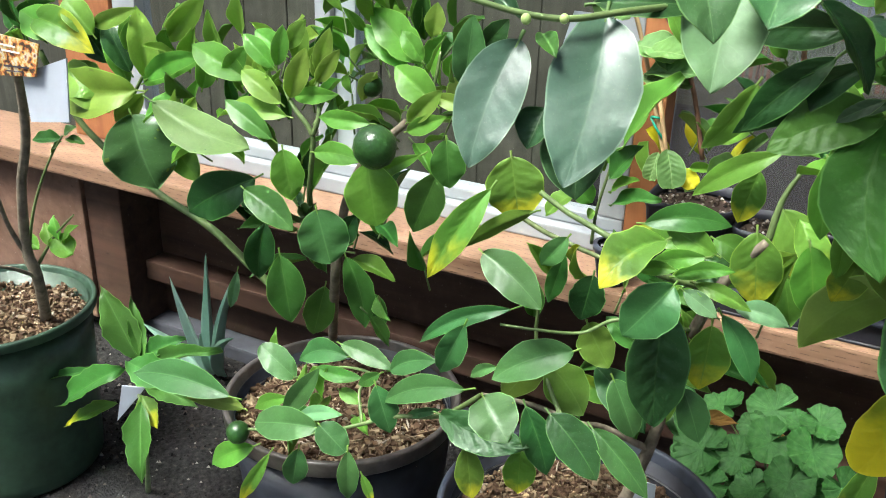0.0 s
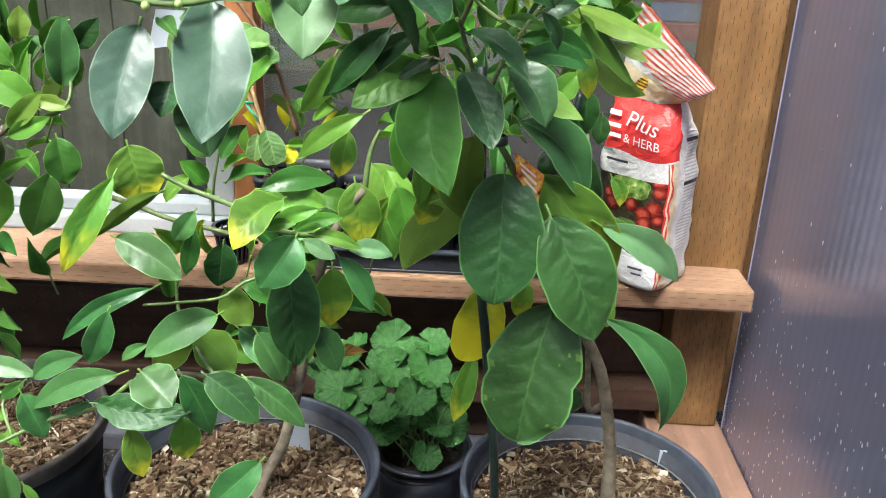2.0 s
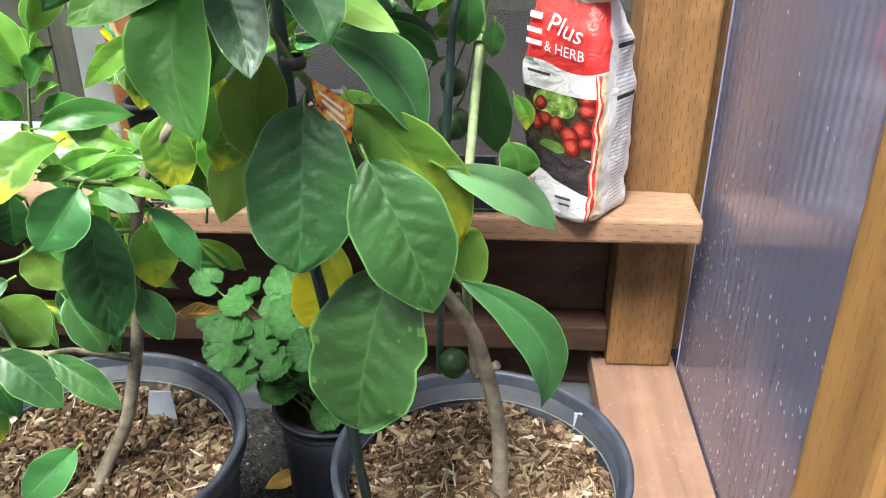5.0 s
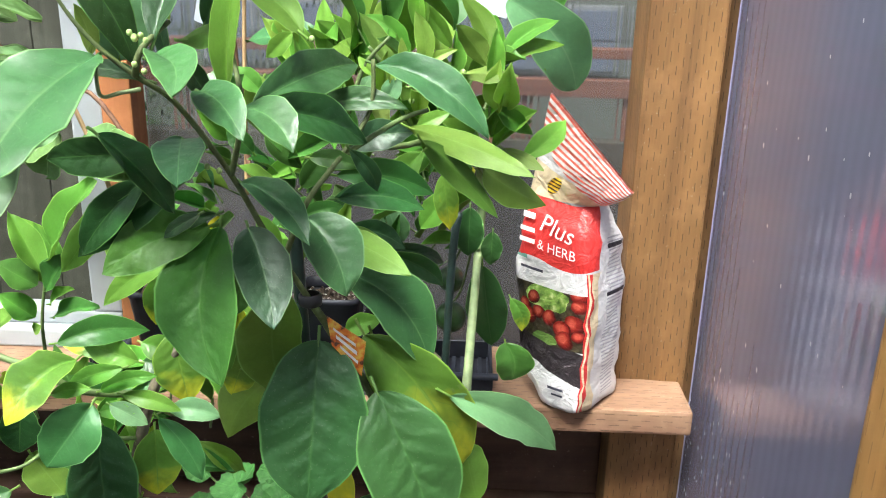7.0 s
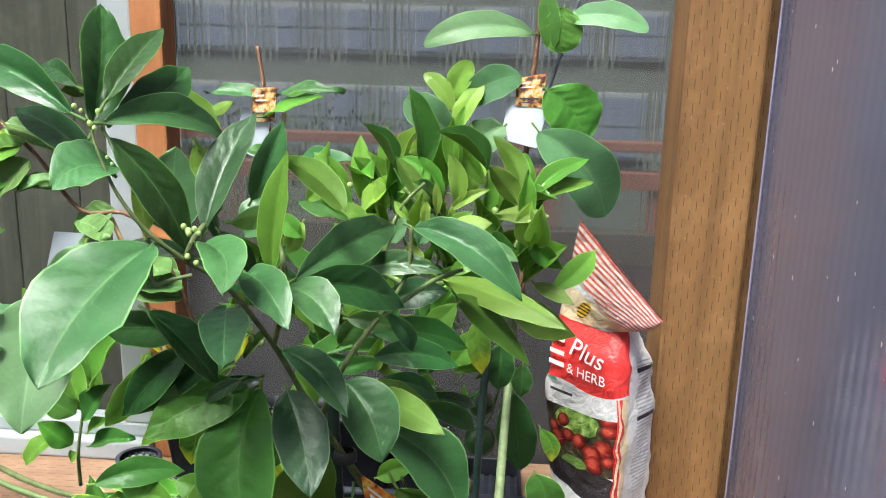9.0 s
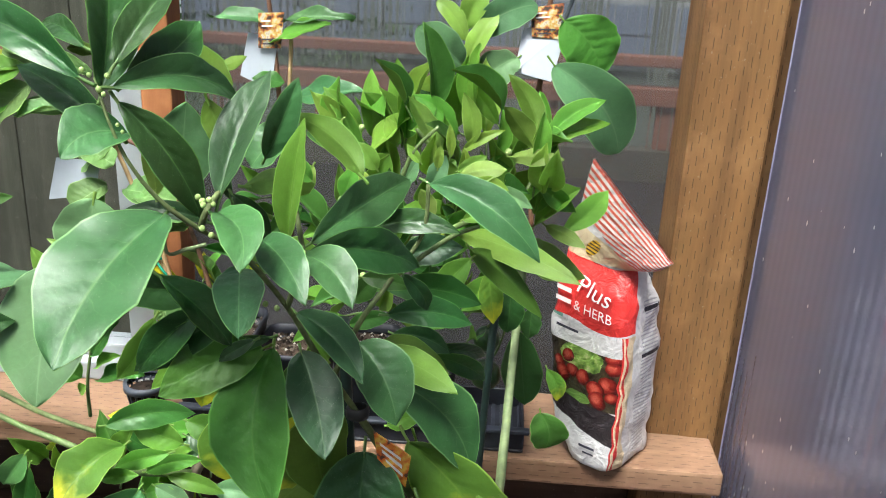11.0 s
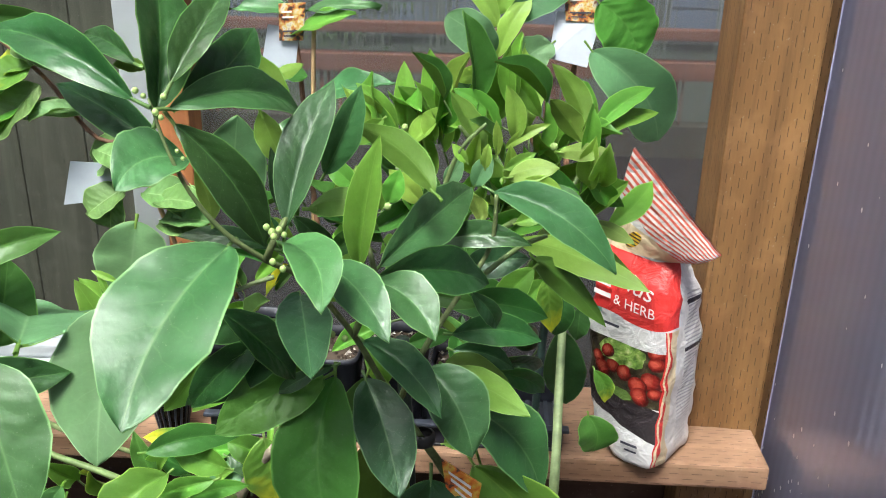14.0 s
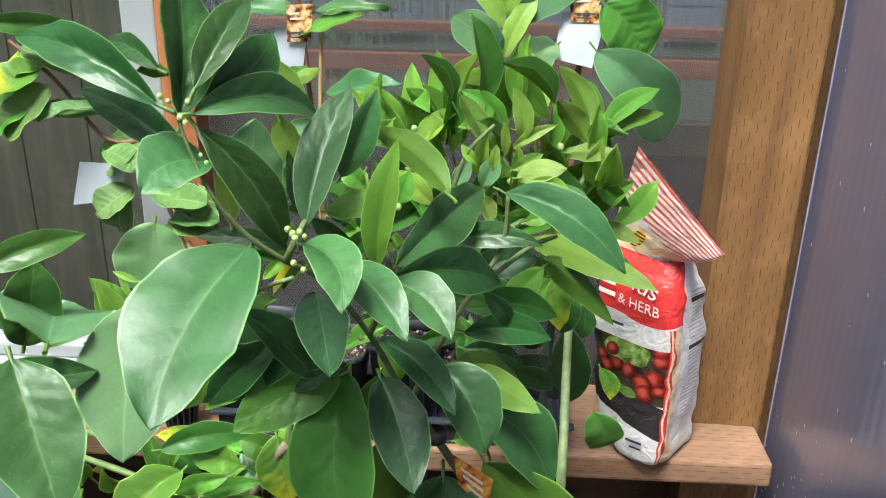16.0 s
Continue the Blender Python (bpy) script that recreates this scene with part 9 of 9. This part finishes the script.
tag = quad_card("plant_tag", ((-0.767, -0.015, 0.689), (-0.718, -0.015, 0.688), (-0.726, -0.018, 0.65), (-0.779, -0.018, 0.642)), M_PAPER, "", "", K)
nat = ((-0.3551, -0.4520, 0.6533), (-0.3316, -0.4500, 0.6360), (-0.3346, -0.4480, 0.6122), (-0.3522, -0.4520, 0.6345))
pc = quad_card("printed_card", nat, M_CARD, "", "", A)
pc["label"] = "orange printed plant card hanging from the stem"
nl = [Vector(p) - Vector(A.location) for p in nat]
for lo, hi in (((0.15, 0.2), (0.75, 0.3)), ((0.2, 0.4), (0.8, 0.52)), ((0.3, 0.65), (0.85, 0.75))):
    bar_on(pc, lo, hi, nl, M_INKW)
quad_card("plant_tag", ((-1.218, -0.335, 0.216), (-1.192, -0.320, 0.214), (-1.206, -0.322, 0.196), (-1.232, -0.338, 0.160)), M_PAPER, "", "", G)
quad_card("plant_label", ((-0.568, -0.275, 0.288), (-0.548, -0.272, 0.286), (-0.546, -0.272, 0.236), (-0.578, -0.275, 0.236)), M_PAPER, "white plastic plant label stuck in the bark", "plant label")
quad_card("plant_label", ((-1.067, -0.345, 0.085), (-1.044, -0.335, 0.092), (-1.05, -0.325, -0.005), (-1.072, -0.335, -0.005)), M_PAPER, "white plastic plant label leaning against the pot on the soil", "plant label")
quad_card("plant_label", ((-0.162, -0.268, 0.272), (-0.150, -0.268, 0.272), (-0.150, -0.264, 0.24), (-0.162, -0.264, 0.24)), M_PAPER, "short white label stub in the light bark", "plant label")


def net_pot(x, y, z, r, h):
    p = thing("net_pot", (x, y, z), "small black slatted net pot on the shelf", "plant pot", "shelf pots")
    v, f = lathe([(r * 0.8, 0.0), (r, h - 0.006), (r + 0.003, h - 0.006), (r + 0.003, h), (r - 0.002, h), (r - 0.004, h - 0.006)], 24)
    v2, f2 = lathe([(0.001, 0.0), (r * 0.7, 0.0), (r * 0.7, 0.006), (0.001, 0.006)], 24)
    link_mesh("cup", v2, f2, M_POT, p)
    v3, f3 = lathe([(r - 0.002, h - 0.008), (r + 0.003, h - 0.008), (r + 0.003, h), (r - 0.002, h)], 24)
    link_mesh("rim", v3, f3, M_POTB, p)
    for i in range(18):
        a = 2 * math.pi * i / 18
        c, s = math.cos(a), math.sin(a)
        v4, f4 = tube([(0.7 * r * c, 0.7 * r * s, 0.003), (r * c, r * s, h - 0.006)], [0.0014, 0.0014], 4)
        link_mesh("slat", v4, f4, M_POTB, p)
    core, fc = lathe([(0.001, 0.006), (r * 0.62, 0.006), (r * 0.86, h - 0.01), (0.001, h - 0.008)], 20)
    soil = link_mesh("potting_soil", core, fc, M_SOIL)
    soil.location = (x, y, z)
    tagged(soil, "dark soil inside the slatted pot", "soil", kind="stuff")
    return p


net_pot(-0.695, 0.002, 0.3585, 0.024, 0.052)
# fallen leaves on the soil
fallen = thing("fallen_leaf", (-0.50, -0.10, 0.004), "dry yellow-brown leaf lying on the soil", "leaf")
leaf(fallen, (-0.52, -0.11, 0.010), (-0.475, -0.085, 0.012), 0.022, 0, "dry", "citrus", 0.5, 0.6, 0.2)
fallen = thing("fallen_leaf", (-0.478, 0.02, 0.155), "yellow fallen leaf resting on the ledge board", "leaf")
leaf(fallen, (-0.50, 0.055, 0.158), (-0.448, 0.062, 0.165), 0.02, 0, "dry", "citrus", 0.3, 0.6, 0.2)
fallen = thing("fallen_leaf", (-0.285, -0.40, 0.25), "curled brown dead leaf lying on the light bark", "leaf")
leaf(fallen, (-0.288, -0.385, 0.262), (-0.27, -0.43, 0.258), 0.018, 30, "dead", "citrus", 0.9, 1.0, 0.2)

# tie round stem and stake
v, f = lathe([(0.0055, -0.004), (0.0072, -0.003), (0.0076, 0.0), (0.0072, 0.003), (0.0055, 0.004)], 20)
tie = link_mesh("tie", v, f, M_TIE, A, "black plastic clip")
tie.location = Vector((-0.367, -0.440, 0.659)) - Vector(A.location)
v, f = tube([(-0.006, 0, 0), (0, -0.005, 0.002), (0.006, 0, 0), (0, 0.005, -0.002), (-0.006, 0, 0), (0.004, -0.006, -0.012), (0.012, -0.004, -0.022)], [0.0016] * 7, 6)
gt = link_mesh("tie", v, f, M_GTIE, K, "bright green plastic tie")
gt.location = Vector((-0.657, -0.020, 0.581)) - Vector(K.location)

bulb_home = Vector((-0.309, 0.018, 0.3665))
bulb = thing("dried_bulb", tuple(bulb_home), "small grey-brown dried bulb lying in the seed tray", "bulb")
v, f = lathe([(0.0005, 0.0), (0.010, 0.002), (0.0165, 0.010), (0.0158, 0.021), (0.009, 0.031), (0.003, 0.038), (0.0005, 0.040)], 24, 0.08)
v = [(x * (1 + 0.12 * math.sin(5 * math.atan2(y, x))), y * (1 + 0.12 * math.sin(5 * math.atan2(y, x))), z) for x, y, z in v]
link_mesh("bulb_skin", v, f, M_BARK, bulb)
